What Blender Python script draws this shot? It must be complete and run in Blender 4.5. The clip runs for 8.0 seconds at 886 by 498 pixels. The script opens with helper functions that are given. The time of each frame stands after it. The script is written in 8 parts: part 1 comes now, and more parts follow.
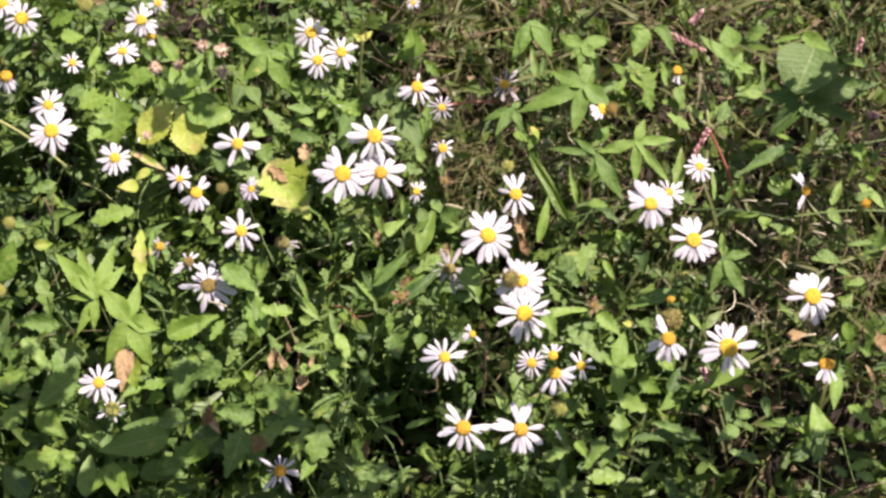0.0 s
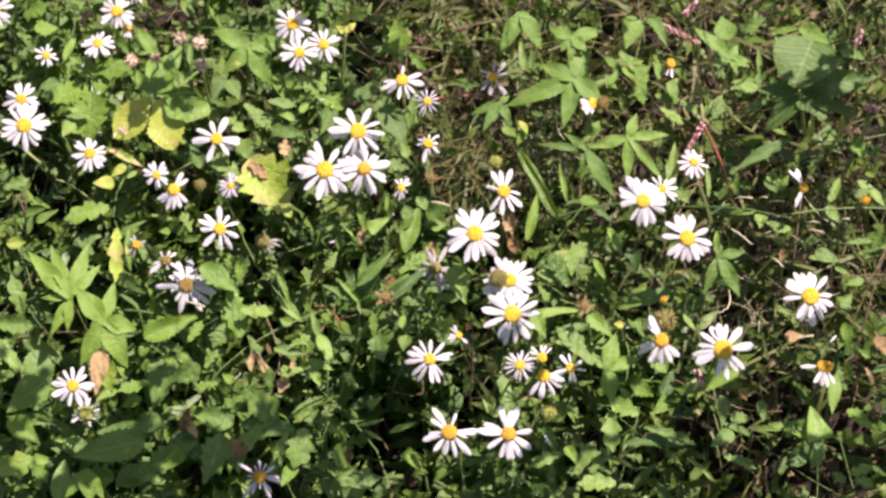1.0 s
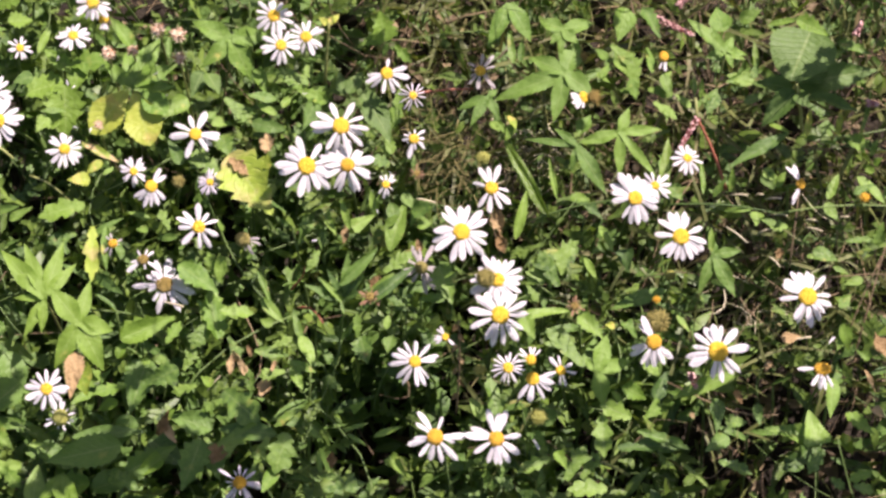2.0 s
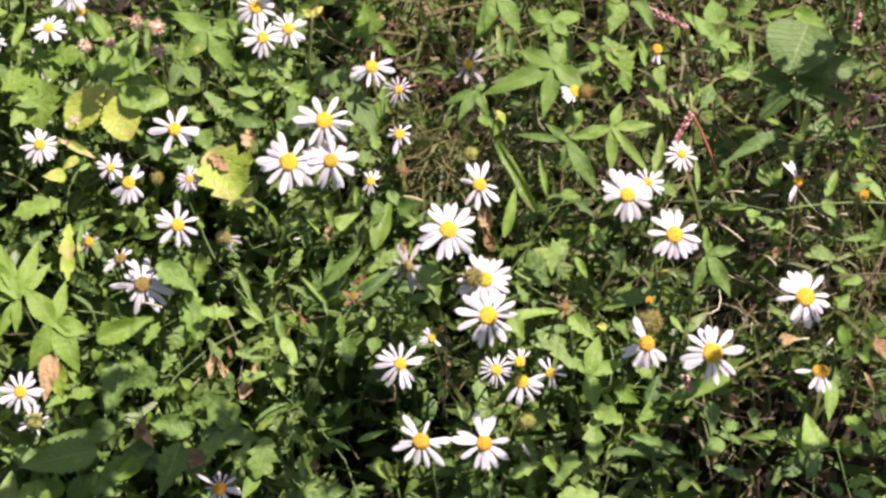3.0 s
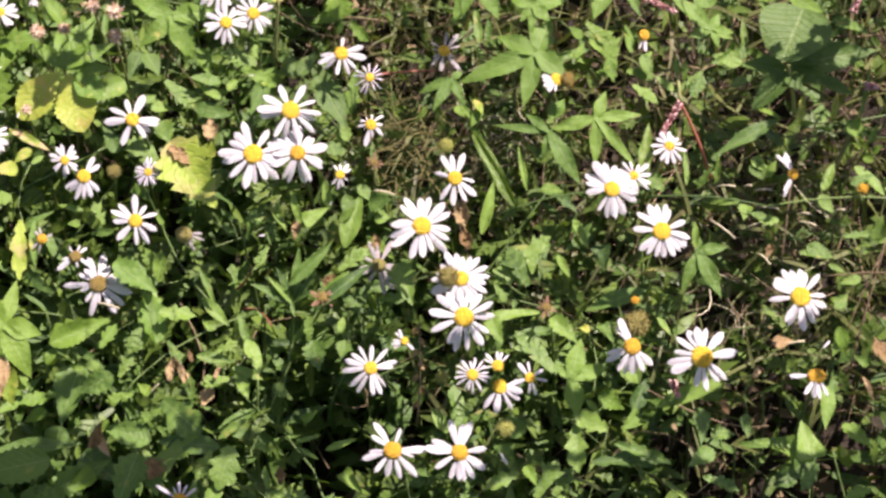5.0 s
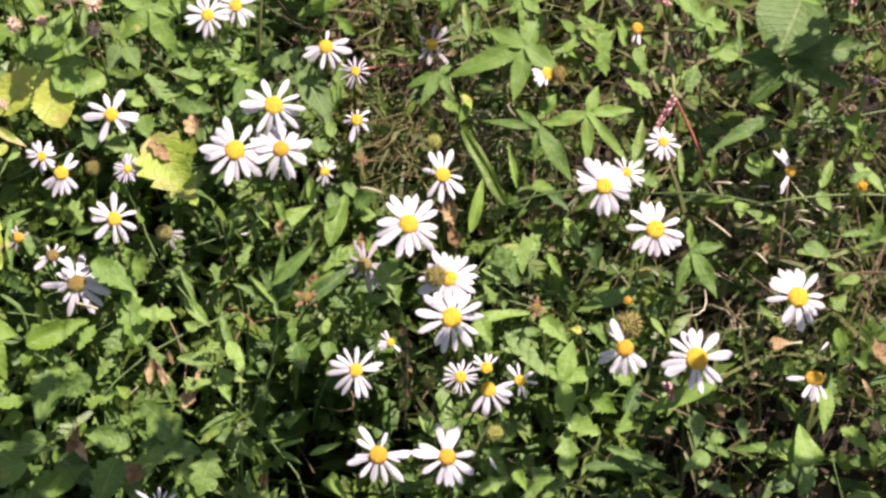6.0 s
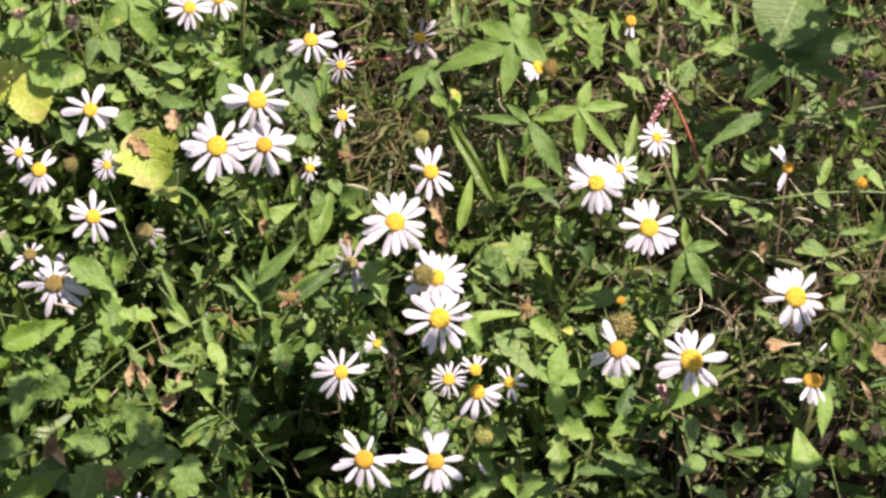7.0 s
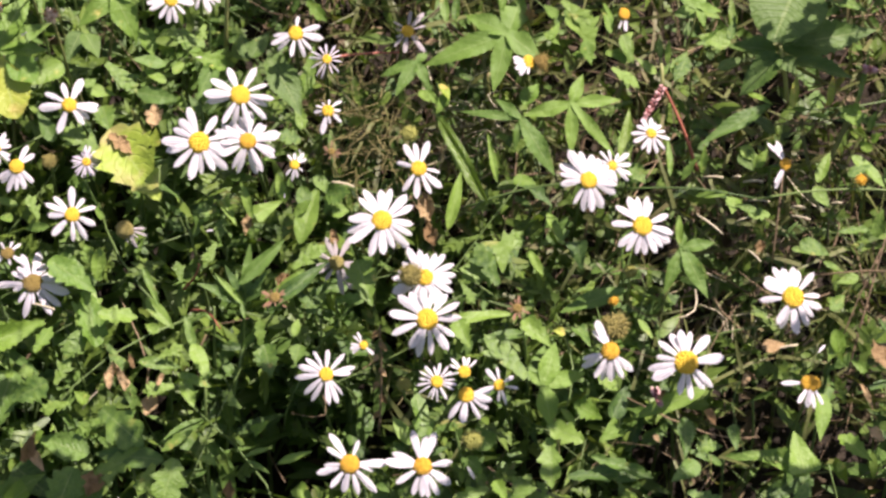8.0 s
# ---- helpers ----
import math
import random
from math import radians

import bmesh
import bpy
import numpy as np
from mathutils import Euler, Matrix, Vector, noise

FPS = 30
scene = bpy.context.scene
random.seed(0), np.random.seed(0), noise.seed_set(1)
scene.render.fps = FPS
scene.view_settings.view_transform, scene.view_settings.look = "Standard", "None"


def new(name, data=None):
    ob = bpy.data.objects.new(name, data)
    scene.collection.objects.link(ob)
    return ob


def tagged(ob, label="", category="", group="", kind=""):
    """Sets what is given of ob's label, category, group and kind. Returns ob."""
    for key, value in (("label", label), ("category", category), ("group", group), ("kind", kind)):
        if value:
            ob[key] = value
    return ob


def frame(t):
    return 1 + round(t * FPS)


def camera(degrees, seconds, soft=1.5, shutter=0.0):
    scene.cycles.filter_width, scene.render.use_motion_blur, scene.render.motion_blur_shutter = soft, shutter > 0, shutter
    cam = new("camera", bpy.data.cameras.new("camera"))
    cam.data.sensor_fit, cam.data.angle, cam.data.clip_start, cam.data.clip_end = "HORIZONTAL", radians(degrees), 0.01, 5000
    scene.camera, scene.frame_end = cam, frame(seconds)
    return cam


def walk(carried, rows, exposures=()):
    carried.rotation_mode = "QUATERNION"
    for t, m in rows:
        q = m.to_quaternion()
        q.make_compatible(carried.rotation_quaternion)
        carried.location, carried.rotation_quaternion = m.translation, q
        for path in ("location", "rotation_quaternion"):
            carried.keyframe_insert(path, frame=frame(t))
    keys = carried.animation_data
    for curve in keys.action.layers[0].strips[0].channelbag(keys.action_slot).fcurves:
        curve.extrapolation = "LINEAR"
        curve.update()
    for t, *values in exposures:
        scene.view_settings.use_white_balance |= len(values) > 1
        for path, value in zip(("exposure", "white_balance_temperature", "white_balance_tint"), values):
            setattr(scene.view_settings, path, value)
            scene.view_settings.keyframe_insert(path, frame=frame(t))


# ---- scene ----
cam = camera(18, 8.0, soft=2.75)

# The camera looks 52 degrees down on a bank that rises away from it, and slides
# in a straight line towards a point beside its aim.
PITCH, TILT, REACH = radians(52), radians(12), 1.6417
RIGHT = Vector((1, 0, 0))
AHEAD = Vector((0, math.cos(PITCH), -math.sin(PITCH)))
ABOVE = RIGHT.cross(AHEAD)
AIM = Vector((0, 0, 0.24))
EYE = AIM - REACH * AHEAD
GOAL = AIM + 0.2600 * RIGHT - 0.0259 * ABOVE
TURN = Matrix((RIGHT, ABOVE, -AHEAD)).transposed().to_4x4()
PATH = []
for step in range(17):
    t = step * 0.5
    PATH.append((t, Matrix.Translation(GOAL + (EYE - GOAL) / (1 + 0.03304 * t)) @ TURN))
walk(cam, PATH, exposures=[(0.0, 1.25, 6550, 34), (8.0, 1.25, 6550, 34)])

# ---- light: a clear sky and one sun, high and behind the bank ----
SUN_WAY = Vector((0.42, 0.22, 1.0)).normalized()
world = bpy.data.worlds.new("sky")
scene.world = world
world.use_nodes = True
wn = world.node_tree.nodes
sky = wn.new("ShaderNodeTexSky")
sky.sky_type = "NISHITA"
sky.sun_disc = False
sky.dust_density = 2.0
sky.sun_elevation = math.asin(SUN_WAY.z)
sky.sun_rotation = math.atan2(SUN_WAY.x, SUN_WAY.y)
wn["Background"].inputs["Strength"].default_value = 0.058
world.node_tree.links.new(sky.outputs["Color"], wn["Background"].inputs["Color"])
sun = bpy.data.lights.new("sun", "SUN")
sun.energy, sun.angle, sun.color = 4.6, radians(0.35), (1.0, 0.955, 0.88)
sun_ob = new("sun", sun)
sun_ob.rotation_euler = SUN_WAY.to_track_quat("Z", "Y").to_euler()
sun_ob.location = SUN_WAY * 8

# ---- the bank: u to the right, v up the slope, n out of it ----
BANK_V = ABOVE * math.cos(TILT) + AHEAD * math.sin(TILT)
BANK_N = RIGHT.cross(BANK_V)
BANK = Matrix((RIGHT, BANK_V, BANK_N)).transposed()
SOIL_N = -0.25


def at(u, v, n):
    """A place in the world from metres along the bank."""
    return AIM + BANK @ Vector((u, v, n))


SLOPE = BANK_V.z / BANK_V.y
SOIL_AT = at(0, 0, SOIL_N)


def soil_height(y):
    """Height of the bank over the level ground, at its foot and its top."""
    y = max(-0.9, min(1.6, y))
    return SOIL_AT.z + (y - SOIL_AT.y) * SLOPE


# ---- materials ----
def material(name):
    m = bpy.data.materials.new(name)
    m.use_nodes = True
    nodes = m.node_tree.nodes
    return m, nodes, m.node_tree.links, nodes["Principled BSDF"]


def add(nodes, kind, **values):
    n = nodes.new(kind)
    for k, v in values.items():
        n.inputs[k.replace("_", " ")].default_value = v
    return n


def maths(nodes, links, op, a, b=None, c=None):
    n = nodes.new("ShaderNodeMath")
    n.operation = op
    for i, v in enumerate((a, b, c)):
        if v is None:
            continue
        if isinstance(v, (int, float)):
            n.inputs[i].default_value = v
        else:
            links.new(v, n.inputs[i])
    return n.outputs[0]


def mixed(nodes, links, fac, a, b, mode="MIX"):
    n = nodes.new("ShaderNodeMix")
    n.data_type, n.blend_type = "RGBA", mode
    for i, v in ((0, fac), (6, a), (7, b)):
        if isinstance(v, (int, float)):
            n.inputs[i].default_value = v
        elif isinstance(v, tuple):
            n.inputs[i].default_value = (*v, 1)
        else:
            links.new(v, n.inputs[i])
    return n.outputs[2]


def ramp(nodes, links, fac, low, high):
    n = nodes.new("ShaderNodeMapRange")
    n.inputs[1].default_value, n.inputs[2].default_value = low, high
    links.new(fac, n.inputs[0])
    return n.outputs[0]


def leaf_material(name, deep, fresh, old, age=0.25, gloss=0.46, island=False, clear=0.32, veins=0.25):
    """Leaf: two greens that differ from leaf to leaf, veins by the leaf's own length and width,
    blotches and browned edges where it ages, light coming through the blade."""
    m, nodes, links, bsdf = material(name)
    if island:
        chance = nodes.new("ShaderNodeNewGeometry").outputs["Random Per Island"]
    else:
        chance = nodes.new("ShaderNodeObjectInfo").outputs["Random"]
    uv = nodes.new("ShaderNodeUVMap").outputs[0]
    sep = nodes.new("ShaderNodeSeparateXYZ")
    links.new(uv, sep.inputs[0])
    across = maths(nodes, links, "ABSOLUTE", maths(nodes, links, "SUBTRACT", sep.outputs[0], 0.5))
    along = sep.outputs[1]
    rib = maths(nodes, links, "LESS_THAN", across, 0.022)
    slant = maths(nodes, links, "SUBTRACT", along, maths(nodes, links, "MULTIPLY", across, 0.55))
    wave = maths(nodes, links, "SINE", maths(nodes, links, "MULTIPLY", slant, 56.0))
    vein = ramp(nodes, links, wave, 0.72, 1.0)
    coord = nodes.new("ShaderNodeTexCoord").outputs["Object"]
    grain = add(nodes, "ShaderNodeTexNoise", Scale=9.0, Detail=5.0)
    blotch = add(nodes, "ShaderNodeTexNoise", Scale=2.6, Detail=3.0)
    shift = nodes.new("ShaderNodeVectorMath")
    shift.operation = "ADD"
    links.new(coord, shift.inputs[0])
    links.new(maths(nodes, links, "MULTIPLY", chance, 37.0), shift.inputs[1])
    for t in (grain, blotch):
        links.new(shift.outputs[0], t.inputs["Vector"])
    green = mixed(nodes, links, chance, deep, fresh)
    green = mixed(nodes, links, maths(nodes, links, "MULTIPLY", ramp(nodes, links, grain.outputs[0], 0.35, 0.70), 0.62), green, fresh)
    pale = mixed(nodes, links, 0.35, green, (0.34, 0.42, 0.16))
    green = mixed(nodes, links, maths(nodes, links, "MULTIPLY", vein, veins), green, pale)
    green = mixed(nodes, links, maths(nodes, links, "MULTIPLY", rib, 0.8), green, pale)
    spot = ramp(nodes, links, blotch.outputs[0], 0.72 - 0.5 * age, 0.86 - 0.5 * age)
    odd = maths(nodes, links, "FRACT", maths(nodes, links, "MULTIPLY", chance, 7.31))
    spot = maths(nodes, links, "MULTIPLY", spot, maths(nodes, links, "MULTIPLY_ADD", odd, 0.6, 0.4))
    colour = mixed(nodes, links, spot, green, old)
    links.new(colour, bsdf.inputs["Base Color"])
    bsdf.inputs["Roughness"].default_value = gloss
    bsdf.inputs["Specular IOR Level"].default_value = 0.38
    bump = add(nodes, "ShaderNodeBump", Strength=0.32, Distance=0.02)
    links.new(maths(nodes, links, "SUBTRACT", maths(nodes, links, "MULTIPLY", grain.outputs[0], 0.22), maths(nodes, links, "MULTIPLY", maths(nodes, links, "ADD", vein, rib), 2.0 * veins)), bump.inputs["Height"])
    links.new(bump.outputs[0], bsdf.inputs["Normal"])
    glow = nodes.new("ShaderNodeBsdfTranslucent")
    links.new(mixed(nodes, links, 1.0, colour, (1.0, 1.0, 0.45), "MULTIPLY"), glow.inputs[0])
    mix = nodes.new("ShaderNodeMixShader")
    mix.inputs[0].default_value = clear
    links.new(bsdf.outputs[0], mix.inputs[1])
    links.new(glow.outputs[0], mix.inputs[2])
    links.new(mix.outputs[0], nodes["Material Output"].inputs["Surface"])
    return m


def plain_material(name, low, high, scale=60.0, rough=0.7, bump_by=0.4, island=False, clear=0.0):
    """Two colours mixed by fine and coarse noise, with relief."""
    m, nodes, links, bsdf = material(name)
    coord = nodes.new("ShaderNodeTexCoord").outputs["Object"]
    fine = add(nodes, "ShaderNodeTexNoise", Scale=scale, Detail=6.0)
    coarse = add(nodes, "ShaderNodeTexNoise", Scale=scale * 0.13, Detail=3.0)
    for t in (fine, coarse):
        links.new(coord, t.inputs["Vector"])
    fac = maths(nodes, links, "MULTIPLY_ADD", fine.outputs[0], 0.6, maths(nodes, links, "MULTIPLY", coarse.outputs[0], 0.5))
    if island:
        chance = nodes.new("ShaderNodeNewGeometry").outputs["Random Per Island"]
    else:
        chance = nodes.new("ShaderNodeObjectInfo").outputs["Random"]
    fac = maths(nodes, links, "ADD", fac, maths(nodes, links, "MULTIPLY_ADD", chance, 0.7, -0.4))
    links.new(mixed(nodes, links, ramp(nodes, links, fac, 0.2, 0.9), low, high), bsdf.inputs["Base Color"])
    bsdf.inputs["Roughness"].default_value = rough
    bsdf.inputs["Specular IOR Level"].default_value = 0.3
    bump = add(nodes, "ShaderNodeBump", Strength=bump_by, Distance=0.01)
    links.new(fine.outputs[0], bump.inputs["Height"])
    links.new(bump.outputs[0], bsdf.inputs["Normal"])
    if clear:
        glow = nodes.new("ShaderNodeBsdfTranslucent")
        links.new(mixed(nodes, links, 0.5, low, high), glow.inputs[0])
        mix = nodes.new("ShaderNodeMixShader")
        mix.inputs[0].default_value = clear
        links.new(bsdf.outputs[0], mix.inputs[1])
        links.new(glow.outputs[0], mix.inputs[2])
        links.new(mix.outputs[0], nodes["Material Output"].inputs["Surface"])
    return m


def petal_material(name, pale, tint):
    """Ray floret: pale, finely grooved along its length, tinted towards the foot."""
    m, nodes, links, bsdf = material(name)
    uv = nodes.new("ShaderNodeUVMap").outputs[0]
    sep = nodes.new("ShaderNodeSeparateXYZ")
    links.new(uv, sep.inputs[0])
    groove = maths(nodes, links, "SINE", maths(nodes, links, "MULTIPLY", sep.outputs[0], 25.0))
    chance = nodes.new("ShaderNodeObjectInfo").outputs["Random"]
    noise_tex = add(nodes, "ShaderNodeTexNoise", Scale=3.0, Detail=4.0)
    links.new(nodes.new("ShaderNodeTexCoord").outputs["Object"], noise_tex.inputs["Vector"])
    foot = maths(nodes, links, "MULTIPLY", maths(nodes, links, "SUBTRACT", 1.0, sep.outputs[1]), 0.35)
    fac = maths(nodes, links, "ADD", foot, maths(nodes, links, "MULTIPLY", chance, 0.25))
    fac = maths(nodes, links, "MULTIPLY", fac, ramp(nodes, links, noise_tex.outputs[0], 0.25, 0.7))
    colour = mixed(nodes, links, fac, pale, tint)
    links.new(colour, bsdf.inputs["Base Color"])
    bsdf.inputs["Roughness"].default_value = 0.55
    bsdf.inputs["Specular IOR Level"].default_value = 0.3
    bump = add(nodes, "ShaderNodeBump", Strength=0.4, Distance=0.01)
    links.new(groove, bump.inputs["Height"])
    links.new(bump.outputs[0], bsdf.inputs["Normal"])
    glow = nodes.new("ShaderNodeBsdfTranslucent")
    links.new(colour, glow.inputs[0])
    mix = nodes.new("ShaderNodeMixShader")
    mix.inputs[0].default_value = 0.3
    links.new(bsdf.outputs[0], mix.inputs[1])
    links.new(glow.outputs[0], mix.inputs[2])
    links.new(mix.outputs[0], nodes["Material Output"].inputs["Surface"])
    return m


def disc_material(name, heart, rim):
    """Disc florets: cells packed on a dome, darker between them."""
    m, nodes, links, bsdf = material(name)
    coord = nodes.new("ShaderNodeTexCoord").outputs["Object"]
    cells = add(nodes, "ShaderNodeTexVoronoi", Scale=7.5)
    links.new(coord, cells.inputs["Vector"])
    noise_tex = add(nodes, "ShaderNodeTexNoise", Scale=2.5, Detail=4.0)
    links.new(coord, noise_tex.inputs["Vector"])
    fac = maths(nodes, links, "ADD", maths(nodes, links, "MULTIPLY", ramp(nodes, links, cells.outputs["Distance"], 0.15, 0.9), 0.5), maths(nodes, links, "MULTIPLY_ADD", noise_tex.outputs[0], 0.8, -0.35))
    links.new(mixed(nodes, links, fac, heart, rim), bsdf.inputs["Base Color"])
    bsdf.inputs["Roughness"].default_value = 0.7
    bump = add(nodes, "ShaderNodeBump", Strength=0.6, Distance=0.05)
    bump.invert = True
    links.new(cells.outputs["Distance"], bump.inputs["Height"])
    links.new(bump.outputs[0], bsdf.inputs["Normal"])
    return m


def soil_material():
    """Dark crumbly soil, with turf taking over away from the flower patch."""
    m = plain_material("soil", (0.008, 0.007, 0.004), (0.034, 0.026, 0.015), 90.0, 0.95, 0.9)
    nodes, links = m.node_tree.nodes, m.node_tree.links
    bsdf = nodes["Principled BSDF"]
    earth = bsdf.inputs["Base Color"].links[0].from_socket
    coord = nodes.new("ShaderNodeTexCoord").outputs["Object"]
    away = nodes.new("ShaderNodeVectorMath")
    away.operation = "LENGTH"
    links.new(coord, away.inputs[0])
    patch = add(nodes, "ShaderNodeTexNoise", Scale=1.7, Detail=6.0)
    tuft = add(nodes, "ShaderNodeTexNoise", Scale=38.0, Detail=6.0)
    for t in (patch, tuft):
        links.new(coord, t.inputs["Vector"])
    grass = mixed(nodes, links, ramp(nodes, links, tuft.outputs[0], 0.3, 0.7), (0.028, 0.055, 0.012), (0.115, 0.150, 0.036))
    cover = maths(nodes, links, "ADD", ramp(nodes, links, away.outputs["Value"], 0.55, 1.6), maths(nodes, links, "MULTIPLY_ADD", patch.outputs[0], 1.2, -0.75))
    cover = maths(nodes, links, "MULTIPLY", ramp(nodes, links, cover, 0.2, 0.6), ramp(nodes, links, away.outputs["Value"], 0.5, 0.75))
    links.new(mixed(nodes, links, cover, earth, grass), bsdf.inputs["Base Color"])
    return m


SOIL = soil_material()
TWIG = plain_material("dry_twig", (0.075, 0.050, 0.026), (0.27, 0.195, 0.105), 40.0, 0.8, 0.5, island=True)
LITTER = plain_material("dry_leaf", (0.05, 0.038, 0.020), (0.24, 0.180, 0.090), 6.0, 0.75, 0.6, island=True, clear=0.15)
TAN = plain_material("withered_leaf", (0.24, 0.15, 0.060), (0.58, 0.43, 0.21), 5.0, 0.7, 0.6, clear=0.25)
STEM = plain_material("green_stem", (0.06, 0.11, 0.025), (0.15, 0.22, 0.06), 30.0, 0.5, 0.3)
OLIVE_STEM = plain_material("olive_stem", (0.13, 0.14, 0.045), (0.27, 0.29, 0.09), 30.0, 0.55, 0.3)
RED_STEM = plain_material("red_stem", (0.16, 0.045, 0.028), (0.37, 0.13, 0.075), 30.0, 0.5, 0.3)
PINK = plain_material("pink_seed", (0.22, 0.065, 0.055), (0.66, 0.43, 0.38), 300.0, 0.6, 0.3, island=True)
DRY_HEAD = plain_material("dry_floret", (0.34, 0.15, 0.06), (0.86, 0.75, 0.55), 3.0, 0.8, 0.4, island=True)
SEED = disc_material("seed_head", (0.34, 0.30, 0.07), (0.14, 0.11, 0.03))
BUD = disc_material("green_bud", (0.42, 0.42, 0.08), (0.22, 0.26, 0.06))
SPENT = disc_material("spent_disc", (0.31, 0.22, 0.042), (0.13, 0.09, 0.022))
YELLOW = disc_material("yellow_disc", (0.84, 0.57, 0.030), (0.64, 0.34, 0.012))
OCHRE = disc_material("ochre_disc", (0.78, 0.45, 0.022), (0.48, 0.22, 0.012))
WHITE = petal_material("white_petal", (0.74, 0.715, 0.69), (0.72, 0.67, 0.68))
LILAC = petal_material("lilac_petal", (0.80, 0.75, 0.77), (0.62, 0.52, 0.60))
# Grey of withered rays, darkened further to stand in for shade.
FADED_SHADED = petal_material("faded_shaded_petal", (0.46, 0.43, 0.40), (0.34, 0.27, 0.24))
BROWNED = petal_material("browned_petal", (0.34, 0.20, 0.11), (0.18, 0.09, 0.06))
CUP = plain_material("green_calyx", (0.09, 0.13, 0.03), (0.20, 0.26, 0.08), 80.0, 0.6, 0.4)
HOP = leaf_material("hop_leaf", (0.068, 0.150, 0.020), (0.130, 0.240, 0.034), (0.420, 0.380, 0.080), 0.10, gloss=0.55, veins=0.20)
HOP_PALE = leaf_material("pale_hop_leaf", (0.090, 0.192, 0.016), (0.162, 0.280, 0.030), (0.500, 0.450, 0.110), 0.12, gloss=0.55, veins=0.22)
HOP_MID = leaf_material("mid_hop_leaf", (0.093, 0.198, 0.022), (0.168, 0.294, 0.040), (0.500, 0.420, 0.100), 0.16, gloss=0.52, veins=0.22)
HOP_OLD = leaf_material("yellowing_hop_leaf", (0.160, 0.280, 0.026), (0.360, 0.425, 0.055), (0.480, 0.390, 0.100), 0.38, veins=0.25)
ASTER = leaf_material("aster_leaf", (0.040, 0.092, 0.022), (0.124, 0.232, 0.040), (0.360, 0.320, 0.080), 0.06, gloss=0.46)
HERB = leaf_material("herb_leaf", (0.056, 0.130, 0.023), (0.196, 0.326, 0.050), (0.450, 0.380, 0.100), 0.14, gloss=0.42)
BINDWEED = leaf_material("heart_leaf", (0.062, 0.130, 0.020), (0.106, 0.188, 0.034), (0.300, 0.290, 0.070), 0.05, gloss=0.55, veins=0.09)
UNDER = leaf_material("low_leaf", (0.026, 0.062, 0.014), (0.146, 0.236, 0.034), (0.320, 0.250, 0.080), 0.16, island=True, gloss=0.42)
BLOTCHED = leaf_material("blotched_leaf", (0.17, 0.30, 0.028), (0.34, 0.44, 0.050), (0.56, 0.41, 0.20), 0.44, gloss=0.55, veins=0.4)
GRASS = leaf_material("grass_blade", (0.073, 0.140, 0.017), (0.155, 0.250, 0.036), (0.360, 0.310, 0.120), 0.08, gloss=0.4)
WISP = leaf_material("wild_grass", (0.050, 0.070, 0.020), (0.160, 0.180, 0.052), (0.260, 0.205, 0.095), 0.28, gloss=0.45, island=True)
PALE_TWIG = plain_material("straw", (0.26, 0.22, 0.12), (0.62, 0.56, 0.37), 40.0, 0.7, 0.4, island=True)
WITHERED = plain_material("withered_stem", (0.10, 0.09, 0.03), (0.29, 0.25, 0.09), 40.0, 0.8, 0.4, island=True)


# ---- building blocks ----
def mesh_of(name, verts, faces, mat, uvs=None, smooth=True):
    me = bpy.data.meshes.new(name)
    me.from_pydata([tuple(v) for v in verts], [], faces)
    if uvs is not None:
        layer = me.uv_layers.new(name="UVMap")
        for loop in me.loops:
            layer.data[loop.index].uv = uvs[loop.vertex_index]
    if smooth:
        me.polygons.foreach_set("use_smooth", [True] * len(me.polygons))
    me.materials.append(mat)
    me.update()
    return me


def thing(name, place, label, category, group=""):
    """An empty at the foot of a thing, to which its parts belong."""
    ob = new(name)
    ob.empty_display_size = 0.01
    ob.location = place
    return tagged(ob, label, category, group)


def part(name, me, owner, m, label=""):
    """One mesh under a thing; m is its pose in the world."""
    ob = new(name, me)
    ob.parent = owner
    ob.matrix_basis = Matrix.Translation(-owner.location) @ m
    return tagged(ob, label)


def sub_part(name, me, owner, m):
    ob = new(name, me)
    ob.parent = owner
    ob.matrix_basis = m
    return ob


def axes(place, along, face, size=1.0, wide=1.0):
    """A pose whose y runs along, whose z is as near to face as it can be."""
    y = along.normalized()
    z = (face - face.dot(y) * y).normalized()
    x = y.cross(z)
    m = Matrix((x * size * wide, y * size, z * size)).transposed().to_4x4()
    m.translation = place
    return m


def tube(points, radii, sides=6):
    """Vertices and faces of a round stalk along points."""
    verts, faces = [], []
    side = Vector((1, 0.1, 0))
    for i, p in enumerate(points):
        d = points[min(i + 1, len(points) - 1)] - points[max(i - 1, 0)]
        d.normalize()
        side = (side - side.dot(d) * d).normalized()
        other = d.cross(side)
        for k in range(sides):
            a = math.tau * k / sides
            verts.append(p + radii[i] * (math.cos(a) * side + math.sin(a) * other))
    for i in range(len(points) - 1):
        for k in range(sides):
            a, b = i * sides + k, i * sides + (k + 1) % sides
            faces.append((a, b, b + sides, a + sides))
    faces.append(tuple(range(sides))[::-1])
    faces.append(tuple((len(points) - 1) * sides + k for k in range(sides)))
    return verts, faces


def curve_points(a, b, bow, count=8):
    """Points from a to b that bow aside by the vector bow."""
    return [a.lerp(b, i / (count - 1)) + bow * math.sin(math.pi * i / (count - 1)) for i in range(count)]


def stalk(name, owner, a, b, bow, thick, mat, thin=0.6, count=8, label=""):
    """A bowed stalk from a to b under a thing."""
    pts = [p - owner.location for p in curve_points(a, b, bow, count)]
    verts, faces = tube(pts, [thick * (1 + (thin - 1) * i / (count - 1)) for i in range(count)])
    return part(name, mesh_of(name, verts, faces, mat), owner, Matrix.Translation(owner.location), label)


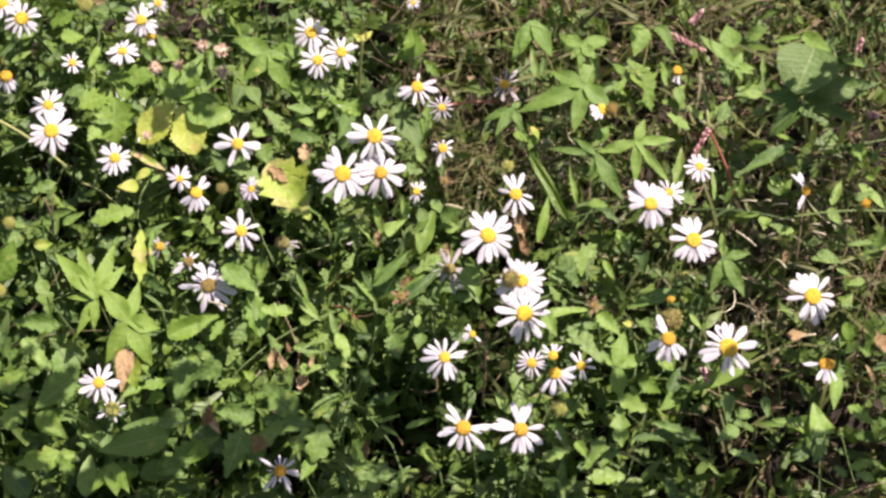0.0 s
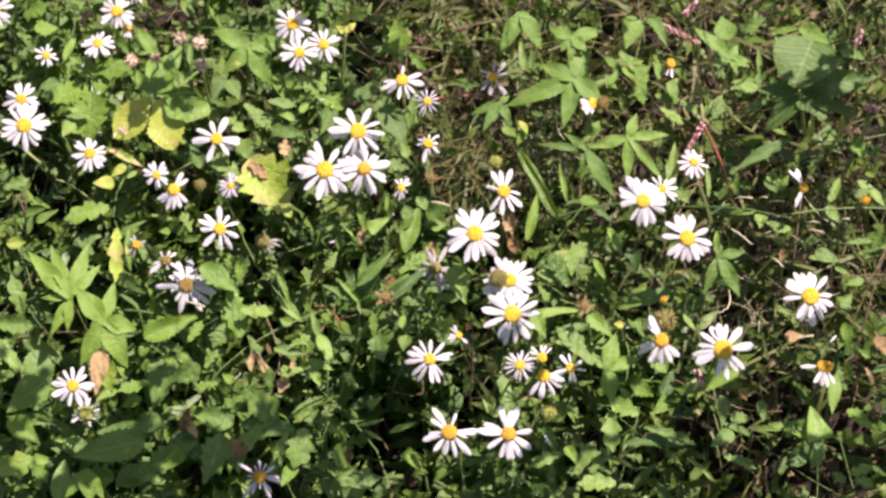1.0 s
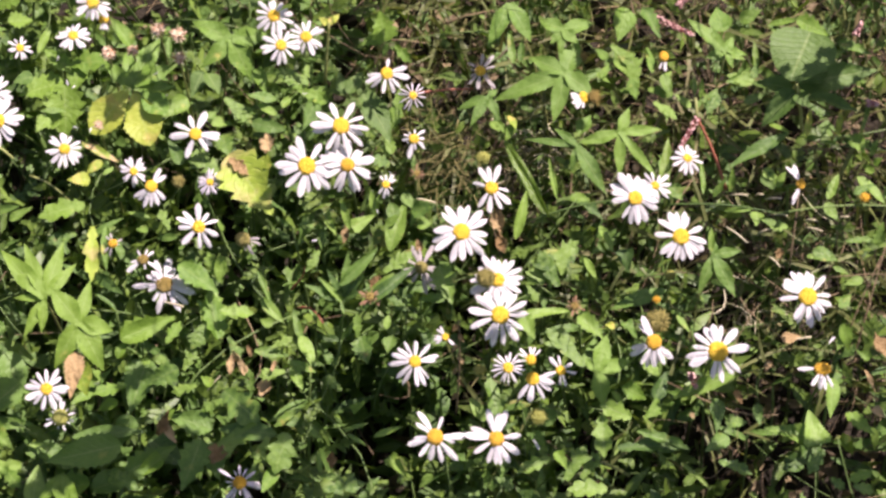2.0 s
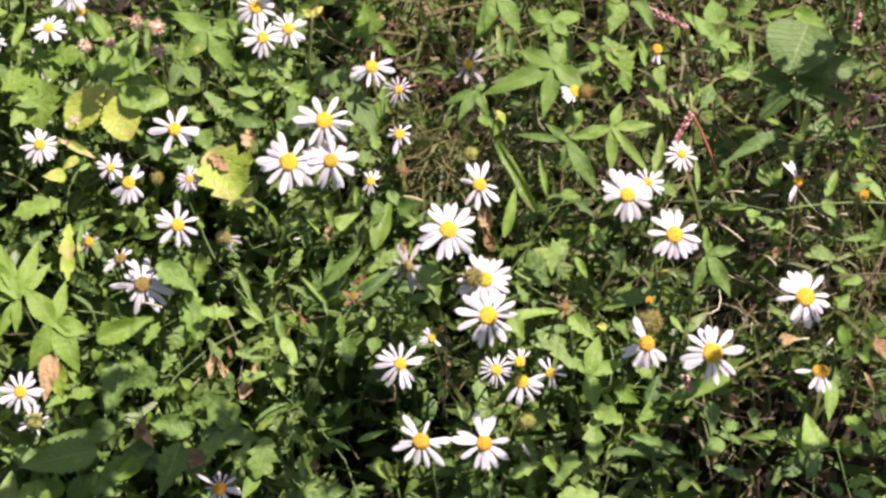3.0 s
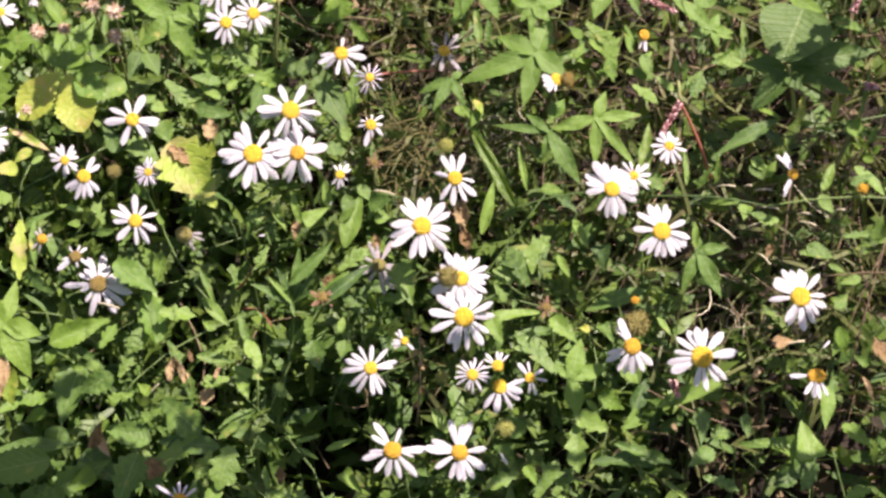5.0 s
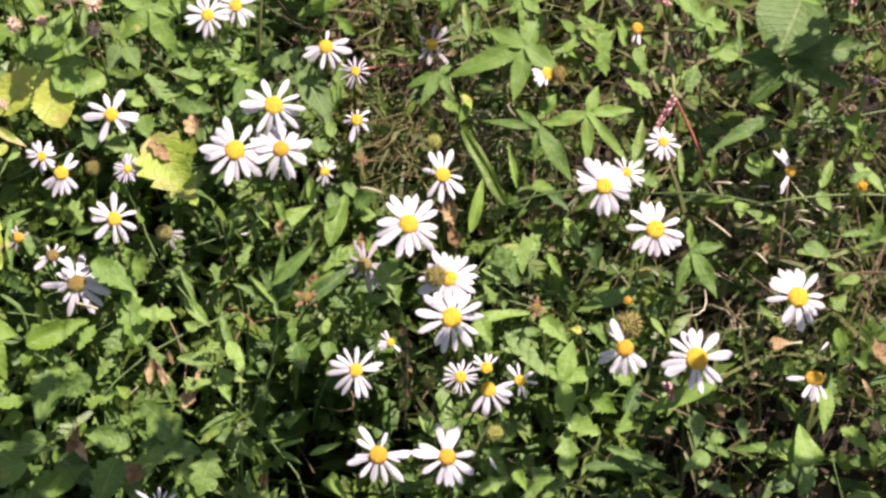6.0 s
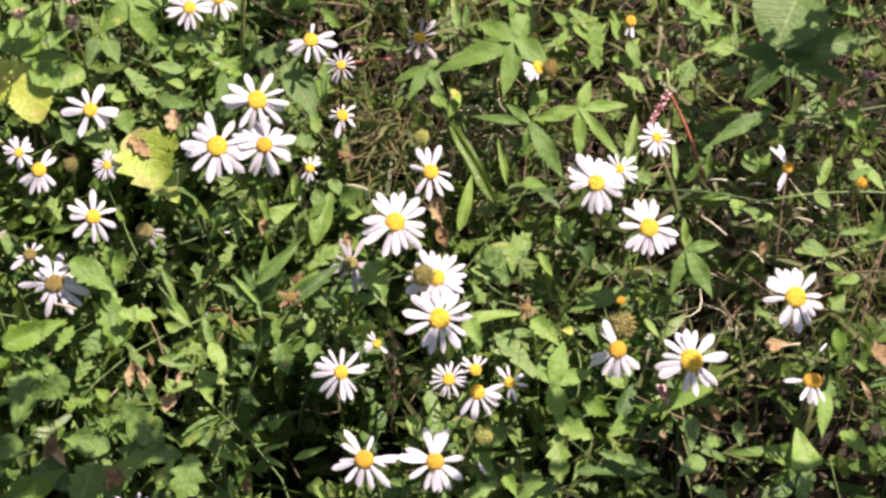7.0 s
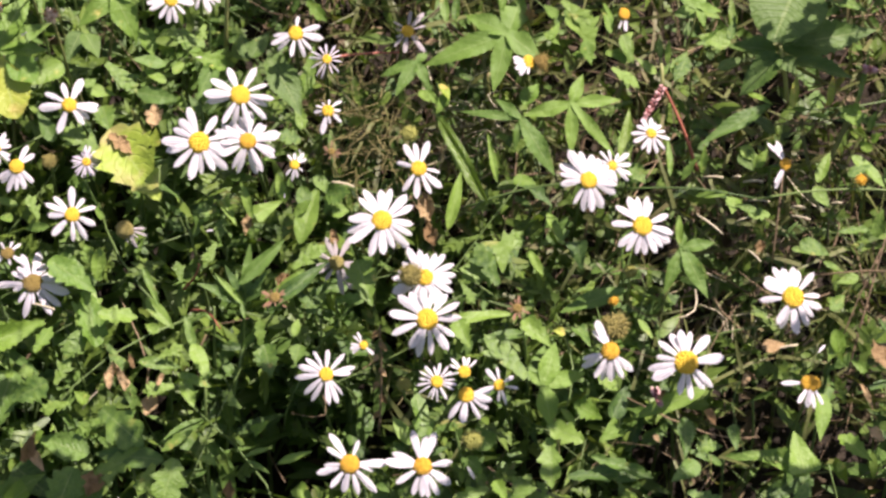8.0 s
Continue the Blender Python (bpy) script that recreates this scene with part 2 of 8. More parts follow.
def blade(width_at, rows, fold=0.18, droop=0.15, wave=0.0, rng=random, cols=2):
    """A leaf one metre long in the xy plane, y along: half-widths by width_at(t), folded at the rib,
    drooping to its tip, its rim waved. Returns vertices, faces, uvs."""
    verts, faces, uvs = [], [], []
    phase = rng.uniform(0, 6)
    span = 2 * cols + 1
    for i in range(rows + 1):
        t = i / rows
        w = max(width_at(t, i), 0.002)
        for k in range(-cols, cols + 1):
            s = k / cols
            x = s * w
            z = fold * abs(x) ** 1.15 - droop * t * t + wave * s * s * math.sin(9 * t + phase + (2 if s > 0 else 0)) * min(1, w * 6)
            verts.append(Vector((x, t - 0.06 * abs(s) * w, z)))
            uvs.append((0.5 + s * 0.5, t))
    for i in range(rows):
        for k in range(span - 1):
            a = i * span + k
            faces.append((a, a + 1, a + span + 1, a + span))
    return verts, faces, uvs


def ovate(t, i, wide=0.29, teeth=0.08):
    return wide * math.sin(math.pi * min(1, t) ** 0.70) ** 0.9 * (1 - 0.3 * t * t) * (1 + (teeth if i % 2 else -teeth))


def serrate(t, i):
    return ovate(t, 1, 0.29, 0.0) * (1.12 - 0.36 * (i % 4) / 3.0)


def lance(t, i, wide=0.13):
    return wide * math.sin(math.pi * t ** 0.8) ** 0.8


def pointed(t, i, wide=0.22):
    return wide * math.sin(math.pi * t ** 0.62) ** 0.9 * (1 - 0.3 * t)


def wisp(t, i, wide=0.035):
    return wide * (1 - t) ** 0.6


def slim(t, i, wide=0.16):
    return wide * math.sin(math.pi * t ** 0.7) ** 0.9 * (1 - 0.25 * t)


def lobed(t, i, wide=0.34):
    """Cut leaf: narrow foot, two pairs of forward side lobes, a pointed end lobe."""
    body = min(1, 0.18 + 1.25 * t) * (1 - t ** 2.4) ** 0.8
    tooth = (t * 3.1 + 0.35) % 1.0
    return wide * body * (0.48 + 0.52 * tooth ** 0.8)


def cut_blade(seed, wide=1.0):
    """Cut leaf: a narrow blade with pairs of pointed side lobes and a pointed end. Vertices, faces, uvs."""
    rng = random.Random(seed)
    verts, faces, uvs = [], [], []

    def lobe(start, ang, length, half, rise):
        v, f, q = blade(lambda t, i: half / length * 1.25 * min(1, 0.45 + 2.2 * t) * (1 - t) ** 0.7, 6, fold=0.25, droop=0.12, rng=rng, cols=1)
        c, s = math.cos(ang), math.sin(ang)
        base = len(verts)
        for p in v:
            x, y = p.x * length * wide, p.y * length
            verts.append(Vector((start[0] + c * x - s * y, start[1] + s * x + c * y, start[2] + p.z * length + rise * p.y)))
        faces.extend(tuple(base + i for i in quad) for quad in f)
        uvs.extend(q)

    lobe((0, 0, 0), 0, 1.0, 0.085, 0.0)
    lobe((0, 0.52, -0.03), 0, 0.46, 0.15, -0.06)
    for y, length in ((0.28, 0.30), (0.50, 0.38), (0.68, 0.24)):
        for side in (-1, 1):
            lobe((0, y + rng.uniform(-0.04, 0.04), -0.1 * y * y), side * rng.uniform(0.65, 1.0), length * rng.uniform(0.8, 1.15), 0.075, rng.uniform(-0.03, 0.06))
    return verts, faces, uvs


def rounded(t, i, wide=0.46):
    return wide * max(0.0, math.sin(math.pi * t ** 0.8)) ** 0.55 * (1.02 if i % 2 else 0.97)


def blunt(t, i, wide=0.32):
    return wide * min(1, 0.12 + 1.5 * t) * max(0.0, 1 - t ** 3.2) ** 0.6 * (1.05 if i % 2 else 0.95)


def triangle(t, i, wide=0.42):
    return wide * (1 - t) ** 0.8 * (0.75 + 0.25 * min(1, t * 8)) * (1.04 if i % 2 else 0.95)


def leaf_mesh(name, shape, mat, rows, seed, **kw):
    verts, faces, uvs = blade(shape, rows, rng=random.Random(seed), **kw)
    return mesh_of(name, verts, faces, mat, uvs)


CUT_LEAVES = [mesh_of("aster_leaf", *(lambda q: (q[0], q[1], ASTER, q[2]))(cut_blade(s, w))) for s, w in ((11, 1.0), (12, 1.25), (13, 0.85))]
ASTER_LEAVES = CUT_LEAVES + [leaf_mesh("aster_leaf", lobed, ASTER, 20, s, fold=f, droop=d, wave=0.08) for s, f, d in ((1, 0.5, 0.1), (2, 0.3, 0.35), (3, 0.7, 0.45))]
NARROW_LEAVES = [leaf_mesh("narrow_leaf", lance, ASTER, 8, s, fold=0.4, droop=d, wave=0.03) for s, d in ((5, 0.1), (6, 0.3), (7, 0.0))]
HERB_LEAVES = [leaf_mesh("herb_leaf", ovate, HERB, 18, s, fold=f, droop=d, wave=0.06) for s, f, d in ((8, 0.4, 0.2), (9, 0.6, 0.4), (10, 0.25, 0.05))]
PALE_LEAVES = [leaf_mesh("pale_leaf", ovate, HOP_MID, 18, s, fold=f, droop=d, wave=0.06) for s, f, d in ((18, 0.2, 0.15), (19, 0.35, 0.3))]
PETALS = {}
for mat in (WHITE, LILAC, FADED_SHADED, BROWNED):
    row = []
    for seed, wide, droop in ((1, 0.105, 0.06), (2, 0.125, 0.16), (3, 0.115, -0.03), (4, 0.095, 0.28)):
        def petal_width(t, i, wide=wide):
            return wide * min(1, 0.42 + 1.1 * t) * (1 - max(0, (t - 0.66) / 0.34) ** 2.2) ** 0.56
        row.append(leaf_mesh("petal", petal_width, mat, 9, seed, fold=-0.6, droop=droop, wave=0.02, cols=2))
    PETALS[mat.name] = row


def dome(rings=5, sides=14, high=0.52, crown=0.0, cells=0.03, seed=1):
    """A disc of florets, one unit in radius, domed, with a slight hollow in its crown."""
    rng = random.Random(seed)
    verts, faces = [Vector((0, 0, high - crown))], []
    for i in range(1, rings + 1):
        a = i / rings
        for k in range(sides):
            th = math.tau * (k + 0.5 * (i % 2)) / sides
            r = math.sin(a * math.pi / 2) * (1 + rng.uniform(-cells, cells))
            z = high * math.cos(a * math.pi / 2) - crown * max(0, 1 - 2.5 * a) + rng.uniform(-cells, cells)
            verts.append(Vector((r * math.cos(th), r * math.sin(th), z)))
    for k in range(sides):
        faces.append((0, 1 + k, 1 + (k + 1) % sides))
    for i in range(rings - 1):
        for k in range(sides):
            a, b = 1 + i * sides + k, 1 + i * sides + (k + 1) % sides
            faces.append((a, a + sides, b + sides, b))
    low = len(verts)
    verts.append(Vector((0, 0, -0.15)))
    for k in range(sides):
        faces.append((1 + (rings - 1) * sides + (k + 1) % sides, 1 + (rings - 1) * sides + k, low))
    return verts, faces


def cup_shape():
    """The green cup under a flower head, with pointed bracts."""
    verts, faces = [], []
    sides = 12
    for r, z in ((0.15, -1.25), (0.75, -0.85), (1.05, -0.3), (1.12, 0.02)):
        for k in range(sides):
            th = math.tau * k / sides
            verts.append(Vector((r * math.cos(th), r * math.sin(th), z + (0.16 if k % 2 and z > -0.1 else 0))))
    for i in range(3):
        for k in range(sides):
            a, b = i * sides + k, i * sides + (k + 1) % sides
            faces.append((a, b, b + sides, a + sides))
    return verts, faces


DISCS = {m.name: mesh_of("disc", *dome(seed=s, high=h, crown=c, cells=j), m) for s, m, h, c, j in
         ((1, YELLOW, 0.50, 0.05, 0.035), (2, OCHRE, 0.62, 0.0, 0.05), (3, SEED, 0.95, 0.0, 0.09), (4, BUD, 0.8, 0.0, 0.06), (5, SPENT, 0.6, 0.0, 0.10))}


def bristly(mat, count=120, seed=1, low=-0.35):
    """A spent head: a low dome set with short pointed florets."""
    rng = random.Random(seed)
    verts, faces = dome(4, 12, 0.62, 0.0, 0.05, seed)
    verts = [v * 0.82 for v in verts]
    for k in range(count):
        z = 1 - (1 - low) * (k + 0.5) / count
        th = k * 2.39996
        flat = math.sqrt(max(0, 1 - z * z))
        out = Vector((flat * math.cos(th), flat * math.sin(th), z * 0.75))
        side = out.orthogonal().normalized()
        other = out.normalized().cross(side)
        q = len(verts)
        for d in (side, other, -side, -other):
            verts.append(out * 0.72 + d * 0.085)
        verts.append(out * rng.uniform(0.85, 1.25 if mat is not SPENT else 1.8) + Vector((rng.gauss(0, 0.05), rng.gauss(0, 0.05), rng.gauss(0, 0.05))))
        for i in range(4):
            faces.append((q + i, q + (i + 1) % 4, q + 4))
    return mesh_of("disc", verts, faces, mat, smooth=False)


SPIKY = {m.name: bristly(m, c, s) for m, c, s in ((SEED, 130, 1), (BUD, 80, 2), (SPENT, 60, 3), (OCHRE, 60, 4))}
CUP_MESH = mesh_of("calyx", *cup_shape(), CUP)


def facing(lean_right, lean_up):
    """The way a flower faces: towards the path beside the bank, leaned aside or up."""
    return (-AHEAD + lean_right * RIGHT + lean_up * ABOVE).normalized()


def soil_under(p):
    return Vector((p.x, p.y, soil_height(p.y)))


def flower_stem(owner, head, face, thick, mat=None):
    """A thin stem from the soil that turns up into the head."""
    foot = owner.location
    neck = head - face * 0.012
    mid = foot.lerp(neck, 0.6) + Vector((0, 0.012, 0.01))
    pts = []
    for i in range(9):
        t = i / 8
        p = foot.lerp(mid, t).lerp(mid.lerp(neck, t), t)
        pts.append(p - foot)
    pts.append(head - face * 0.004 - foot)
    verts, faces = tube(pts, [thick * (1.25 - 0.05 * i) for i in range(10)])
    return part("stem", mesh_of("stem", verts, faces, mat or STEM), owner, Matrix.Translation(foot))


def daisy(u, v, n, r, disc=0.3, petals=15, lean=(0.10, 0.20), arcs=((0, 360),), droop=0.12, wide=1.0, ray=None, heart_mat=None, label="", ragged=0.10, rays=()):
    """A flower head of radius r on its stem: each ray floret a mesh of its own."""
    rng = random.Random(round(u * 9173 + v * 7321 + 40))
    ray, heart_mat = ray or WHITE, heart_mat or YELLOW
    head, face = at(u, v, n), facing(*lean)
    root = soil_under(head + Vector((rng.uniform(-0.03, 0.03), rng.uniform(0.07, 0.12), 0)))
    owner = thing("daisy", root, label or "white daisy with yellow disc on thin green stem", "flower", "daisies on the bank")
    flower_stem(owner, head, face, 0.0009)
    side = (RIGHT - RIGHT.dot(face) * face).normalized()
    up = face.cross(side)
    core = r * disc
    frame_m = Matrix((side, up, face)).transposed().to_4x4()
    frame_m.translation = head
    part("disc", DISCS[heart_mat.name], owner, frame_m @ Matrix.Diagonal((core, core, core, 1)))
    part("calyx", CUP_MESH, owner, frame_m @ Matrix.Translation((0, 0, -0.1 * core)) @ Matrix.Diagonal((core * 0.8, core * 0.8, core * 0.8, 1)))
    total = sum(b - a for a, b in arcs)
    for k in range(len(rays) or petals):
        w = (k + 0.5 + rng.uniform(-0.36, 0.36)) * total / petals
        for a, b in arcs:
            if w <= b - a:
                th = radians(a + w)
                break
            w -= b - a
        if rays:
            th = radians(rays[k])
        out = math.cos(th) * side + math.sin(th) * up
        fall = droop + rng.uniform(-0.16, 0.22)
        way = (out - fall * face).normalized()
        twist = face + out.cross(face) * rng.uniform(-0.35, 0.35)
        size = (r - core * 0.75) * (1 + rng.uniform(-ragged * 2.2, ragged))
        m = axes(head + out * core * 0.72 + face * core * (0.03 + 0.10 * (k % 3)), way, twist, size, 1.04 * wide * r / (r - core * 0.75) * rng.uniform(0.80, 1.15))
        part("petal", PETALS[ray.name][rng.randrange(4)], owner, m)
    return owner


def seed_head(u, v, n, r, mat, label, name="seed_head", lean=(0.0, 0.3)):
    """A head without rays: dome, cup and stem."""
    rng = random.Random(round(u * 5171 + v * 3323 + 90))
    head, face = at(u, v, n), facing(*lean)
    root = soil_under(head + Vector((rng.uniform(-0.03, 0.03), rng.uniform(0.07, 0.12), 0)))
    owner = thing(name, root, label, "seed head")
    flower_stem(owner, head, face, 0.0008)
    side = (RIGHT - RIGHT.dot(face) * face).normalized()
    m = Matrix((side, face.cross(side), face)).transposed().to_4x4()
    m.translation = head
    part("disc", SPIKY[mat.name], owner, m @ Matrix.Diagonal((r, r, r, 1)))
    part("calyx", CUP_MESH, owner, m @ Matrix.Translation((0, 0, -0.3 * r)) @ Matrix.Diagonal((r * 0.8, r * 0.8, r * 0.8, 1)))
    return owner


def palm_mesh(name, lobes, mat, seed=1, lift=0.0):
    """A hop leaf: toothed lobes spread from one point in the xy plane, its longest lobe one unit. lobes: angle, length, half-width."""
    rng = random.Random(seed)
    verts, faces, uvs = [], [], []
    unit = max(lobe[1] for lobe in lobes)
    for j, (ang, length, wide) in enumerate((a, b / unit, c / unit) for a, b, c in lobes):
        def lobe(t, i):
            swell = 0.36 + 0.64 * math.sin(min(1.0, t / 0.5) * math.pi / 2) ** 1.3
            taper = max(0.0, 1 - max(0.0, (t - 0.38) / 0.62) ** 1.55)
            return wide / length * swell * taper * (1.0 + 0.09 * (((i % 3) / 2.0) - 0.5))
        v, f, q = blade(lobe, 33, fold=0.30, droop=0.18 + rng.uniform(-0.1, 0.12), wave=0.04, rng=rng)
        c, s = math.cos(radians(ang - 90)), math.sin(radians(ang - 90))
        base = len(verts)
        for p in v:
            x, y = p.x * length, p.y * length
            verts.append(Vector((c * x - s * y, s * x + c * y, p.z * length + 0.015 * (j % 3) + lift * length * p.y)))
        faces += [tuple(base + i for i in quad) for quad in f]
        uvs += q
    return mesh_of(name, verts, faces, mat, uvs)


def bank_pose(u, v, n, rx=0.0, ry=0.0, rz=0.0):
    """A pose on the bank, z out of the slope, turned about the bank's own axes (degrees)."""
    m = BANK.to_4x4() @ Euler([radians(a) for a in (rx, ry, rz)]).to_matrix().to_4x4()
    m.translation = at(u, v, n)
    return m


def hop_leaf(owner, u, v, n, lobes, mat=None, rx=0.0, ry=0.0, seed=1):
    """One palmate leaf with its leafstalk down to the vine."""
    unit = max(lobe[1] for lobe in lobes)
    leaf = part("leaf", palm_mesh("leaf", lobes, mat or HOP, seed), owner, bank_pose(u, v, n, rx, ry) @ Matrix.Diagonal((unit, unit, unit, 1)))
    top = at(u, v, n - 0.001)
    foot = top.lerp(owner.location, 0.45) - Vector((0, 0, 0.02))
    verts, faces = tube(curve_points(foot, top, Vector((0.006, 0.004, 0.0))), [0.0008] * 4 + [0.0006] * 4)
    sub_part("leafstalk", mesh_of("leafstalk", verts, faces, OLIVE_STEM), leaf, (Matrix.Translation(owner.location) @ leaf.matrix_basis).inverted())
    return leaf


def long_leaf(owner, base, tip, shape, mat, wide=1.0, face=(0.0, 0.35), rows=22, fold=0.2, droop=0.1, seed=1, name="leaf", label=""):
    """One leaf from base to tip, both as (u, v, n)."""
    a, b = at(*base), at(*tip)
    me = leaf_mesh(name, shape, mat, rows, seed, fold=fold, droop=droop, wave=0.04)
    return part(name, me, owner, axes(a, b - a, facing(*face), (b - a).length, wide), label)


def seed_spike(owner, base, tip):
    """A spike of small pink seeds round its axis."""
    rng = random.Random(round(base[0] * 9999))
    a, b = at(*base), at(*tip)
    verts, faces = [], []
    side = (b - a).orthogonal().normalized()
    other = (b - a).normalized().cross(side)
    for k in range(46):
        t = k / 45
        th = k * 2.4
        c = a.lerp(b, t) + (math.cos(th) * side + math.sin(th) * other) * 0.0016 * (1.1 - 0.6 * t)
        s = 0.0011 * rng.uniform(0.7, 1.2)
        q = len(verts)
        way = (b - a).normalized()
        for d in (side, other, -side, -other):
            verts.append(c + d * s * 0.75 - owner.location)
        verts.append(c + way * s * 1.5 - owner.location)
        verts.append(c - way * s * 1.1 - owner.location)
        for i in range(4):
            faces.append((q + i, q + (i + 1) % 4, q + 4))
            faces.append((q + (i + 1) % 4, q + i, q + 5))
    return part("seed_spike", mesh_of("seed_spike", verts, faces, PINK), owner, Matrix.Translation(owner.location), "pink seed spike")


def dried_head(u, v, n, r):
    """A round head of dry brown and cream florets on a thin stem."""
    rng = random.Random(round(u * 8887 + 70))
    head = at(u, v, n)
    owner = thing("dried_clover_head", soil_under(head + Vector((0.01, 0.02, 0))), "dried round flower head of brown and cream florets", "seed head", "dried heads")
    flower_stem(owner, head, facing(0, 0.3), 0.0007, OLIVE_STEM)
    verts, faces = [], []
    for k in range(64):
        z = 1 - 1.75 * (k + 0.5) / 64
        th = k * 2.4
        out = Vector((math.sqrt(max(0, 1 - z * z)) * math.cos(th), math.sqrt(max(0, 1 - z * z)) * math.sin(th), z))
        side = out.orthogonal().normalized()
        other = out.cross(side)
        q = len(verts)
        lean = Vector((rng.gauss(0, 0.15), rng.gauss(0, 0.15), rng.gauss(0, 0.15)))
        for d in (side, other, -side, -other):
            verts.append(out * 0.35 + d * 0.12)
        verts.append(out * rng.uniform(0.8, 1.05) + lean)
        for i in range(4):
            faces.append((q + i, q + (i + 1) % 4, q + 4))
    me = mesh_of("head", verts, faces, DRY_HEAD, smooth=False)
    part("head", me, owner, Matrix.Translation(head) @ Matrix.Diagonal((1.15 * r, 1.15 * r, 1.15 * r, 1)))
    return owner


def curled_leaf(u, v, n, half_wide, half_long):
    """A dead leaf rolled on itself, caught among the stems."""
    rng = random.Random(round(u * 7717 + v * 991 + 50))
    verts, faces, uvs = [], [], []
    rows, cols = 9, 6
    for i in range(rows + 1):
        t = i / rows
        w = math.sin(math.pi * min(1, 0.03 + 0.95 * t ** 0.8)) ** 0.9 * rng.uniform(0.8, 1.15)
        for k in range(cols + 1):
            s = 2 * k / cols - 1
            bend = 1.0 + 0.55 * math.sin(4 * t + half_long * 900)
            slim = half_wide / half_long
            verts.append(Vector((slim * w * math.sin(s * bend) / math.sin(1.3), 2 * t - 1 + 0.22 * rng.uniform(-1, 1), slim * (0.9 - math.cos(s * bend)) * w + 0.16 * rng.uniform(-1, 1))))
            uvs.append((k / cols, t))
    for i in range(rows):
        for k in range(cols):
            a = i * (cols + 1) + k
            faces.append((a, a + 1, a + cols + 2, a + cols + 1))
    ob = new("dead_leaf", mesh_of("dead_leaf", verts, faces, TAN, uvs))
    ob.matrix_basis = bank_pose(u, v, n, rng.uniform(-25, 5), rng.uniform(-20, 20), rng.uniform(-35, 35)) @ Matrix.Diagonal((half_long, half_long, half_long, 1))
    return tagged(ob, "curled dry brown leaf caught among stems", "dead leaf", "dead leaves")


def cut_leaf(owner, base, tip, mat, wide=1.4, face=(0.0, 0.35), seed=1):
    """One lobed leaf from base to tip, both as (u, v, n)."""
    a, b = at(*base), at(*tip)
    v, f, q = cut_blade(seed, wide)
    return part("leaf", mesh_of("leaf", v, f, mat, q), owner, axes(a, b - a, facing(*face), (b - a).length))


def smooth_line(knots, steps=8):
    """Points of a smooth line through the knots."""
    pts = []
    for i in range(len(knots) - 1):
        p0, p1, p2, p3 = knots[max(i - 1, 0)], knots[i], knots[i + 1], knots[min(i + 2, len(knots) - 1)]
        for k in range(steps):
            t = k / steps
            pts.append(0.5 * (2 * p1 + (p2 - p0) * t + (2 * p0 - 5 * p1 + 4 * p2 - p3) * t * t + (3 * p1 - p0 - 3 * p2 + p3) * t ** 3))
    return pts + [knots[-1]]


def shrub(run, foot, label):
    """An unseen shrub added beside the bank to shade it; run: places along its long bough."""
    owner = thing("shade_shrub", at(*foot), label, "shrub")
    knots = [at(*foot), at(foot[0] - 0.01, foot[1] - 0.03, 0.6 * run[0][2] + 0.4 * foot[2])] + [at(*p) for p in run]
    pts = smooth_line(knots)
    verts, faces = tube([p - owner.location for p in pts], [0.0035 - 0.0025 * i / len(pts) for i in range(len(pts))])
    part("bough", mesh_of("bough", verts, faces, OLIVE_STEM), owner, Matrix.Translation(owner.location))
    return owner, pts


def shade_spray(bush, u, v, n, spread, count, leaf_size):
    """A twig of the unseen bough: a few lobed leaves turned to the sun, placed to shade the bank."""
    owner, pts = bush
    rng = random.Random(round(u * 9241 + v * 5413))
    hub = at(u, v, n)
    near = min(pts, key=lambda q: (q - hub).length)
    verts, faces = tube([p - owner.location for p in curve_points(near, hub, Vector((0, 0, 0.008)), 6)], [0.0005] * 6)
    for k in range(count):
        th, far = k * 2.4 + u * 9, spread * math.sqrt((k + 0.4) / count)
        p = at(u + far * math.cos(th), v + 0.7 * far * math.sin(th), n + rng.gauss(0, 0.008))
        s = leaf_size * rng.uniform(0.8, 1.2)
        lobes = [(a + rng.uniform(-8, 8), s * f, s * f * 0.42) for a, f in ((90, 1.0), (30, 0.9), (150, 0.9), (-25, 0.7), (205, 0.7))]
        face = (SUN_WAY + Vector((rng.gauss(0, 0.35), rng.gauss(0, 0.35), rng.gauss(0, 0.2)))).normalized()
        part("leaf", palm_mesh("leaf", lobes, HOP, k), owner, axes(p, Vector((rng.gauss(0, 1), rng.gauss(0, 1), -0.3)), face, max(lobe[1] for lobe in lobes)))
        more, rim = tube([q - owner.location for q in curve_points(hub, p, Vector((0, 0, 0.004)), 5)], [0.0006] * 5)
        faces += [tuple(len(verts) + i for i in q) for q in rim]
        verts += more
    part("twig", mesh_of("twig", verts, faces, OLIVE_STEM), owner, Matrix.Translation(owner.location))


def straw(base, tip):
    """A short pale broken straw, both ends as (u, v, n)."""
    rng = random.Random(round(base[0] * 9001 + base[1] * 7013))
    a, b = at(*base), at(*tip)
    verts, faces = tube([p - a for p in curve_points(a, b, Vector((0, 0, 0.001)), 4)], [0.0005 * rng.uniform(0.8, 1.3)] * 4, 5)
    ob = new("broken_straw", mesh_of("broken_straw", verts, faces, PALE_TWIG))
    ob.location = a
    return tagged(ob, "short pale broken straw among green weeds", "straw", "broken straws")


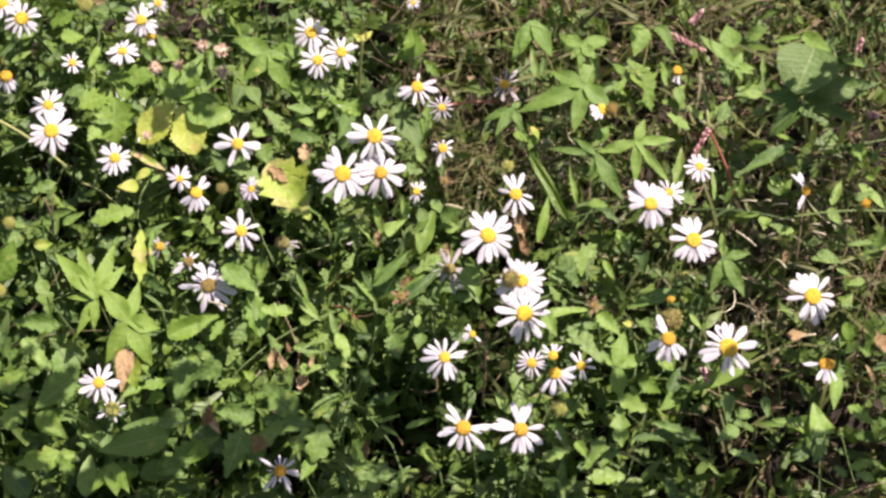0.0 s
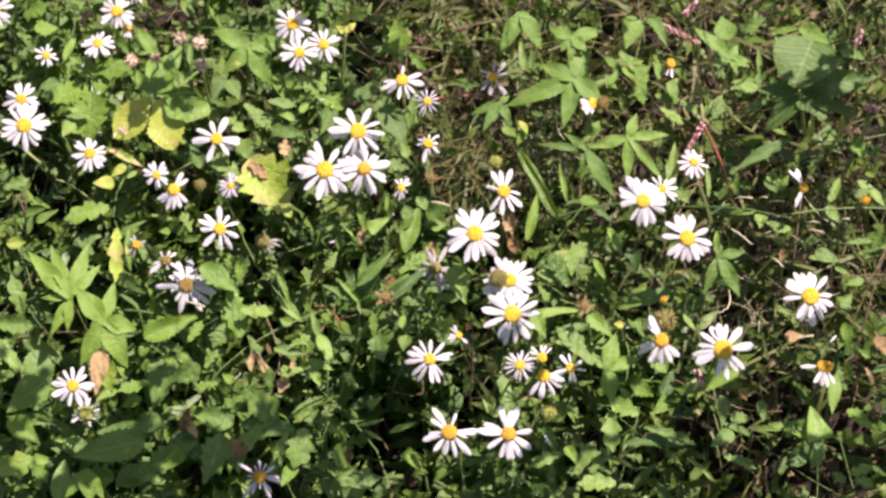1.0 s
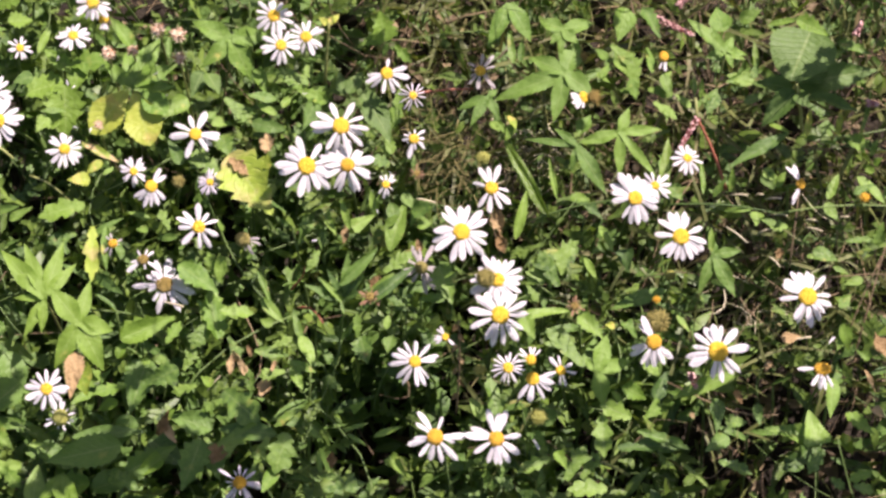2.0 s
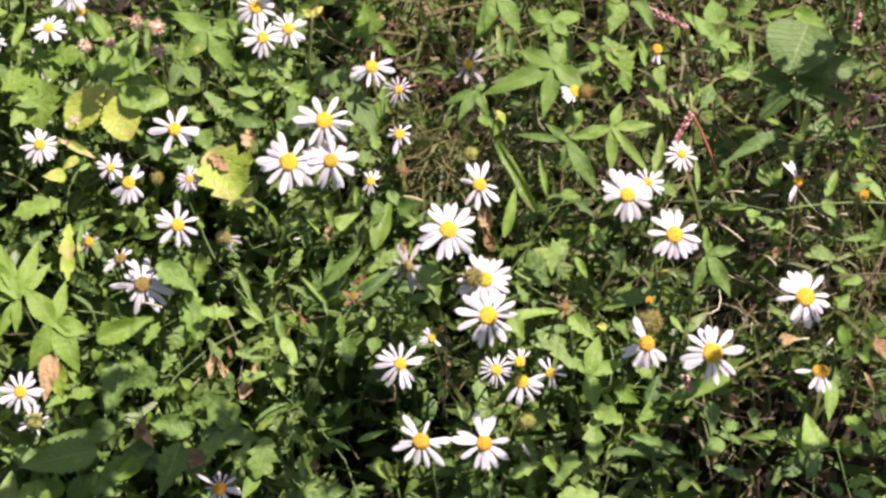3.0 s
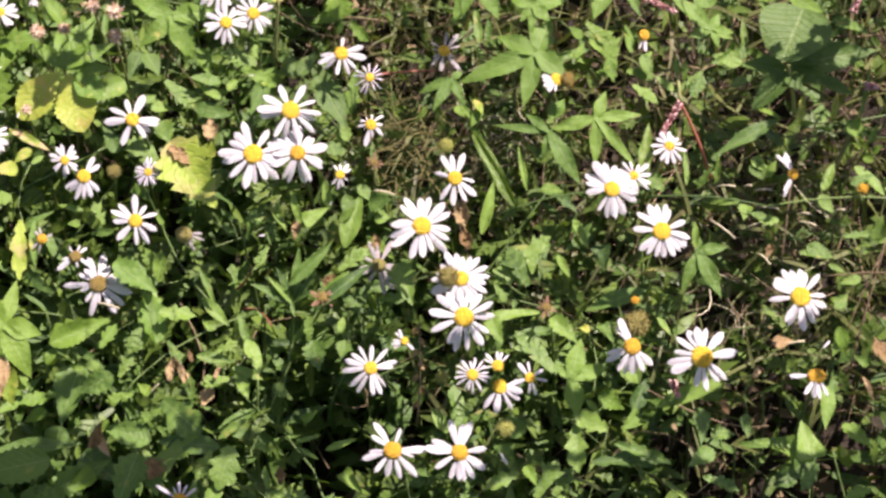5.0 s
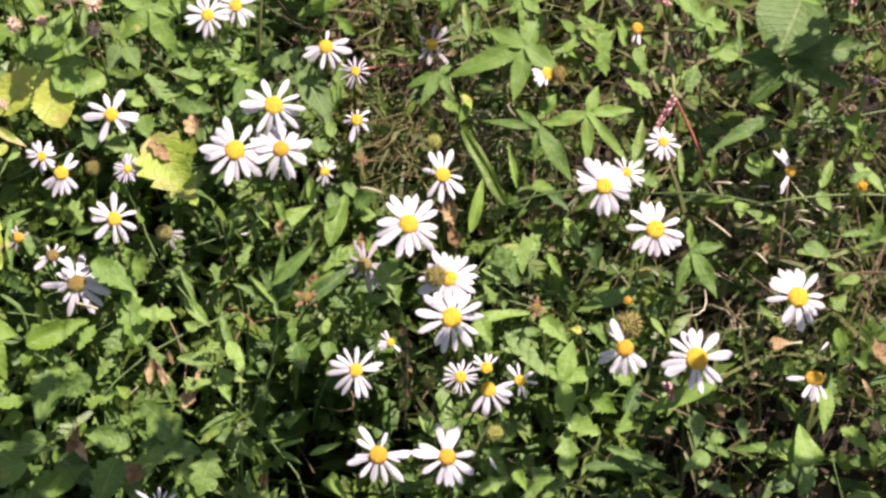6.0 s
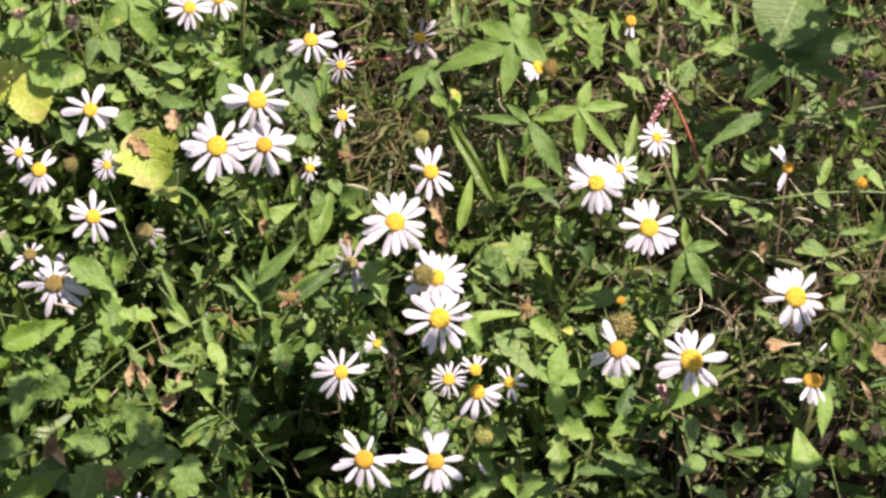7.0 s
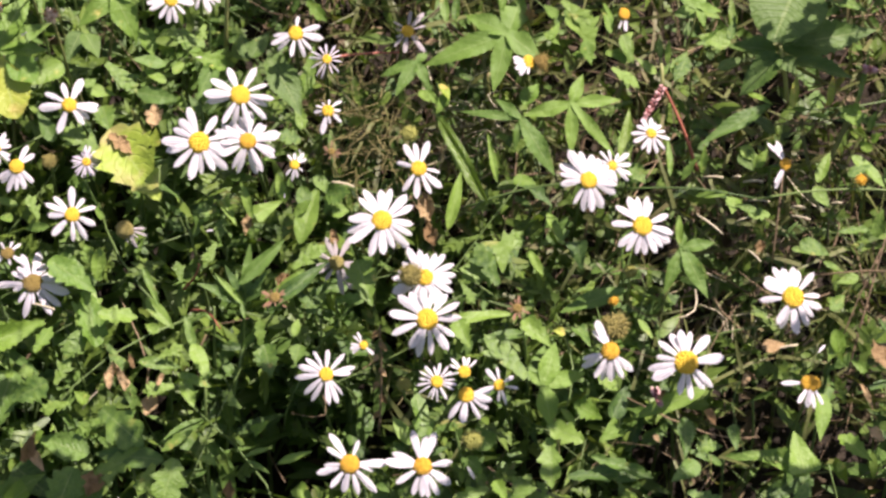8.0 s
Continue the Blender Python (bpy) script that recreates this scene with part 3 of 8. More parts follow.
def fallen_petal(u, v, n, size):
    """A white ray that dropped on the leaves."""
    rng = random.Random(round(u * 7717 + v * 6113))
    ob = new("fallen_petal", PETALS["white_petal"][1])
    ob.matrix_basis = bank_pose(u, v, n, rng.uniform(-30, 10), rng.uniform(-30, 30), rng.uniform(0, 360)) @ Matrix.Diagonal((size, size, size, 1))
    return tagged(ob, "white petal fallen on the green leaves", "petal", "fallen petals")


# ---- the ground: one sheet, a bank with level ground before and behind it ----
def ground():
    def spread(lo, hi, count):
        fine = [lo + (hi - lo) * i / count for i in range(count + 1)]
        far = [0.4, 1.2, 3, 8, 25, 90, 300]
        return [lo - d for d in far[::-1]] + fine + [hi + d for d in far]
    xs, ys = spread(-1.0, 1.0, 70), spread(-1.0, 1.7, 90)
    verts = []
    for y in ys:
        for x in xs:
            rough = 0.012 * noise.noise((x * 9, y * 9, 0)) + 0.005 * noise.noise((x * 40, y * 40, 3))
            verts.append((x, y, soil_height(y) + (rough if abs(x) < 1.1 else 0) - 0.004))
    w = len(xs)
    faces = [(j * w + i, j * w + i + 1, j * w + w + i + 1, j * w + w + i) for j in range(len(ys) - 1) for i in range(w - 1)]
    ob = new("ground", mesh_of("ground", verts, faces, SOIL))
    return tagged(ob, "dark crumbly soil of a weedy bank", "ground", kind="structure")


ground()


def scatter(name, label, category, mat, count, shape, rows, size, u, v, n, tilt, seed, cols=1, fold=0.25, droop=0.2, keep=None):
    """Many small leaves that nobody could count, joined: places in ranges along the bank."""
    rng = random.Random(seed)
    verts, faces, uvs = [], [], []
    forms = [cut_blade(s) for s in (1, 2, 3)] if shape is cut_blade else [blade(shape, rows, fold=fold, droop=droop * d, wave=0.05, rng=rng, cols=cols) for d in (0.3, 1.0, 1.7)]
    made = 0
    while made < count:
        pu, pv, pn = rng.uniform(*u), rng.uniform(*v), rng.uniform(*n)
        if keep and not keep(pu, pv, rng):
            continue
        made += 1
        turn = Euler((rng.gauss(0, tilt), rng.gauss(0, tilt), rng.uniform(0, math.tau))).to_matrix()
        m = BANK.to_4x4() @ Euler((radians(-12), 0, 0)).to_matrix().to_4x4() @ turn.to_4x4()
        s = rng.uniform(*size)
        place = at(pu, pv, pn)
        fv, ff, fu = forms[made % 3]
        base = len(verts)
        verts += [place + (m @ p) * s for p in fv]
        faces += [tuple(base + i for i in q) for q in ff]
        uvs += fu
    ob = new(name, mesh_of(name, verts, faces, mat, uvs))
    return tagged(ob, label, category, kind="stuff")


def sticks(name, label, mat, count, size, u, v, n, thick, seed, keep=None):
    """Dry stalks lying every way, joined."""
    rng = random.Random(seed)
    verts, faces = [], []
    made = 0
    while made < count:
        pu, pv, pn = rng.uniform(*u), rng.uniform(*v), rng.uniform(*n)
        if keep and not keep(pu, pv, rng):
            continue
        made += 1
        a = at(pu, pv, pn)
        way = BANK @ Vector((rng.gauss(0, 1), rng.gauss(0, 1), rng.gauss(0, 0.35))).normalized()
        b = a + way * rng.uniform(*size)
        bow = Vector((rng.gauss(0, 1), rng.gauss(0, 1), rng.gauss(0, 1))) * 0.006
        th = rng.uniform(*thick)
        tv, tf = tube(curve_points(a, b, bow, 5), [th, th, th * 0.9, th * 0.8, th * 0.6], 4)
        base = len(verts)
        verts += tv
        faces += [tuple(base + i for i in q) for q in tf]
    ob = new(name, mesh_of(name, verts, faces, mat))
    return tagged(ob, label, "stalks", kind="stuff")


# How bare the bank is: open and dry at its upper right, leafy elsewhere.
def bare(u, v):
    return max(0.0, min(1.0, 0.45 + (u - 0.06) * 5.0 + (v - 0.03) * 8.0 + 0.6 * noise.noise((u * 14, v * 14, 5))))


GAPS = []


def clearing(u, v, wide, high):
    GAPS.append((u, v, wide, high))


def gap(u, v):
    """Hollows between the clumps, down to dark soil."""
    most = 0.0
    for gu, gv, ru, rv in GAPS:
        d = ((u - gu) / ru) ** 2 + ((v - gv) / rv) ** 2
        most = max(most, 1.3 - d * 0.65)
    return max(0.0, min(1.0, most))


clearing(-0.060, -0.009, 0.007, 0.005)
clearing(-0.084, 0.019, 0.011, 0.005)
clearing(-0.013, 0.005, 0.007, 0.004)
clearing(-0.032, -0.080, 0.018, 0.017)
clearing(-0.019, -0.065, 0.018, 0.012)
clearing(0.007, -0.080, 0.014, 0.012)
clearing(-0.024, -0.108, 0.021, 0.015)
clearing(0.001, -0.118, 0.015, 0.009)
clearing(-0.042, -0.099, 0.011, 0.011)
clearing(-0.055, -0.068, 0.009, 0.007)
clearing(0.020, -0.065, 0.007, 0.009)
clearing(0.094, -0.088, 0.017, 0.007)
clearing(0.185, -0.027, 0.017, 0.010)
clearing(0.190, -0.005, 0.011, 0.008)
clearing(0.163, 0.124, 0.011, 0.008)
clearing(-0.044, 0.138, 0.018, 0.015)
clearing(-0.024, 0.130, 0.015, 0.009)
clearing(0.021, 0.121, 0.012, 0.009)
clearing(-0.044, -0.065, 0.012, 0.008)
clearing(-0.086, -0.065, 0.007, 0.007)
clearing(-0.154, -0.079, 0.004, 0.007)
clearing(-0.169, -0.112, 0.008, 0.005)
clearing(0.184, -0.079, 0.017, 0.010)
clearing(0.171, -0.099, 0.014, 0.008)
clearing(0.217, -0.118, 0.027, 0.009)
clearing(0.247, -0.123, 0.024, 0.007)
clearing(0.195, -0.122, 0.012, 0.006)
clearing(0.212, -0.069, 0.013, 0.006)
clearing(0.249, -0.107, 0.017, 0.011)
clearing(0.263, -0.076, 0.011, 0.013)
clearing(0.197, -0.101, 0.014, 0.010)
clearing(0.156, -0.080, 0.011, 0.008)
clearing(0.164, -0.121, 0.012, 0.005)
clearing(0.118, -0.118, 0.011, 0.006)
clearing(0.255, 0.115, 0.015, 0.005)
clearing(0.267, 0.096, 0.009, 0.007)
clearing(0.237, 0.063, 0.009, 0.005)
clearing(0.200, 0.099, 0.008, 0.005)
clearing(0.143, 0.115, 0.006, 0.004)
clearing(0.064, 0.102, 0.008, 0.004)
clearing(0.095, 0.057, 0.007, 0.005)
clearing(0.043, 0.018, 0.006, 0.006)
clearing(-0.103, 0.031, 0.011, 0.005)
clearing(-0.170, 0.070, 0.007, 0.004)
clearing(-0.162, 0.138, 0.005, 0.004)
clearing(-0.202, -0.027, 0.007, 0.004)
clearing(-0.130, -0.022, 0.005, 0.003)
clearing(-0.108, -0.027, 0.005, 0.004)
clearing(0.051, 0.148, 0.009, 0.004)
clearing(-0.070, -0.076, 0.011, 0.007)
clearing(-0.064, -0.105, 0.011, 0.007)
clearing(-0.090, -0.093, 0.011, 0.004)
clearing(0.249, 0.138, 0.018, 0.008)
clearing(0.211, 0.152, 0.012, 0.005)
clearing(0.169, 0.109, 0.008, 0.005)
clearing(0.268, 0.129, 0.009, 0.006)
clearing(0.159, 0.092, 0.006, 0.004)
clearing(0.227, 0.050, 0.012, 0.004)
clearing(0.206, 0.076, 0.009, 0.004)
clearing(0.192, 0.145, 0.006, 0.006)
clearing(0.211, -0.108, 0.045, 0.017)
clearing(0.251, -0.108, 0.027, 0.018)
clearing(0.177, -0.080, 0.021, 0.012)
clearing(0.140, -0.115, 0.021, 0.008)
clearing(0.246, -0.080, 0.018, 0.012)
clearing(0.206, -0.049, 0.015, 0.007)
clearing(0.168, -0.115, 0.018, 0.008)
clearing(-0.094, 0.015, 0.015, 0.011)
clearing(-0.163, 0.026, 0.008, 0.009)
clearing(-0.211, 0.060, 0.006, 0.003)
clearing(-0.113, 0.029, 0.007, 0.005)
clearing(-0.180, 0.081, 0.009, 0.005)
clearing(-0.193, -0.108, 0.018, 0.008)
clearing(-0.154, -0.094, 0.024, 0.007)
clearing(-0.135, -0.115, 0.014, 0.012)
clearing(-0.110, -0.091, 0.021, 0.005)
clearing(-0.161, -0.065, 0.007, 0.012)
clearing(-0.174, -0.121, 0.015, 0.005)
clearing(0.140, -0.087, 0.018, 0.006)
clearing(0.186, -0.110, 0.018, 0.011)
clearing(0.124, -0.112, 0.012, 0.008)
clearing(0.229, -0.108, 0.015, 0.009)
clearing(0.257, 0.104, 0.015, 0.004)
clearing(0.168, -0.087, 0.012, 0.012)
clearing(0.208, -0.080, 0.009, 0.012)
clearing(0.149, -0.118, 0.012, 0.004)
clearing(0.232, 0.091, 0.012, 0.004)
clearing(-0.261, -0.130, 0.012, 0.010)
clearing(-0.262, -0.095, 0.009, 0.010)
clearing(-0.239, -0.071, 0.015, 0.006)
clearing(-0.226, -0.057, 0.006, 0.007)
clearing(-0.210, -0.123, 0.006, 0.009)
clearing(-0.250, -0.053, 0.009, 0.006)
clearing(-0.230, -0.136, 0.018, 0.004)
clearing(-0.258, -0.029, 0.009, 0.004)
clearing(-0.189, 0.155, 0.012, 0.007)
clearing(-0.266, 0.122, 0.009, 0.006)
clearing(-0.242, 0.137, 0.006, 0.005)
clearing(-0.222, 0.071, 0.012, 0.009)
clearing(-0.254, 0.086, 0.009, 0.006)
clearing(-0.253, 0.032, 0.012, 0.012)
clearing(-0.261, 0.068, 0.009, 0.009)
clearing(-0.159, 0.057, 0.007, 0.006)


def leafy(u, v, rng):
    clump = 0.5 + 1.1 * noise.noise((u * 26, v * 26, 9)) + 0.5 * noise.noise((u * 60, v * 60, 2))
    return rng.random() > 0.74 * bare(u, v) and rng.random() < 0.25 + clump and rng.random() > 1.05 * gap(u, v)


def hollow(u, v, rng):
    return rng.random() > 0.85 * gap(u, v) and rng.random() > 0.55 * bare(u, v)


def dry(u, v, rng):
    return rng.random() < 0.08 + bare(u, v) and rng.random() > 0.75 * gap(u, v)


def fallen(u, v, rng):
    return rng.random() < 0.15 + bare(u, v) + 0.5 * gap(u, v) * (u > 0.05)


def plant(u, v, top, leaves, kinds, size, label, name="aster_plant", lean=0.02, seed=1, stem_mat=None):
    """A leafy weed: a stem from the soil with its leaves set round it, each a mesh of its own."""
    rng = random.Random(seed)
    head = at(u, v, top)
    root = soil_under(head + Vector((rng.uniform(-lean, lean), rng.uniform(-lean, lean) + 0.01, 0)))
    owner = thing(name, root, label, "plant", "weeds on the bank")
    bow = Vector((rng.uniform(-0.012, 0.012), rng.uniform(-0.012, 0.012), 0))
    stalk("stem", owner, root, head, bow, 0.0012, stem_mat or STEM, 0.5)
    pts = curve_points(root, head, bow, 30)
    th = rng.uniform(0, 6)
    for k in range(leaves):
        t = 0.30 + 0.70 * (k + 1) / leaves
        p = pts[min(29, int(t * 29))]
        th += 2.4 + rng.uniform(-0.5, 0.5)
        if gap(*(BANK.transposed() @ (p - AIM)).xy) > 0.75:
            continue
        rise = rng.uniform(-0.15, 0.55) + 0.5 * (t > 0.93)
        way = Vector((math.cos(th), math.sin(th), rise))
        face = Vector((rng.gauss(0, 0.6), rng.gauss(-0.1, 0.6), 1.0))
        s = rng.uniform(*size) * (1.15 - 0.5 * max(0, t - 0.6) / 0.4)
        part("leaf", rng.choice(kinds), owner, axes(p, way, face, s, rng.uniform(0.8, 1.15)))
    return owner


def weeds():
    """Fills the bank with leafy stems, thinner where it is bare."""
    rng = random.Random(23)
    made = 0
    while made < 330:
        u, v = rng.uniform(-0.34, 0.32), rng.uniform(-0.21, 0.23)
        if not leafy(u, v, rng):
            continue
        made += 1
        top = rng.uniform(-0.11, -0.03)
        pick = rng.random()
        if pick < 0.50:
            plant(u, v, top, rng.randint(11, 18), ASTER_LEAVES, (0.014, 0.032), "leafy aster stem with dark green cut leaves", seed=made)
        elif pick < 0.93:
            plant(u, v, top, rng.randint(12, 20), NARROW_LEAVES, (0.016, 0.036), "slender stem with narrow green leaves", "narrow_leaved_weed", seed=made)
        else:
            plant(u, v, top - 0.01, rng.randint(6, 11), PALE_LEAVES if u < rng.uniform(-0.25, 0.02) else HERB_LEAVES, (0.008, 0.018), "low weed with fresh oval green leaves", "broad_leaved_weed", seed=made)


# daisies: fresh heads, small ones, half-spent and faded ones, some greyed for shade
daisy(-0.1221, 0.0658, -0.009, 0.0140, 0.27, 11, rays=(108, 68, 149, 186, 249, 308, 330, 5, 351))
daisy(-0.1194, 0.0127, -0.009, 0.0131, 0.29, 11, rays=(93, 60, 28, 340, 301, 275, 227, 180, 156, 132))
daisy(-0.1141, 0.0397, -0.015, 0.0079, 0.28, 22, wide=0.55, ray=LILAC, label="small pale daisy with many narrow rays")
daisy(-0.1464, 0.0364, -0.011, 0.0129, 0.29, 9, arcs=((195, 345), (40, 75)), droop=0.3, label="white daisy with drooping rays and bare upper side")
daisy(-0.1567, 0.0454, -0.013, 0.0090, 0.28, 13)
daisy(-0.0590, 0.0435, 0.007, 0.0182, 0.29, 18, rays=(108, 130, 150, 175, 195, 225, 258, 275, 300, 318, 60, 20, 0, 338))
daisy(-0.0404, 0.0663, 0.007, 0.0172, 0.29, 15, rays=(111, 148, 176, 190, 260, 287, 323, 344, 357, 31, 62, 240))
daisy(-0.0368, 0.0452, 0.003, 0.0157, 0.27, 16, heart_mat=OCHRE)
daisy(-0.0157, 0.0383, -0.015, 0.0076, 0.32, 8, droop=0.35, arcs=((20, 120), (200, 340)), ragged=0.25, label="small ragged white daisy with few rays")
daisy(-0.0154, 0.1001, -0.006, 0.0130, 0.29, 9, arcs=((80, 100), (150, 390)))
daisy(-0.0007, 0.0888, -0.011, 0.0090, 0.27, 13, wide=0.5, ray=LILAC, label="small daisy with thin pale lilac rays")
daisy(-0.0002, 0.0646, -0.015, 0.0099, 0.31, 11, ragged=0.3, droop=0.25, label="small ragged white daisy half faded")
daisy(-0.0791, 0.1337, -0.006, 0.0117, 0.32, 14)
daisy(-0.0748, 0.1165, -0.006, 0.0117, 0.29, 13)
daisy(-0.0610, 0.1224, -0.009, 0.0111, 0.31, 13)
# This head lies in shade; its rays are coloured grey for it.
daisy(0.0374, 0.1080, -0.029, 0.0114, 0.28, 10, ray=FADED_SHADED, ragged=0.25, wide=0.8, label="daisy with grey rays standing in for shade")
daisy(0.0953, 0.0886, -0.015, 0.0088, 0.41, 6, arcs=((170, 265),), lean=(0.75, 0.35), droop=0.05, label="half-spent daisy with rays on one side")
daisy(0.0430, 0.0333, -0.002, 0.0137, 0.29, 10, rays=(121, 98, 69, 0, 322, 297, 267, 235, 164))
daisy(0.0262, 0.0055, 0.011, 0.0173, 0.29, 20, rays=(113, 133, 160, 178, 198, 216, 252, 272, 293, 315, 337, 358, 28, 47, 75, 92))
daisy(0.0460, -0.0196, 0.003, 0.0160, 0.26, 19)
daisy(0.0471, -0.0410, 0.012, 0.0176, 0.30, 16, rays=(117, 140, 172, 200, 240, 253, 282, 305, 332, 4, 28, 52, 80, 98))
daisy(0.0174, -0.0489, -0.011, 0.0069, 0.31, 6, arcs=((90, 230), (290, 330)), label="small white daisy with few rays")
daisy(0.0009, -0.0654, 0.005, 0.0143, 0.25, 14, rays=(89, 119, 137, 162, 185, 220, 246, 276, 293, 312, 17, 5, 50), wide=0.85)
daisy(0.0515, -0.0684, 0.003, 0.0097, 0.32, 16, wide=0.6)
daisy(0.0642, -0.0627, -0.004, 0.0094, 0.33, 6, arcs=((30, 200),), wide=0.8, label="white daisy half hidden behind others")
daisy(0.0650, -0.0745, 0.003, 0.0128, 0.30, 8, rays=(230, 265, 299, 334, 12, 350))
daisy(0.0802, -0.0698, 0.002, 0.0100, 0.28, 8, rays=(128, 95, 34, 353, 295, 268, 195), wide=0.85)
daisy(0.0118, -0.1060, 0.000, 0.0166, 0.29, 10, rays=(118, 141, 183, 196, 231, 258, 290, 315, 352, 5, 70), heart_mat=OCHRE, ragged=0.15, wide=0.9)
daisy(0.0450, -0.1067, -0.002, 0.0169, 0.27, 13, rays=(150, 172, 211, 253, 270, 283, 300, 332, 8, 82, 68, 109), heart_mat=OCHRE)
daisy(0.1218, 0.0255, 0.007, 0.0160, 0.27, 19, rays=(82, 105, 124, 145, 160, 185, 237, 262, 278, 300, 338, 355, 41, 20, 62))
daisy(0.1335, 0.0346, -0.002, 0.0100, 0.26, 13)
daisy(0.1465, 0.0035, 0.008, 0.0159, 0.31, 17, rays=(114, 98, 80, 66, 26, 356, 333, 315, 299, 276, 257, 237, 218, 171, 135))
daisy(0.1526, 0.0525, -0.011, 0.0097, 0.28, 13, lean=(0.2, 0.35))
daisy(0.2154, 0.0376, -0.011, 0.0130, 0.25, 5, arcs=((100, 130), (225, 260)), lean=(0.6, 0.1), heart_mat=OCHRE, label="spent daisy seen from its side with few rays")
daisy(0.2150, -0.0302, 0.009, 0.0163, 0.33, 16, rays=(122, 107, 89, 72, 50, 9, 344, 323, 302, 275, 253, 239, 185, 155, 142))
daisy(0.1309, -0.0546, 0.005, 0.0153, 0.30, 9, rays=(101, 113, 126, 196, 214, 240, 262, 276, 296, 322), lean=(0.25, 0.1), heart_mat=OCHRE, label="white daisy with rays missing on one side")
daisy(0.1654, -0.0605, 0.009, 0.0172, 0.34, 14, rays=(112, 99, 82, 49, 9, 320, 306, 279, 258, 205, 190, 169, 139))
daisy(0.2233, -0.0684, -0.002, 0.0145, 0.33, 6, rays=(172, 240, 258, 276, 296), wide=0.8, droop=0.2, heart_mat=OCHRE, lean=(0.0, 0.9), label="spent daisy with a few hanging white rays")
daisy(-0.1396, -0.0164, -0.027, 0.0161, 0.30, 15, heart_mat=SPENT, ragged=0.25, droop=0.2, label="white daisy with a brown disc, half in shade")
daisy(-0.1516, -0.0024, -0.025, 0.0098, 0.32, 7, ragged=0.3, heart_mat=SPENT)
# Grey rays and olive disc carry the shade of the flower above.
daisy(0.0039, -0.0062, -0.029, 0.0133, 0.29, 11, ray=FADED_SHADED, wide=0.9, heart_mat=SEED, ragged=0.25, label="faded daisy with sparse rays and disc darkened for shade")
daisy(-0.2527, 0.1425, -0.006, 0.0124, 0.36, 13)
daisy(-0.2648, 0.1530, -0.011, 0.0091, 0.38, 12)
daisy(-0.1815, 0.1422, -0.009, 0.0118, 0.32, 14)
daisy(-0.1717, 0.1538, -0.011, 0.0070, 0.35, 11)
daisy(-0.1759, 0.1345, -0.015, 0.0077, 0.41, 4, arcs=((250, 300),), lean=(0, 0.5))
daisy(-0.1923, 0.1236, -0.011, 0.0101, 0.31, 14, lean=(0.0, 0.5))
daisy(-0.2227, 0.1176, -0.015, 0.0074, 0.33, 11, lean=(0.3, 0.2))
daisy(-0.2616, 0.1080, -0.011, 0.0118, 0.32, 6, arcs=((200, 330),), droop=0.4, heart_mat=OCHRE, label="spent daisy with hanging white rays")
daisy(-0.2355, 0.0895, -0.009, 0.0117, 0.29, 14)
daisy(-0.2329, 0.0729, -0.006, 0.0153, 0.31, 15)
daisy(-0.1953, 0.0577, -0.011, 0.0106, 0.32, 15)
daisy(-0.2007, -0.0787, -0.006, 0.0128, 0.28, 13)
daisy(-0.0953, -0.1284, -0.020, 0.0140, 0.28, 14, ray=LILAC, heart_mat=OCHRE, ragged=0.28, droop=0.3, wide=0.6, label="daisy with pale lilac rays in shade")
daisy(0.1415, 0.1154, -0.025, 0.0093, 0.35, 3, arcs=((250, 300),), lean=(0.6, 0.1), heart_mat=OCHRE, label="small spent daisy turned aside")
daisy(-0.0180, 0.1552, -0.015, 0.0049, 0.36, 10)

# heads without rays
seed_head(0.0394, -0.0195, 0.009, 0.0056, SEED, "greenish spent head in front of a daisy")
seed_head(0.1334, -0.0425, 0.003, 0.0069, SEED, "round olive seed head on a stem")
seed_head(0.0678, -0.0943, -0.002, 0.0051, BUD, "yellow-green spent head with brown bracts")
seed_head(0.0385, 0.0527, -0.011, 0.0043, BUD, "yellow-green closed head on stem", lean=(-0.2, 0.4))
seed_head(-0.1318, 0.0402, -0.015, 0.0038, SEED, "small olive seed head on stem")
# Withered head; its disc and rays are also coloured darker for shade.
daisy(-0.0952, 0.0069, -0.015, 0.0112, 0.40, 6, ray=FADED_SHADED, heart_mat=SEED, arcs=((280, 375),), droop=0.35, ragged=0.3, wide=0.7, label="withered brown daisy with hanging rays greyed for shade")
daisy(0.0890, -0.0306, -0.015, 0.0057, 0.42, 11, ray=BROWNED, heart_mat=SPENT, droop=-0.2, ragged=0.25, wide=0.9, label="brown withered flower head with an orange heart")
seed_head(0.1338, -0.0289, -0.006, 0.0024, OCHRE, "small orange bud beside a seed head")
seed_head(0.2511, 0.0301, -0.011, 0.0030, OCHRE, "small orange bud on stem", lean=(0.3, 0.2))
daisy(0.0014, 0.0460, -0.020, 0.0047, 0.42, 11, ray=BROWNED, heart_mat=SPENT, droop=-0.2, ragged=0.25, wide=0.9, label="brown withered flower head with an orange heart")
daisy(-0.0246, -0.0245, -0.020, 0.0065, 0.42, 11, ray=BROWNED, heart_mat=SPENT, droop=-0.2, ragged=0.25, wide=0.9, label="brown withered flower head with an orange heart")
daisy(-0.1684, 0.0062, -0.022, 0.0069, 0.40, 6, ray=FADED_SHADED, heart_mat=OCHRE, ragged=0.3, label="small spent daisy with withered brown rays")
daisy(-0.1928, -0.0943, -0.007, 0.0088, 0.55, 13, heart_mat=BUD, ragged=0.3, wide=0.7, droop=-0.1, label="pale yellow-green bud opening its first white rays")
seed_head(-0.2162, 0.1546, -0.015, 0.0056, BUD, "pale yellow-green opening bud on stem")
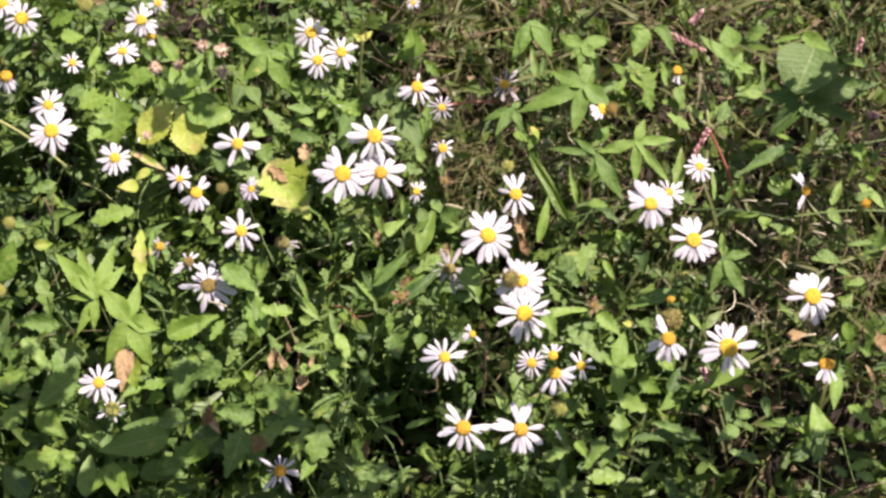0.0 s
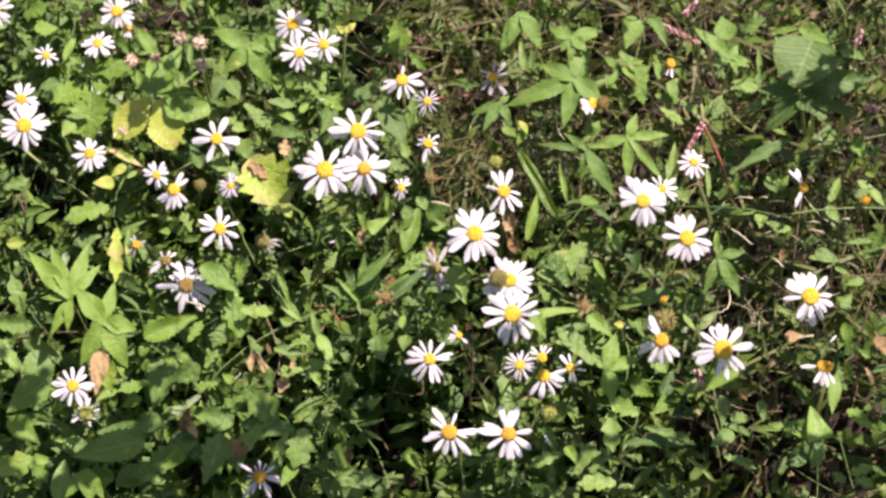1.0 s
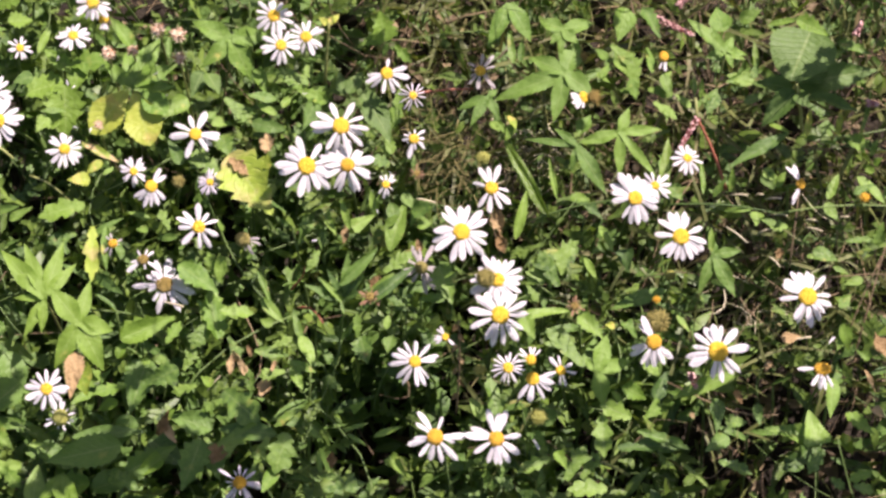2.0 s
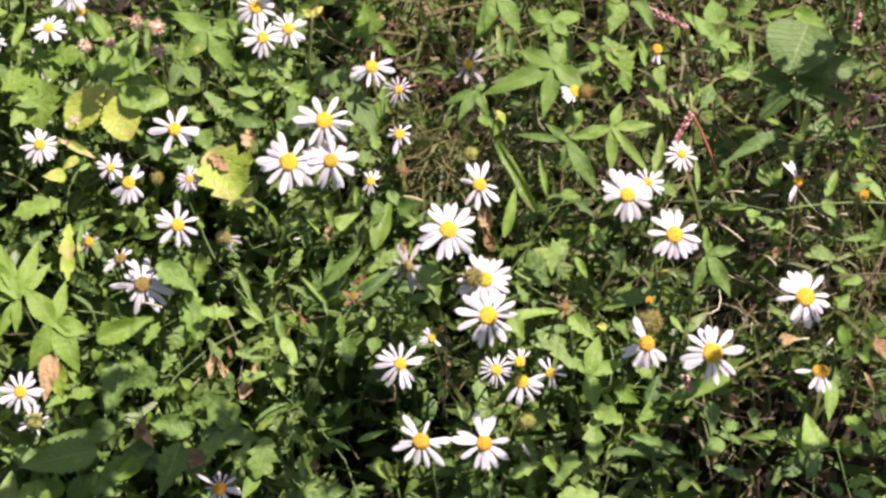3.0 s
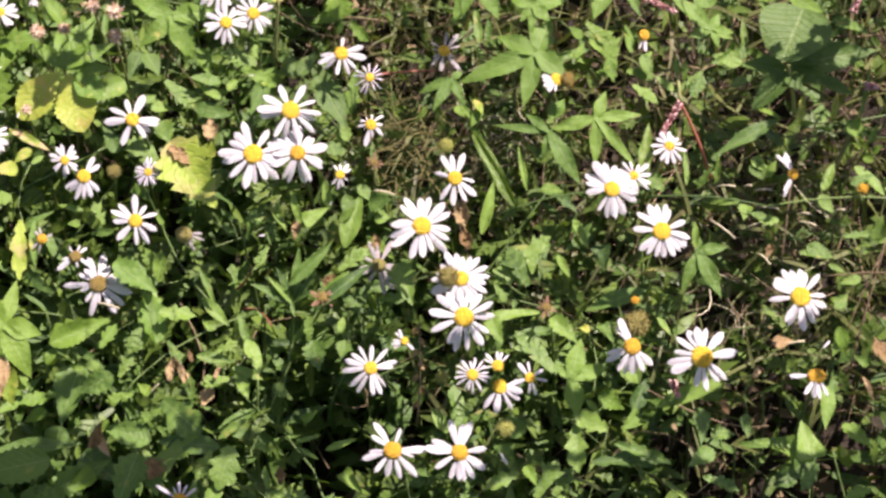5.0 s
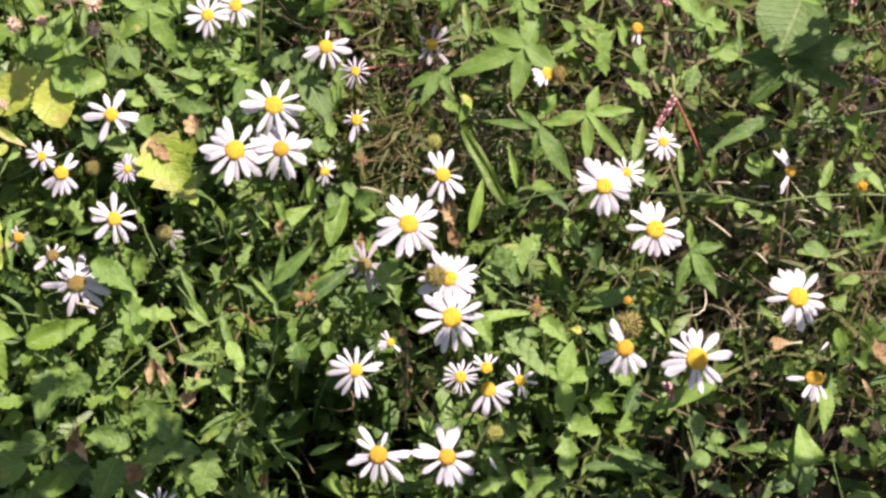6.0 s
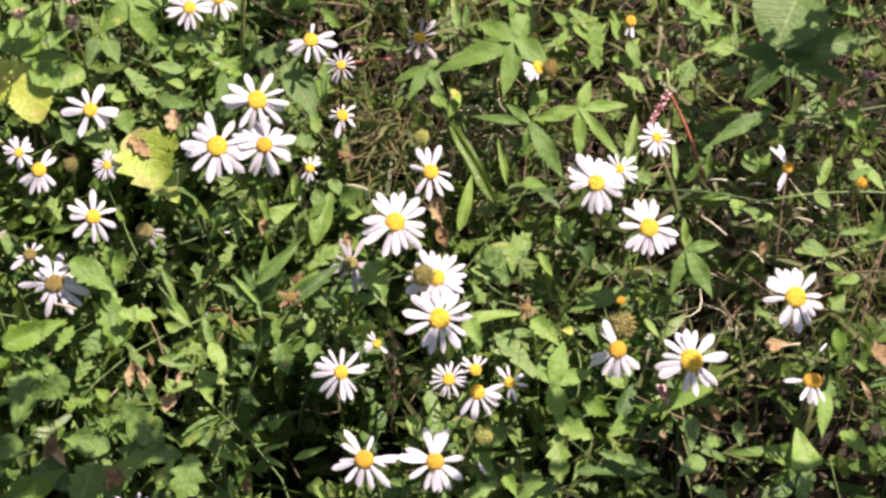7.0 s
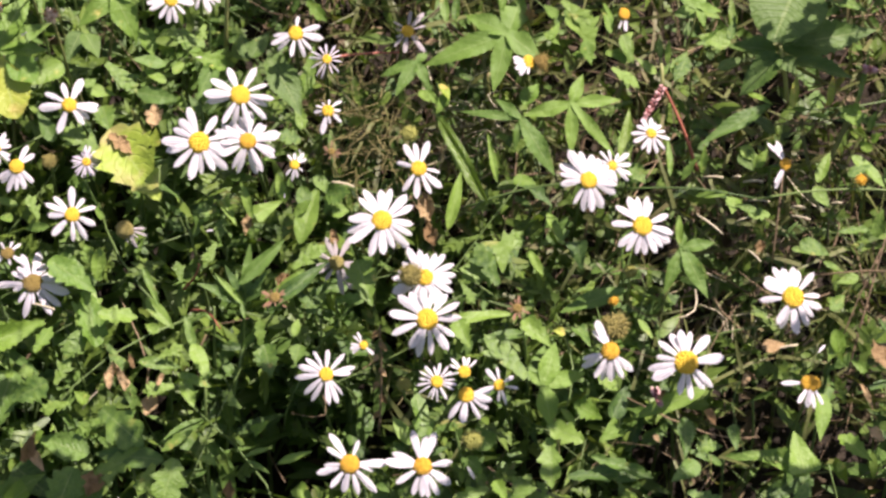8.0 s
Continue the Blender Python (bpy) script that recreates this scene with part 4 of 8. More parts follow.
seed_head(-0.2624, -0.0220, -0.015, 0.0048, BUD, "pale yellow-green opening bud on stem")
seed_head(0.0363, -0.0672, -0.011, 0.0037, BUD, "pale green spent head with dry bracts", lean=(0, 0.7))
seed_head(0.1421, -0.0129, -0.015, 0.0035, BUD, "small green bud on stem", lean=(0, 0.6))
seed_head(-0.2584, 0.0202, -0.020, 0.0042, BUD, "small yellow-green bud on stem")
seed_head(0.1012, 0.0889, -0.015, 0.0041, SPENT, "purple-brown withered flower head", lean=(0.6, 0.2))
seed_head(0.0958, 0.1151, -0.025, 0.0028, SPENT, "small brown withered flower head")

# vines, weeds and grass: each large leaf by its foot and its tip
vine_left = thing("hop_vine", soil_under(at(-0.197, -0.037, -0.05)), "hop vine with yellow-green palmate toothed leaves", "vine", "hop vines")
hop_leaf(vine_left, -0.2050, -0.0258, -0.017, ((-116, 0.0247, 0.0035), (-93, 0.0194, 0.0033), (51, 0.0271, 0.0037), (74, 0.0351, 0.0049), (111, 0.0341, 0.0047), (132, 0.0376, 0.0060), (179, 0.0174, 0.0024)), HOP_PALE, 1, 6, 201)
hop_leaf(vine_left, -0.1849, -0.0405, -0.013, ((-117, 0.0276, 0.0061), (-61, 0.0297, 0.0071), (-10, 0.0194, 0.0061), (77, 0.0253, 0.0043), (130, 0.0257, 0.0068)), HOP_PALE, 1, 9, 202)
long_leaf(vine_left, (-0.1861, -0.0563, -0.015), (-0.1878, -0.0831, -0.007), ovate, TAN, wide=0.70, face=(0.15, 0.64), fold=0.26, droop=0.10, seed=204, label="withered tan leaf on the vine")
long_leaf(vine_left, (-0.1860, -0.0593, -0.021), (-0.1812, -0.0807, -0.018), ovate, HOP_OLD, wide=1.14, face=(-0.29, 0.19), fold=0.33, droop=0.18, seed=206)
long_leaf(vine_left, (-0.1630, -0.0483, -0.022), (-0.1327, -0.0342, -0.025), ovate, HOP_PALE, wide=0.64, face=(0.26, 0.14), fold=0.45, droop=0.04, seed=207)
long_leaf(vine_left, (-0.2282, -0.0398, -0.031), (-0.2564, -0.0377, -0.024), serrate, HOP, wide=0.70, face=(-0.15, 0.19), fold=0.59, droop=0.18, seed=208)
long_leaf(vine_left, (-0.2336, -0.0336, -0.028), (-0.2391, -0.0120, -0.019), lobed, HERB, wide=1.05, face=(0.08, 0.49), fold=0.30, droop=0.19, seed=209)
long_leaf(vine_left, (-0.2644, -0.0147, -0.023), (-0.2538, 0.0088, -0.014), ovate, HOP_PALE, wide=1.03, face=(0.33, 0.24), fold=0.36, droop=0.05, seed=210)
long_leaf(vine_left, (-0.2651, -0.0442, -0.029), (-0.2565, -0.0605, -0.033), serrate, HERB, wide=1.08, face=(-0.09, 0.44), fold=0.22, droop=0.14, seed=211)
long_leaf(vine_left, (-0.2450, -0.0548, -0.027), (-0.2296, -0.0683, -0.028), lance, HERB, wide=1.15, face=(0.27, 0.36), fold=0.43, droop=0.11, seed=212)
long_leaf(vine_left, (-0.2436, 0.0072, -0.023), (-0.2321, 0.0091, -0.027), ovate, HOP_OLD, wide=0.99, face=(0.38, 0.06), fold=0.50, droop=0.17, seed=213)
long_leaf(vine_left, (-0.1811, 0.0181, -0.031), (-0.1802, -0.0147, -0.025), lobed, BLOTCHED, wide=0.72, face=(-0.04, 0.43), fold=0.22, droop=0.03, seed=214, label="yellowing leaf with pale patches")
long_leaf(vine_left, (-0.1729, 0.0177, -0.029), (-0.1723, -0.0073, -0.020), lance, HOP_MID, wide=0.82, face=(-0.16, 0.54), fold=0.67, droop=0.19, seed=215)
long_leaf(vine_left, (-0.1869, -0.0739, -0.027), (-0.1746, -0.0642, -0.027), lobed, HOP_PALE, wide=1.86, face=(0.07, 0.55), fold=0.26, droop=0.15, seed=216)
long_leaf(vine_left, (-0.1587, -0.0742, -0.021), (-0.1767, -0.0795, -0.014), lobed, HOP_PALE, wide=1.12, face=(-0.27, 0.66), fold=0.25, droop=0.08, seed=217)
long_leaf(vine_left, (-0.1774, -0.0780, -0.024), (-0.1886, -0.0847, -0.016), lance, HERB, wide=1.35, face=(-0.06, 0.65), fold=0.52, droop=0.08, seed=218)
long_leaf(vine_left, (-0.1640, -0.0820, -0.027), (-0.1767, -0.0868, -0.030), ovate, HOP_PALE, wide=0.87, face=(-0.25, 0.15), fold=0.48, droop=0.20, seed=219)
cut_leaf(vine_left, (-0.1902, 0.0137, -0.032), (-0.2086, 0.0086, -0.030), HERB, 1.31, face=(-0.27, 0.69), seed=220)
cut_leaf(vine_left, (-0.1940, 0.0022, -0.029), (-0.2047, 0.0142, -0.027), HERB, 1.43, face=(-0.13, 0.44), seed=221)
long_leaf(vine_left, (-0.1647, -0.0583, -0.026), (-0.1598, -0.0463, -0.025), ovate, HOP_PALE, wide=0.83, face=(-0.26, 0.65), fold=0.23, droop=0.11, seed=222)
long_leaf(vine_left, (-0.1461, -0.0621, -0.021), (-0.1531, -0.0577, -0.024), serrate, HOP_PALE, wide=1.05, face=(0.21, 0.67), fold=0.46, droop=0.16, seed=223)

vine_top = thing("hop_vine", soil_under(at(-0.185, 0.088, -0.05)), "hop vine with yellowing and green lobed leaves", "vine", "hop vines")
hop_leaf(vine_top, -0.1602, 0.0975, -0.023, ((-1, 0.0255, 0.0044), (27, 0.0294, 0.0051), (63, 0.0334, 0.0072), (100, 0.0296, 0.0036), (137, 0.0232, 0.0043)), HOP_MID, -4, -5, 224)
long_leaf(vine_top, (-0.1619, 0.0927, -0.017), (-0.1811, 0.0685, -0.016), blunt, HOP_OLD, wide=1.16, face=(0.40, 0.60), fold=0.59, droop=0.10, seed=226, label="yellow rounded leaf lobe")
long_leaf(vine_top, (-0.1576, 0.0915, -0.017), (-0.1481, 0.0615, -0.015), blunt, HOP_OLD, wide=1.26, face=(-0.10, 0.31), fold=0.28, droop=0.09, seed=228, label="yellow rounded leaf lobe")
long_leaf(vine_top, (-0.1542, 0.0933, -0.019), (-0.1389, 0.0784, -0.011), blunt, HOP_MID, wide=1.16, face=(0.14, 0.37), fold=0.35, droop=0.04, seed=229)
hop_leaf(vine_top, -0.1037, 0.1242, -0.021, ((-137, 0.0232, 0.0049), (-62, 0.0248, 0.0069), (12, 0.0215, 0.0061), (153, 0.0252, 0.0060)), HOP_MID, 2, 8, 230)
long_leaf(vine_top, (-0.1614, 0.1221, -0.027), (-0.1727, 0.1389, -0.021), ovate, HOP_MID, wide=0.78, face=(0.24, 0.50), fold=0.47, droop=0.16, seed=231)
long_leaf(vine_top, (-0.1960, 0.1087, -0.027), (-0.2110, 0.1201, -0.022), serrate, HOP_PALE, wide=0.95, face=(-0.10, 0.37), fold=0.51, droop=0.14, seed=232)
long_leaf(vine_top, (-0.1956, 0.1115, -0.027), (-0.1749, 0.1123, -0.019), lobed, HOP_PALE, wide=1.59, face=(0.15, 0.43), fold=0.22, droop=0.12, seed=233)
long_leaf(vine_top, (-0.1901, 0.1104, -0.028), (-0.1934, 0.0958, -0.024), ovate, HOP_PALE, wide=1.46, face=(0.02, 0.58), fold=0.47, droop=0.16, seed=234)
long_leaf(vine_top, (-0.1202, 0.1075, -0.027), (-0.1259, 0.0921, -0.023), ovate, BINDWEED, wide=1.08, face=(0.22, 0.59), fold=0.35, droop=0.17, seed=235)
long_leaf(vine_top, (-0.1174, 0.1045, -0.021), (-0.1094, 0.0918, -0.016), ovate, BINDWEED, wide=1.12, face=(0.38, 0.67), fold=0.42, droop=0.12, seed=236)
long_leaf(vine_top, (-0.1283, 0.0916, -0.029), (-0.1433, 0.0800, -0.022), ovate, HERB, wide=0.95, face=(0.36, 0.36), fold=0.48, droop=0.15, seed=237)
long_leaf(vine_top, (-0.1583, 0.0951, -0.022), (-0.1426, 0.0933, -0.025), lance, HERB, wide=0.73, face=(0.25, 0.43), fold=0.57, droop=0.10, seed=238)
cut_leaf(vine_top, (-0.1075, 0.0915, -0.027), (-0.0915, 0.0771, -0.025), HERB, 1.39, face=(0.24, 0.46), seed=239)
long_leaf(vine_top, (-0.1178, 0.0793, -0.031), (-0.1021, 0.0782, -0.033), ovate, HERB, wide=0.75, face=(0.01, 0.47), fold=0.30, droop=0.14, seed=240)
long_leaf(vine_top, (-0.1171, 0.0787, -0.023), (-0.1121, 0.0843, -0.028), serrate, HERB, wide=1.10, face=(0.03, 0.20), fold=0.24, droop=0.04, seed=241)
long_leaf(vine_top, (-0.2006, 0.0765, -0.027), (-0.2152, 0.0810, -0.030), serrate, HERB, wide=0.98, face=(-0.16, 0.07), fold=0.40, droop=0.09, seed=242)
long_leaf(vine_top, (-0.1973, 0.0832, -0.024), (-0.2108, 0.0829, -0.020), lance, HERB, wide=1.17, face=(-0.13, 0.64), fold=0.30, droop=0.09, seed=243)
long_leaf(vine_top, (-0.1994, 0.1019, -0.028), (-0.2250, 0.0932, -0.027), serrate, HOP_PALE, wide=1.17, face=(-0.22, 0.59), fold=0.36, droop=0.03, seed=244)
long_leaf(vine_top, (-0.1982, 0.0987, -0.024), (-0.1972, 0.0680, -0.027), serrate, HOP_PALE, wide=1.31, face=(0.08, 0.27), fold=0.44, droop=0.19, seed=245)
long_leaf(vine_top, (-0.2157, 0.1029, -0.021), (-0.2263, 0.0992, -0.020), ovate, HOP, wide=1.39, face=(0.27, 0.47), fold=0.36, droop=0.05, seed=246)
long_leaf(vine_top, (-0.2069, 0.0801, -0.024), (-0.2131, 0.0706, -0.021), serrate, HERB, wide=1.34, face=(0.37, 0.68), fold=0.45, droop=0.08, seed=247)
long_leaf(vine_top, (-0.2307, 0.1345, -0.020), (-0.2171, 0.1373, -0.025), serrate, HOP_PALE, wide=1.36, face=(-0.22, 0.42), fold=0.45, droop=0.05, seed=248)
long_leaf(vine_top, (-0.2376, 0.1436, -0.023), (-0.2231, 0.1495, -0.016), lobed, HOP_PALE, wide=1.49, face=(-0.04, 0.33), fold=0.31, droop=0.07, seed=249)
long_leaf(vine_top, (-0.2131, 0.1158, -0.019), (-0.2060, 0.1327, -0.019), lance, HERB, wide=1.02, face=(0.37, 0.64), fold=0.54, droop=0.07, seed=250)
long_leaf(vine_top, (-0.2601, 0.1193, -0.019), (-0.2481, 0.1258, -0.017), lance, HERB, wide=1.14, face=(-0.01, 0.26), fold=0.69, droop=0.11, seed=251)
long_leaf(vine_top, (-0.2483, 0.1394, -0.028), (-0.2668, 0.1361, -0.026), ovate, HERB, wide=0.65, face=(-0.21, 0.45), fold=0.39, droop=0.07, seed=252)
long_leaf(vine_top, (-0.1847, 0.0284, -0.022), (-0.2094, 0.0221, -0.015), lobed, HOP_PALE, wide=1.27, face=(-0.29, 0.40), fold=0.32, droop=0.19, seed=253)
long_leaf(vine_top, (-0.2461, 0.0395, -0.022), (-0.2313, 0.0461, -0.023), lobed, HERB, wide=1.22, face=(-0.11, 0.15), fold=0.60, droop=0.07, seed=254)
long_leaf(vine_top, (-0.2266, 0.0199, -0.024), (-0.2138, 0.0274, -0.022), ovate, HERB, wide=0.65, face=(0.15, 0.44), fold=0.50, droop=0.04, seed=255)
long_leaf(vine_top, (-0.2535, 0.0057, -0.022), (-0.2560, 0.0172, -0.023), serrate, HERB, wide=1.60, face=(0.07, 0.27), fold=0.33, droop=0.12, seed=256)
long_leaf(vine_top, (-0.2579, 0.0213, -0.025), (-0.2477, 0.0188, -0.025), serrate, HOP, wide=0.93, face=(0.22, 0.43), fold=0.23, droop=0.07, seed=257)
long_leaf(vine_top, (-0.1825, 0.0438, -0.026), (-0.1934, 0.0427, -0.018), ovate, HOP_OLD, wide=1.13, face=(0.32, 0.40), fold=0.23, droop=0.16, seed=258)
long_leaf(vine_top, (-0.1760, 0.0544, -0.026), (-0.1840, 0.0474, -0.023), ovate, HOP_OLD, wide=0.93, face=(0.20, 0.46), fold=0.40, droop=0.18, seed=259)

vine_mid = thing("hop_vine", soil_under(at(-0.106, 0.062, -0.05)), "hop vine with a large yellow-brown blotched leaf", "vine", "hop vines")
long_leaf(vine_mid, (-0.1040, 0.0566, -0.018), (-0.0782, 0.0196, -0.011), serrate, BLOTCHED, wide=1.12, face=(-0.16, 0.24), fold=0.54, droop=0.03, seed=261)
long_leaf(vine_mid, (-0.1037, 0.0533, -0.015), (-0.0914, 0.0437, -0.014), lobed, TAN, wide=1.28, face=(-0.10, 0.56), fold=0.57, droop=0.05, seed=263, label="browned leaf edge")
long_leaf(vine_mid, (-0.1878, 0.0653, -0.025), (-0.1664, 0.0540, -0.023), lance, BLOTCHED, wide=0.76, face=(0.05, 0.26), fold=0.36, droop=0.13, seed=264)
long_leaf(vine_mid, (-0.1042, 0.0486, -0.021), (-0.0986, 0.0584, -0.025), ovate, TAN, wide=1.35, face=(-0.14, 0.58), fold=0.52, droop=0.14, seed=265, label="browned leaf tip")
long_leaf(vine_mid, (-0.0842, 0.0509, -0.031), (-0.0828, 0.0591, -0.026), ovate, HOP_OLD, wide=1.07, face=(0.39, 0.70), fold=0.49, droop=0.03, seed=266)
long_leaf(vine_mid, (-0.0899, 0.1071, -0.021), (-0.0837, 0.0931, -0.023), ovate, HOP_PALE, wide=1.00, face=(0.15, 0.67), fold=0.49, droop=0.04, seed=267)
long_leaf(vine_mid, (-0.0491, 0.0893, -0.027), (-0.0670, 0.0953, -0.020), serrate, HOP_PALE, wide=0.82, face=(-0.20, 0.45), fold=0.38, droop=0.05, seed=268)
long_leaf(vine_mid, (-0.0583, 0.0882, -0.024), (-0.0504, 0.0995, -0.028), serrate, HOP_PALE, wide=0.94, face=(-0.22, 0.30), fold=0.25, droop=0.03, seed=269)
long_leaf(vine_mid, (-0.0556, 0.0902, -0.024), (-0.0624, 0.0712, -0.019), ovate, HOP, wide=0.77, face=(0.31, 0.14), fold=0.38, droop=0.08, seed=270)
cut_leaf(vine_mid, (-0.0602, 0.0999, -0.027), (-0.0792, 0.1082, -0.025), HERB, 1.25, face=(0.04, 0.66), seed=271)
cut_leaf(vine_mid, (-0.0607, 0.1126, -0.033), (-0.0660, 0.0999, -0.031), HERB, 1.35, face=(0.19, 0.15), seed=272)
long_leaf(vine_mid, (-0.0783, 0.0901, -0.025), (-0.0930, 0.0915, -0.017), lance, ASTER, wide=1.50, face=(0.09, 0.45), fold=0.41, droop=0.12, seed=273)
long_leaf(vine_mid, (-0.0924, 0.0774, -0.028), (-0.0730, 0.0721, -0.022), lance, ASTER, wide=1.58, face=(0.06, 0.14), fold=0.39, droop=0.09, seed=274)
long_leaf(vine_mid, (-0.0780, 0.0802, -0.022), (-0.0893, 0.0891, -0.025), lance, HERB, wide=1.39, face=(0.20, 0.48), fold=0.33, droop=0.14, seed=275)
long_leaf(vine_mid, (-0.0755, 0.0871, -0.030), (-0.0697, 0.0953, -0.033), ovate, HERB, wide=0.82, face=(0.12, 0.21), fold=0.55, droop=0.11, seed=276)
long_leaf(vine_mid, (-0.1087, 0.0702, -0.027), (-0.1043, 0.0567, -0.021), serrate, HERB, wide=1.35, face=(-0.28, 0.52), fold=0.24, droop=0.05, seed=277)
cut_leaf(vine_mid, (-0.1073, 0.0452, -0.023), (-0.1286, 0.0597, -0.021), HERB, 1.15, face=(0.18, 0.20), seed=278)
long_leaf(vine_mid, (-0.1301, 0.0507, -0.019), (-0.1379, 0.0646, -0.015), ovate, ASTER, wide=0.85, face=(0.27, 0.14), fold=0.46, droop=0.08, seed=279)
long_leaf(vine_mid, (-0.1474, 0.0216, -0.028), (-0.1615, 0.0260, -0.029), lance, HERB, wide=0.96, face=(0.13, 0.28), fold=0.45, droop=0.04, seed=280)
cut_leaf(vine_mid, (-0.1371, 0.0144, -0.024), (-0.1426, 0.0264, -0.022), HERB, 1.27, face=(0.15, 0.57), seed=281)
long_leaf(vine_mid, (-0.1488, 0.0137, -0.021), (-0.1552, 0.0138, -0.019), ovate, HOP_PALE, wide=1.22, face=(0.11, 0.42), fold=0.50, droop=0.09, seed=282)
long_leaf(vine_mid, (-0.1328, 0.0120, -0.030), (-0.1457, 0.0117, -0.034), lance, HERB, wide=1.31, face=(-0.16, 0.08), fold=0.66, droop=0.11, seed=283)
long_leaf(vine_mid, (-0.1103, 0.0171, -0.022), (-0.1059, 0.0163, -0.027), serrate, HERB, wide=2.10, face=(0.03, 0.63), fold=0.46, droop=0.10, seed=284)
long_leaf(vine_mid, (-0.1798, 0.0528, -0.025), (-0.1853, 0.0468, -0.029), ovate, HOP_OLD, wide=0.90, face=(-0.19, 0.15), fold=0.36, droop=0.09, seed=285)
long_leaf(vine_mid, (-0.1744, 0.0453, -0.020), (-0.1688, 0.0507, -0.023), lance, HERB, wide=1.54, face=(-0.12, 0.23), fold=0.36, droop=0.07, seed=286)

broad = thing("broad_leaved_weed", soil_under(at(-0.025, 0.098, -0.05)), "weed with broad smooth oval green leaves", "plant")
long_leaf(broad, (-0.0313, 0.0933, -0.028), (-0.0171, 0.0868, -0.026), ovate, BINDWEED, wide=1.30, face=(-0.28, 0.65), fold=0.36, droop=0.19, seed=287)
long_leaf(broad, (-0.0268, 0.0899, -0.023), (-0.0125, 0.0648, -0.018), ovate, BINDWEED, wide=0.93, face=(0.03, 0.66), fold=0.26, droop=0.14, seed=288)
long_leaf(broad, (-0.0128, 0.0734, -0.028), (-0.0073, 0.0995, -0.023), serrate, HERB, wide=0.53, face=(0.21, 0.16), fold=0.30, droop=0.02, seed=289)
long_leaf(broad, (-0.0393, 0.0939, -0.028), (-0.0439, 0.1090, -0.032), ovate, BINDWEED, wide=0.85, face=(-0.02, 0.68), fold=0.36, droop=0.08, seed=290)
long_leaf(broad, (-0.0380, 0.0938, -0.025), (-0.0292, 0.1074, -0.026), ovate, BINDWEED, wide=0.91, face=(0.21, 0.52), fold=0.28, droop=0.06, seed=291)
long_leaf(broad, (-0.0166, 0.1236, -0.023), (-0.0196, 0.1396, -0.015), serrate, HOP_PALE, wide=1.52, face=(0.15, 0.33), fold=0.59, droop=0.02, seed=292)
long_leaf(broad, (-0.0175, 0.1290, -0.030), (-0.0302, 0.1227, -0.024), serrate, HOP_PALE, wide=1.05, face=(-0.01, 0.08), fold=0.43, droop=0.20, seed=293)
long_leaf(broad, (-0.0112, 0.1222, -0.025), (-0.0019, 0.1120, -0.025), lobed, HOP_PALE, wide=1.23, face=(-0.23, 0.10), fold=0.56, droop=0.11, seed=294)
long_leaf(broad, (-0.0153, 0.1220, -0.020), (-0.0179, 0.1156, -0.024), lance, HOP, wide=1.82, face=(-0.13, 0.08), fold=0.46, droop=0.03, seed=295)
long_leaf(broad, (-0.0124, 0.0591, -0.028), (-0.0171, 0.0746, -0.027), serrate, HERB, wide=0.76, face=(-0.09, 0.08), fold=0.23, droop=0.19, seed=296)
long_leaf(broad, (-0.0139, 0.0530, -0.029), (-0.0243, 0.0575, -0.027), lobed, HERB, wide=1.83, face=(-0.02, 0.40), fold=0.25, droop=0.08, seed=297)
long_leaf(broad, (-0.0140, 0.0586, -0.030), (-0.0201, 0.0648, -0.027), lance, HERB, wide=1.16, face=(0.34, 0.44), fold=0.64, droop=0.06, seed=298)
stalk("stem", broad, at(-0.0519, 0.1054, -0.050), at(-0.0482, 0.1318, -0.014), Vector((0, 0, 0.004)), 0.0011, OLIVE_STEM)
long_leaf(broad, (-0.0488, 0.1343, -0.025), (-0.0543, 0.1382, -0.023), ovate, HOP_OLD, wide=1.26, face=(0.10, 0.29), fold=0.46, droop=0.15, seed=300)
long_leaf(broad, (-0.0485, 0.1330, -0.020), (-0.0425, 0.1396, -0.021), ovate, HOP_OLD, wide=1.01, face=(0.01, 0.59), fold=0.31, droop=0.04, seed=301)

vine_right = thing("hop_vine", soil_under(at(0.115, 0.102, -0.05)), "hop vine with mid-green palmate leaves", "vine", "hop vines")
hop_leaf(vine_right, 0.0540, 0.1452, -0.020, ((-116, 0.0282, 0.0051), (-61, 0.0250, 0.0056)), HOP_MID, -10, 6, 302)
long_leaf(vine_right, (0.0563, 0.1097, -0.021), (0.0534, 0.1309, -0.022), lance, HERB, wide=0.81, face=(-0.21, 0.10), fold=0.40, droop=0.04, seed=303)
long_leaf(vine_right, (0.0601, 0.1123, -0.026), (0.0613, 0.1255, -0.023), lance, HERB, wide=1.22, face=(-0.13, 0.09), fold=0.58, droop=0.03, seed=304)
hop_leaf(vine_right, 0.0841, 0.1302, -0.022, ((-132, 0.0107, 0.0030), (-96, 0.0173, 0.0023), (-44, 0.0115, 0.0040), (18, 0.0189, 0.0049), (151, 0.0152, 0.0047)), HOP_MID, -7, -1, 305)
hop_leaf(vine_right, 0.0854, 0.1048, -0.023, ((-162, 0.0432, 0.0061), (-104, 0.0294, 0.0053), (-39, 0.0206, 0.0059), (71, 0.0228, 0.0069), (150, 0.0238, 0.0054)), HOP, -4, -2, 306)
long_leaf(vine_right, (0.1205, 0.1431, -0.022), (0.1158, 0.1231, -0.019), ovate, HOP_MID, wide=1.16, face=(0.33, 0.48), fold=0.51, droop=0.12, seed=307)
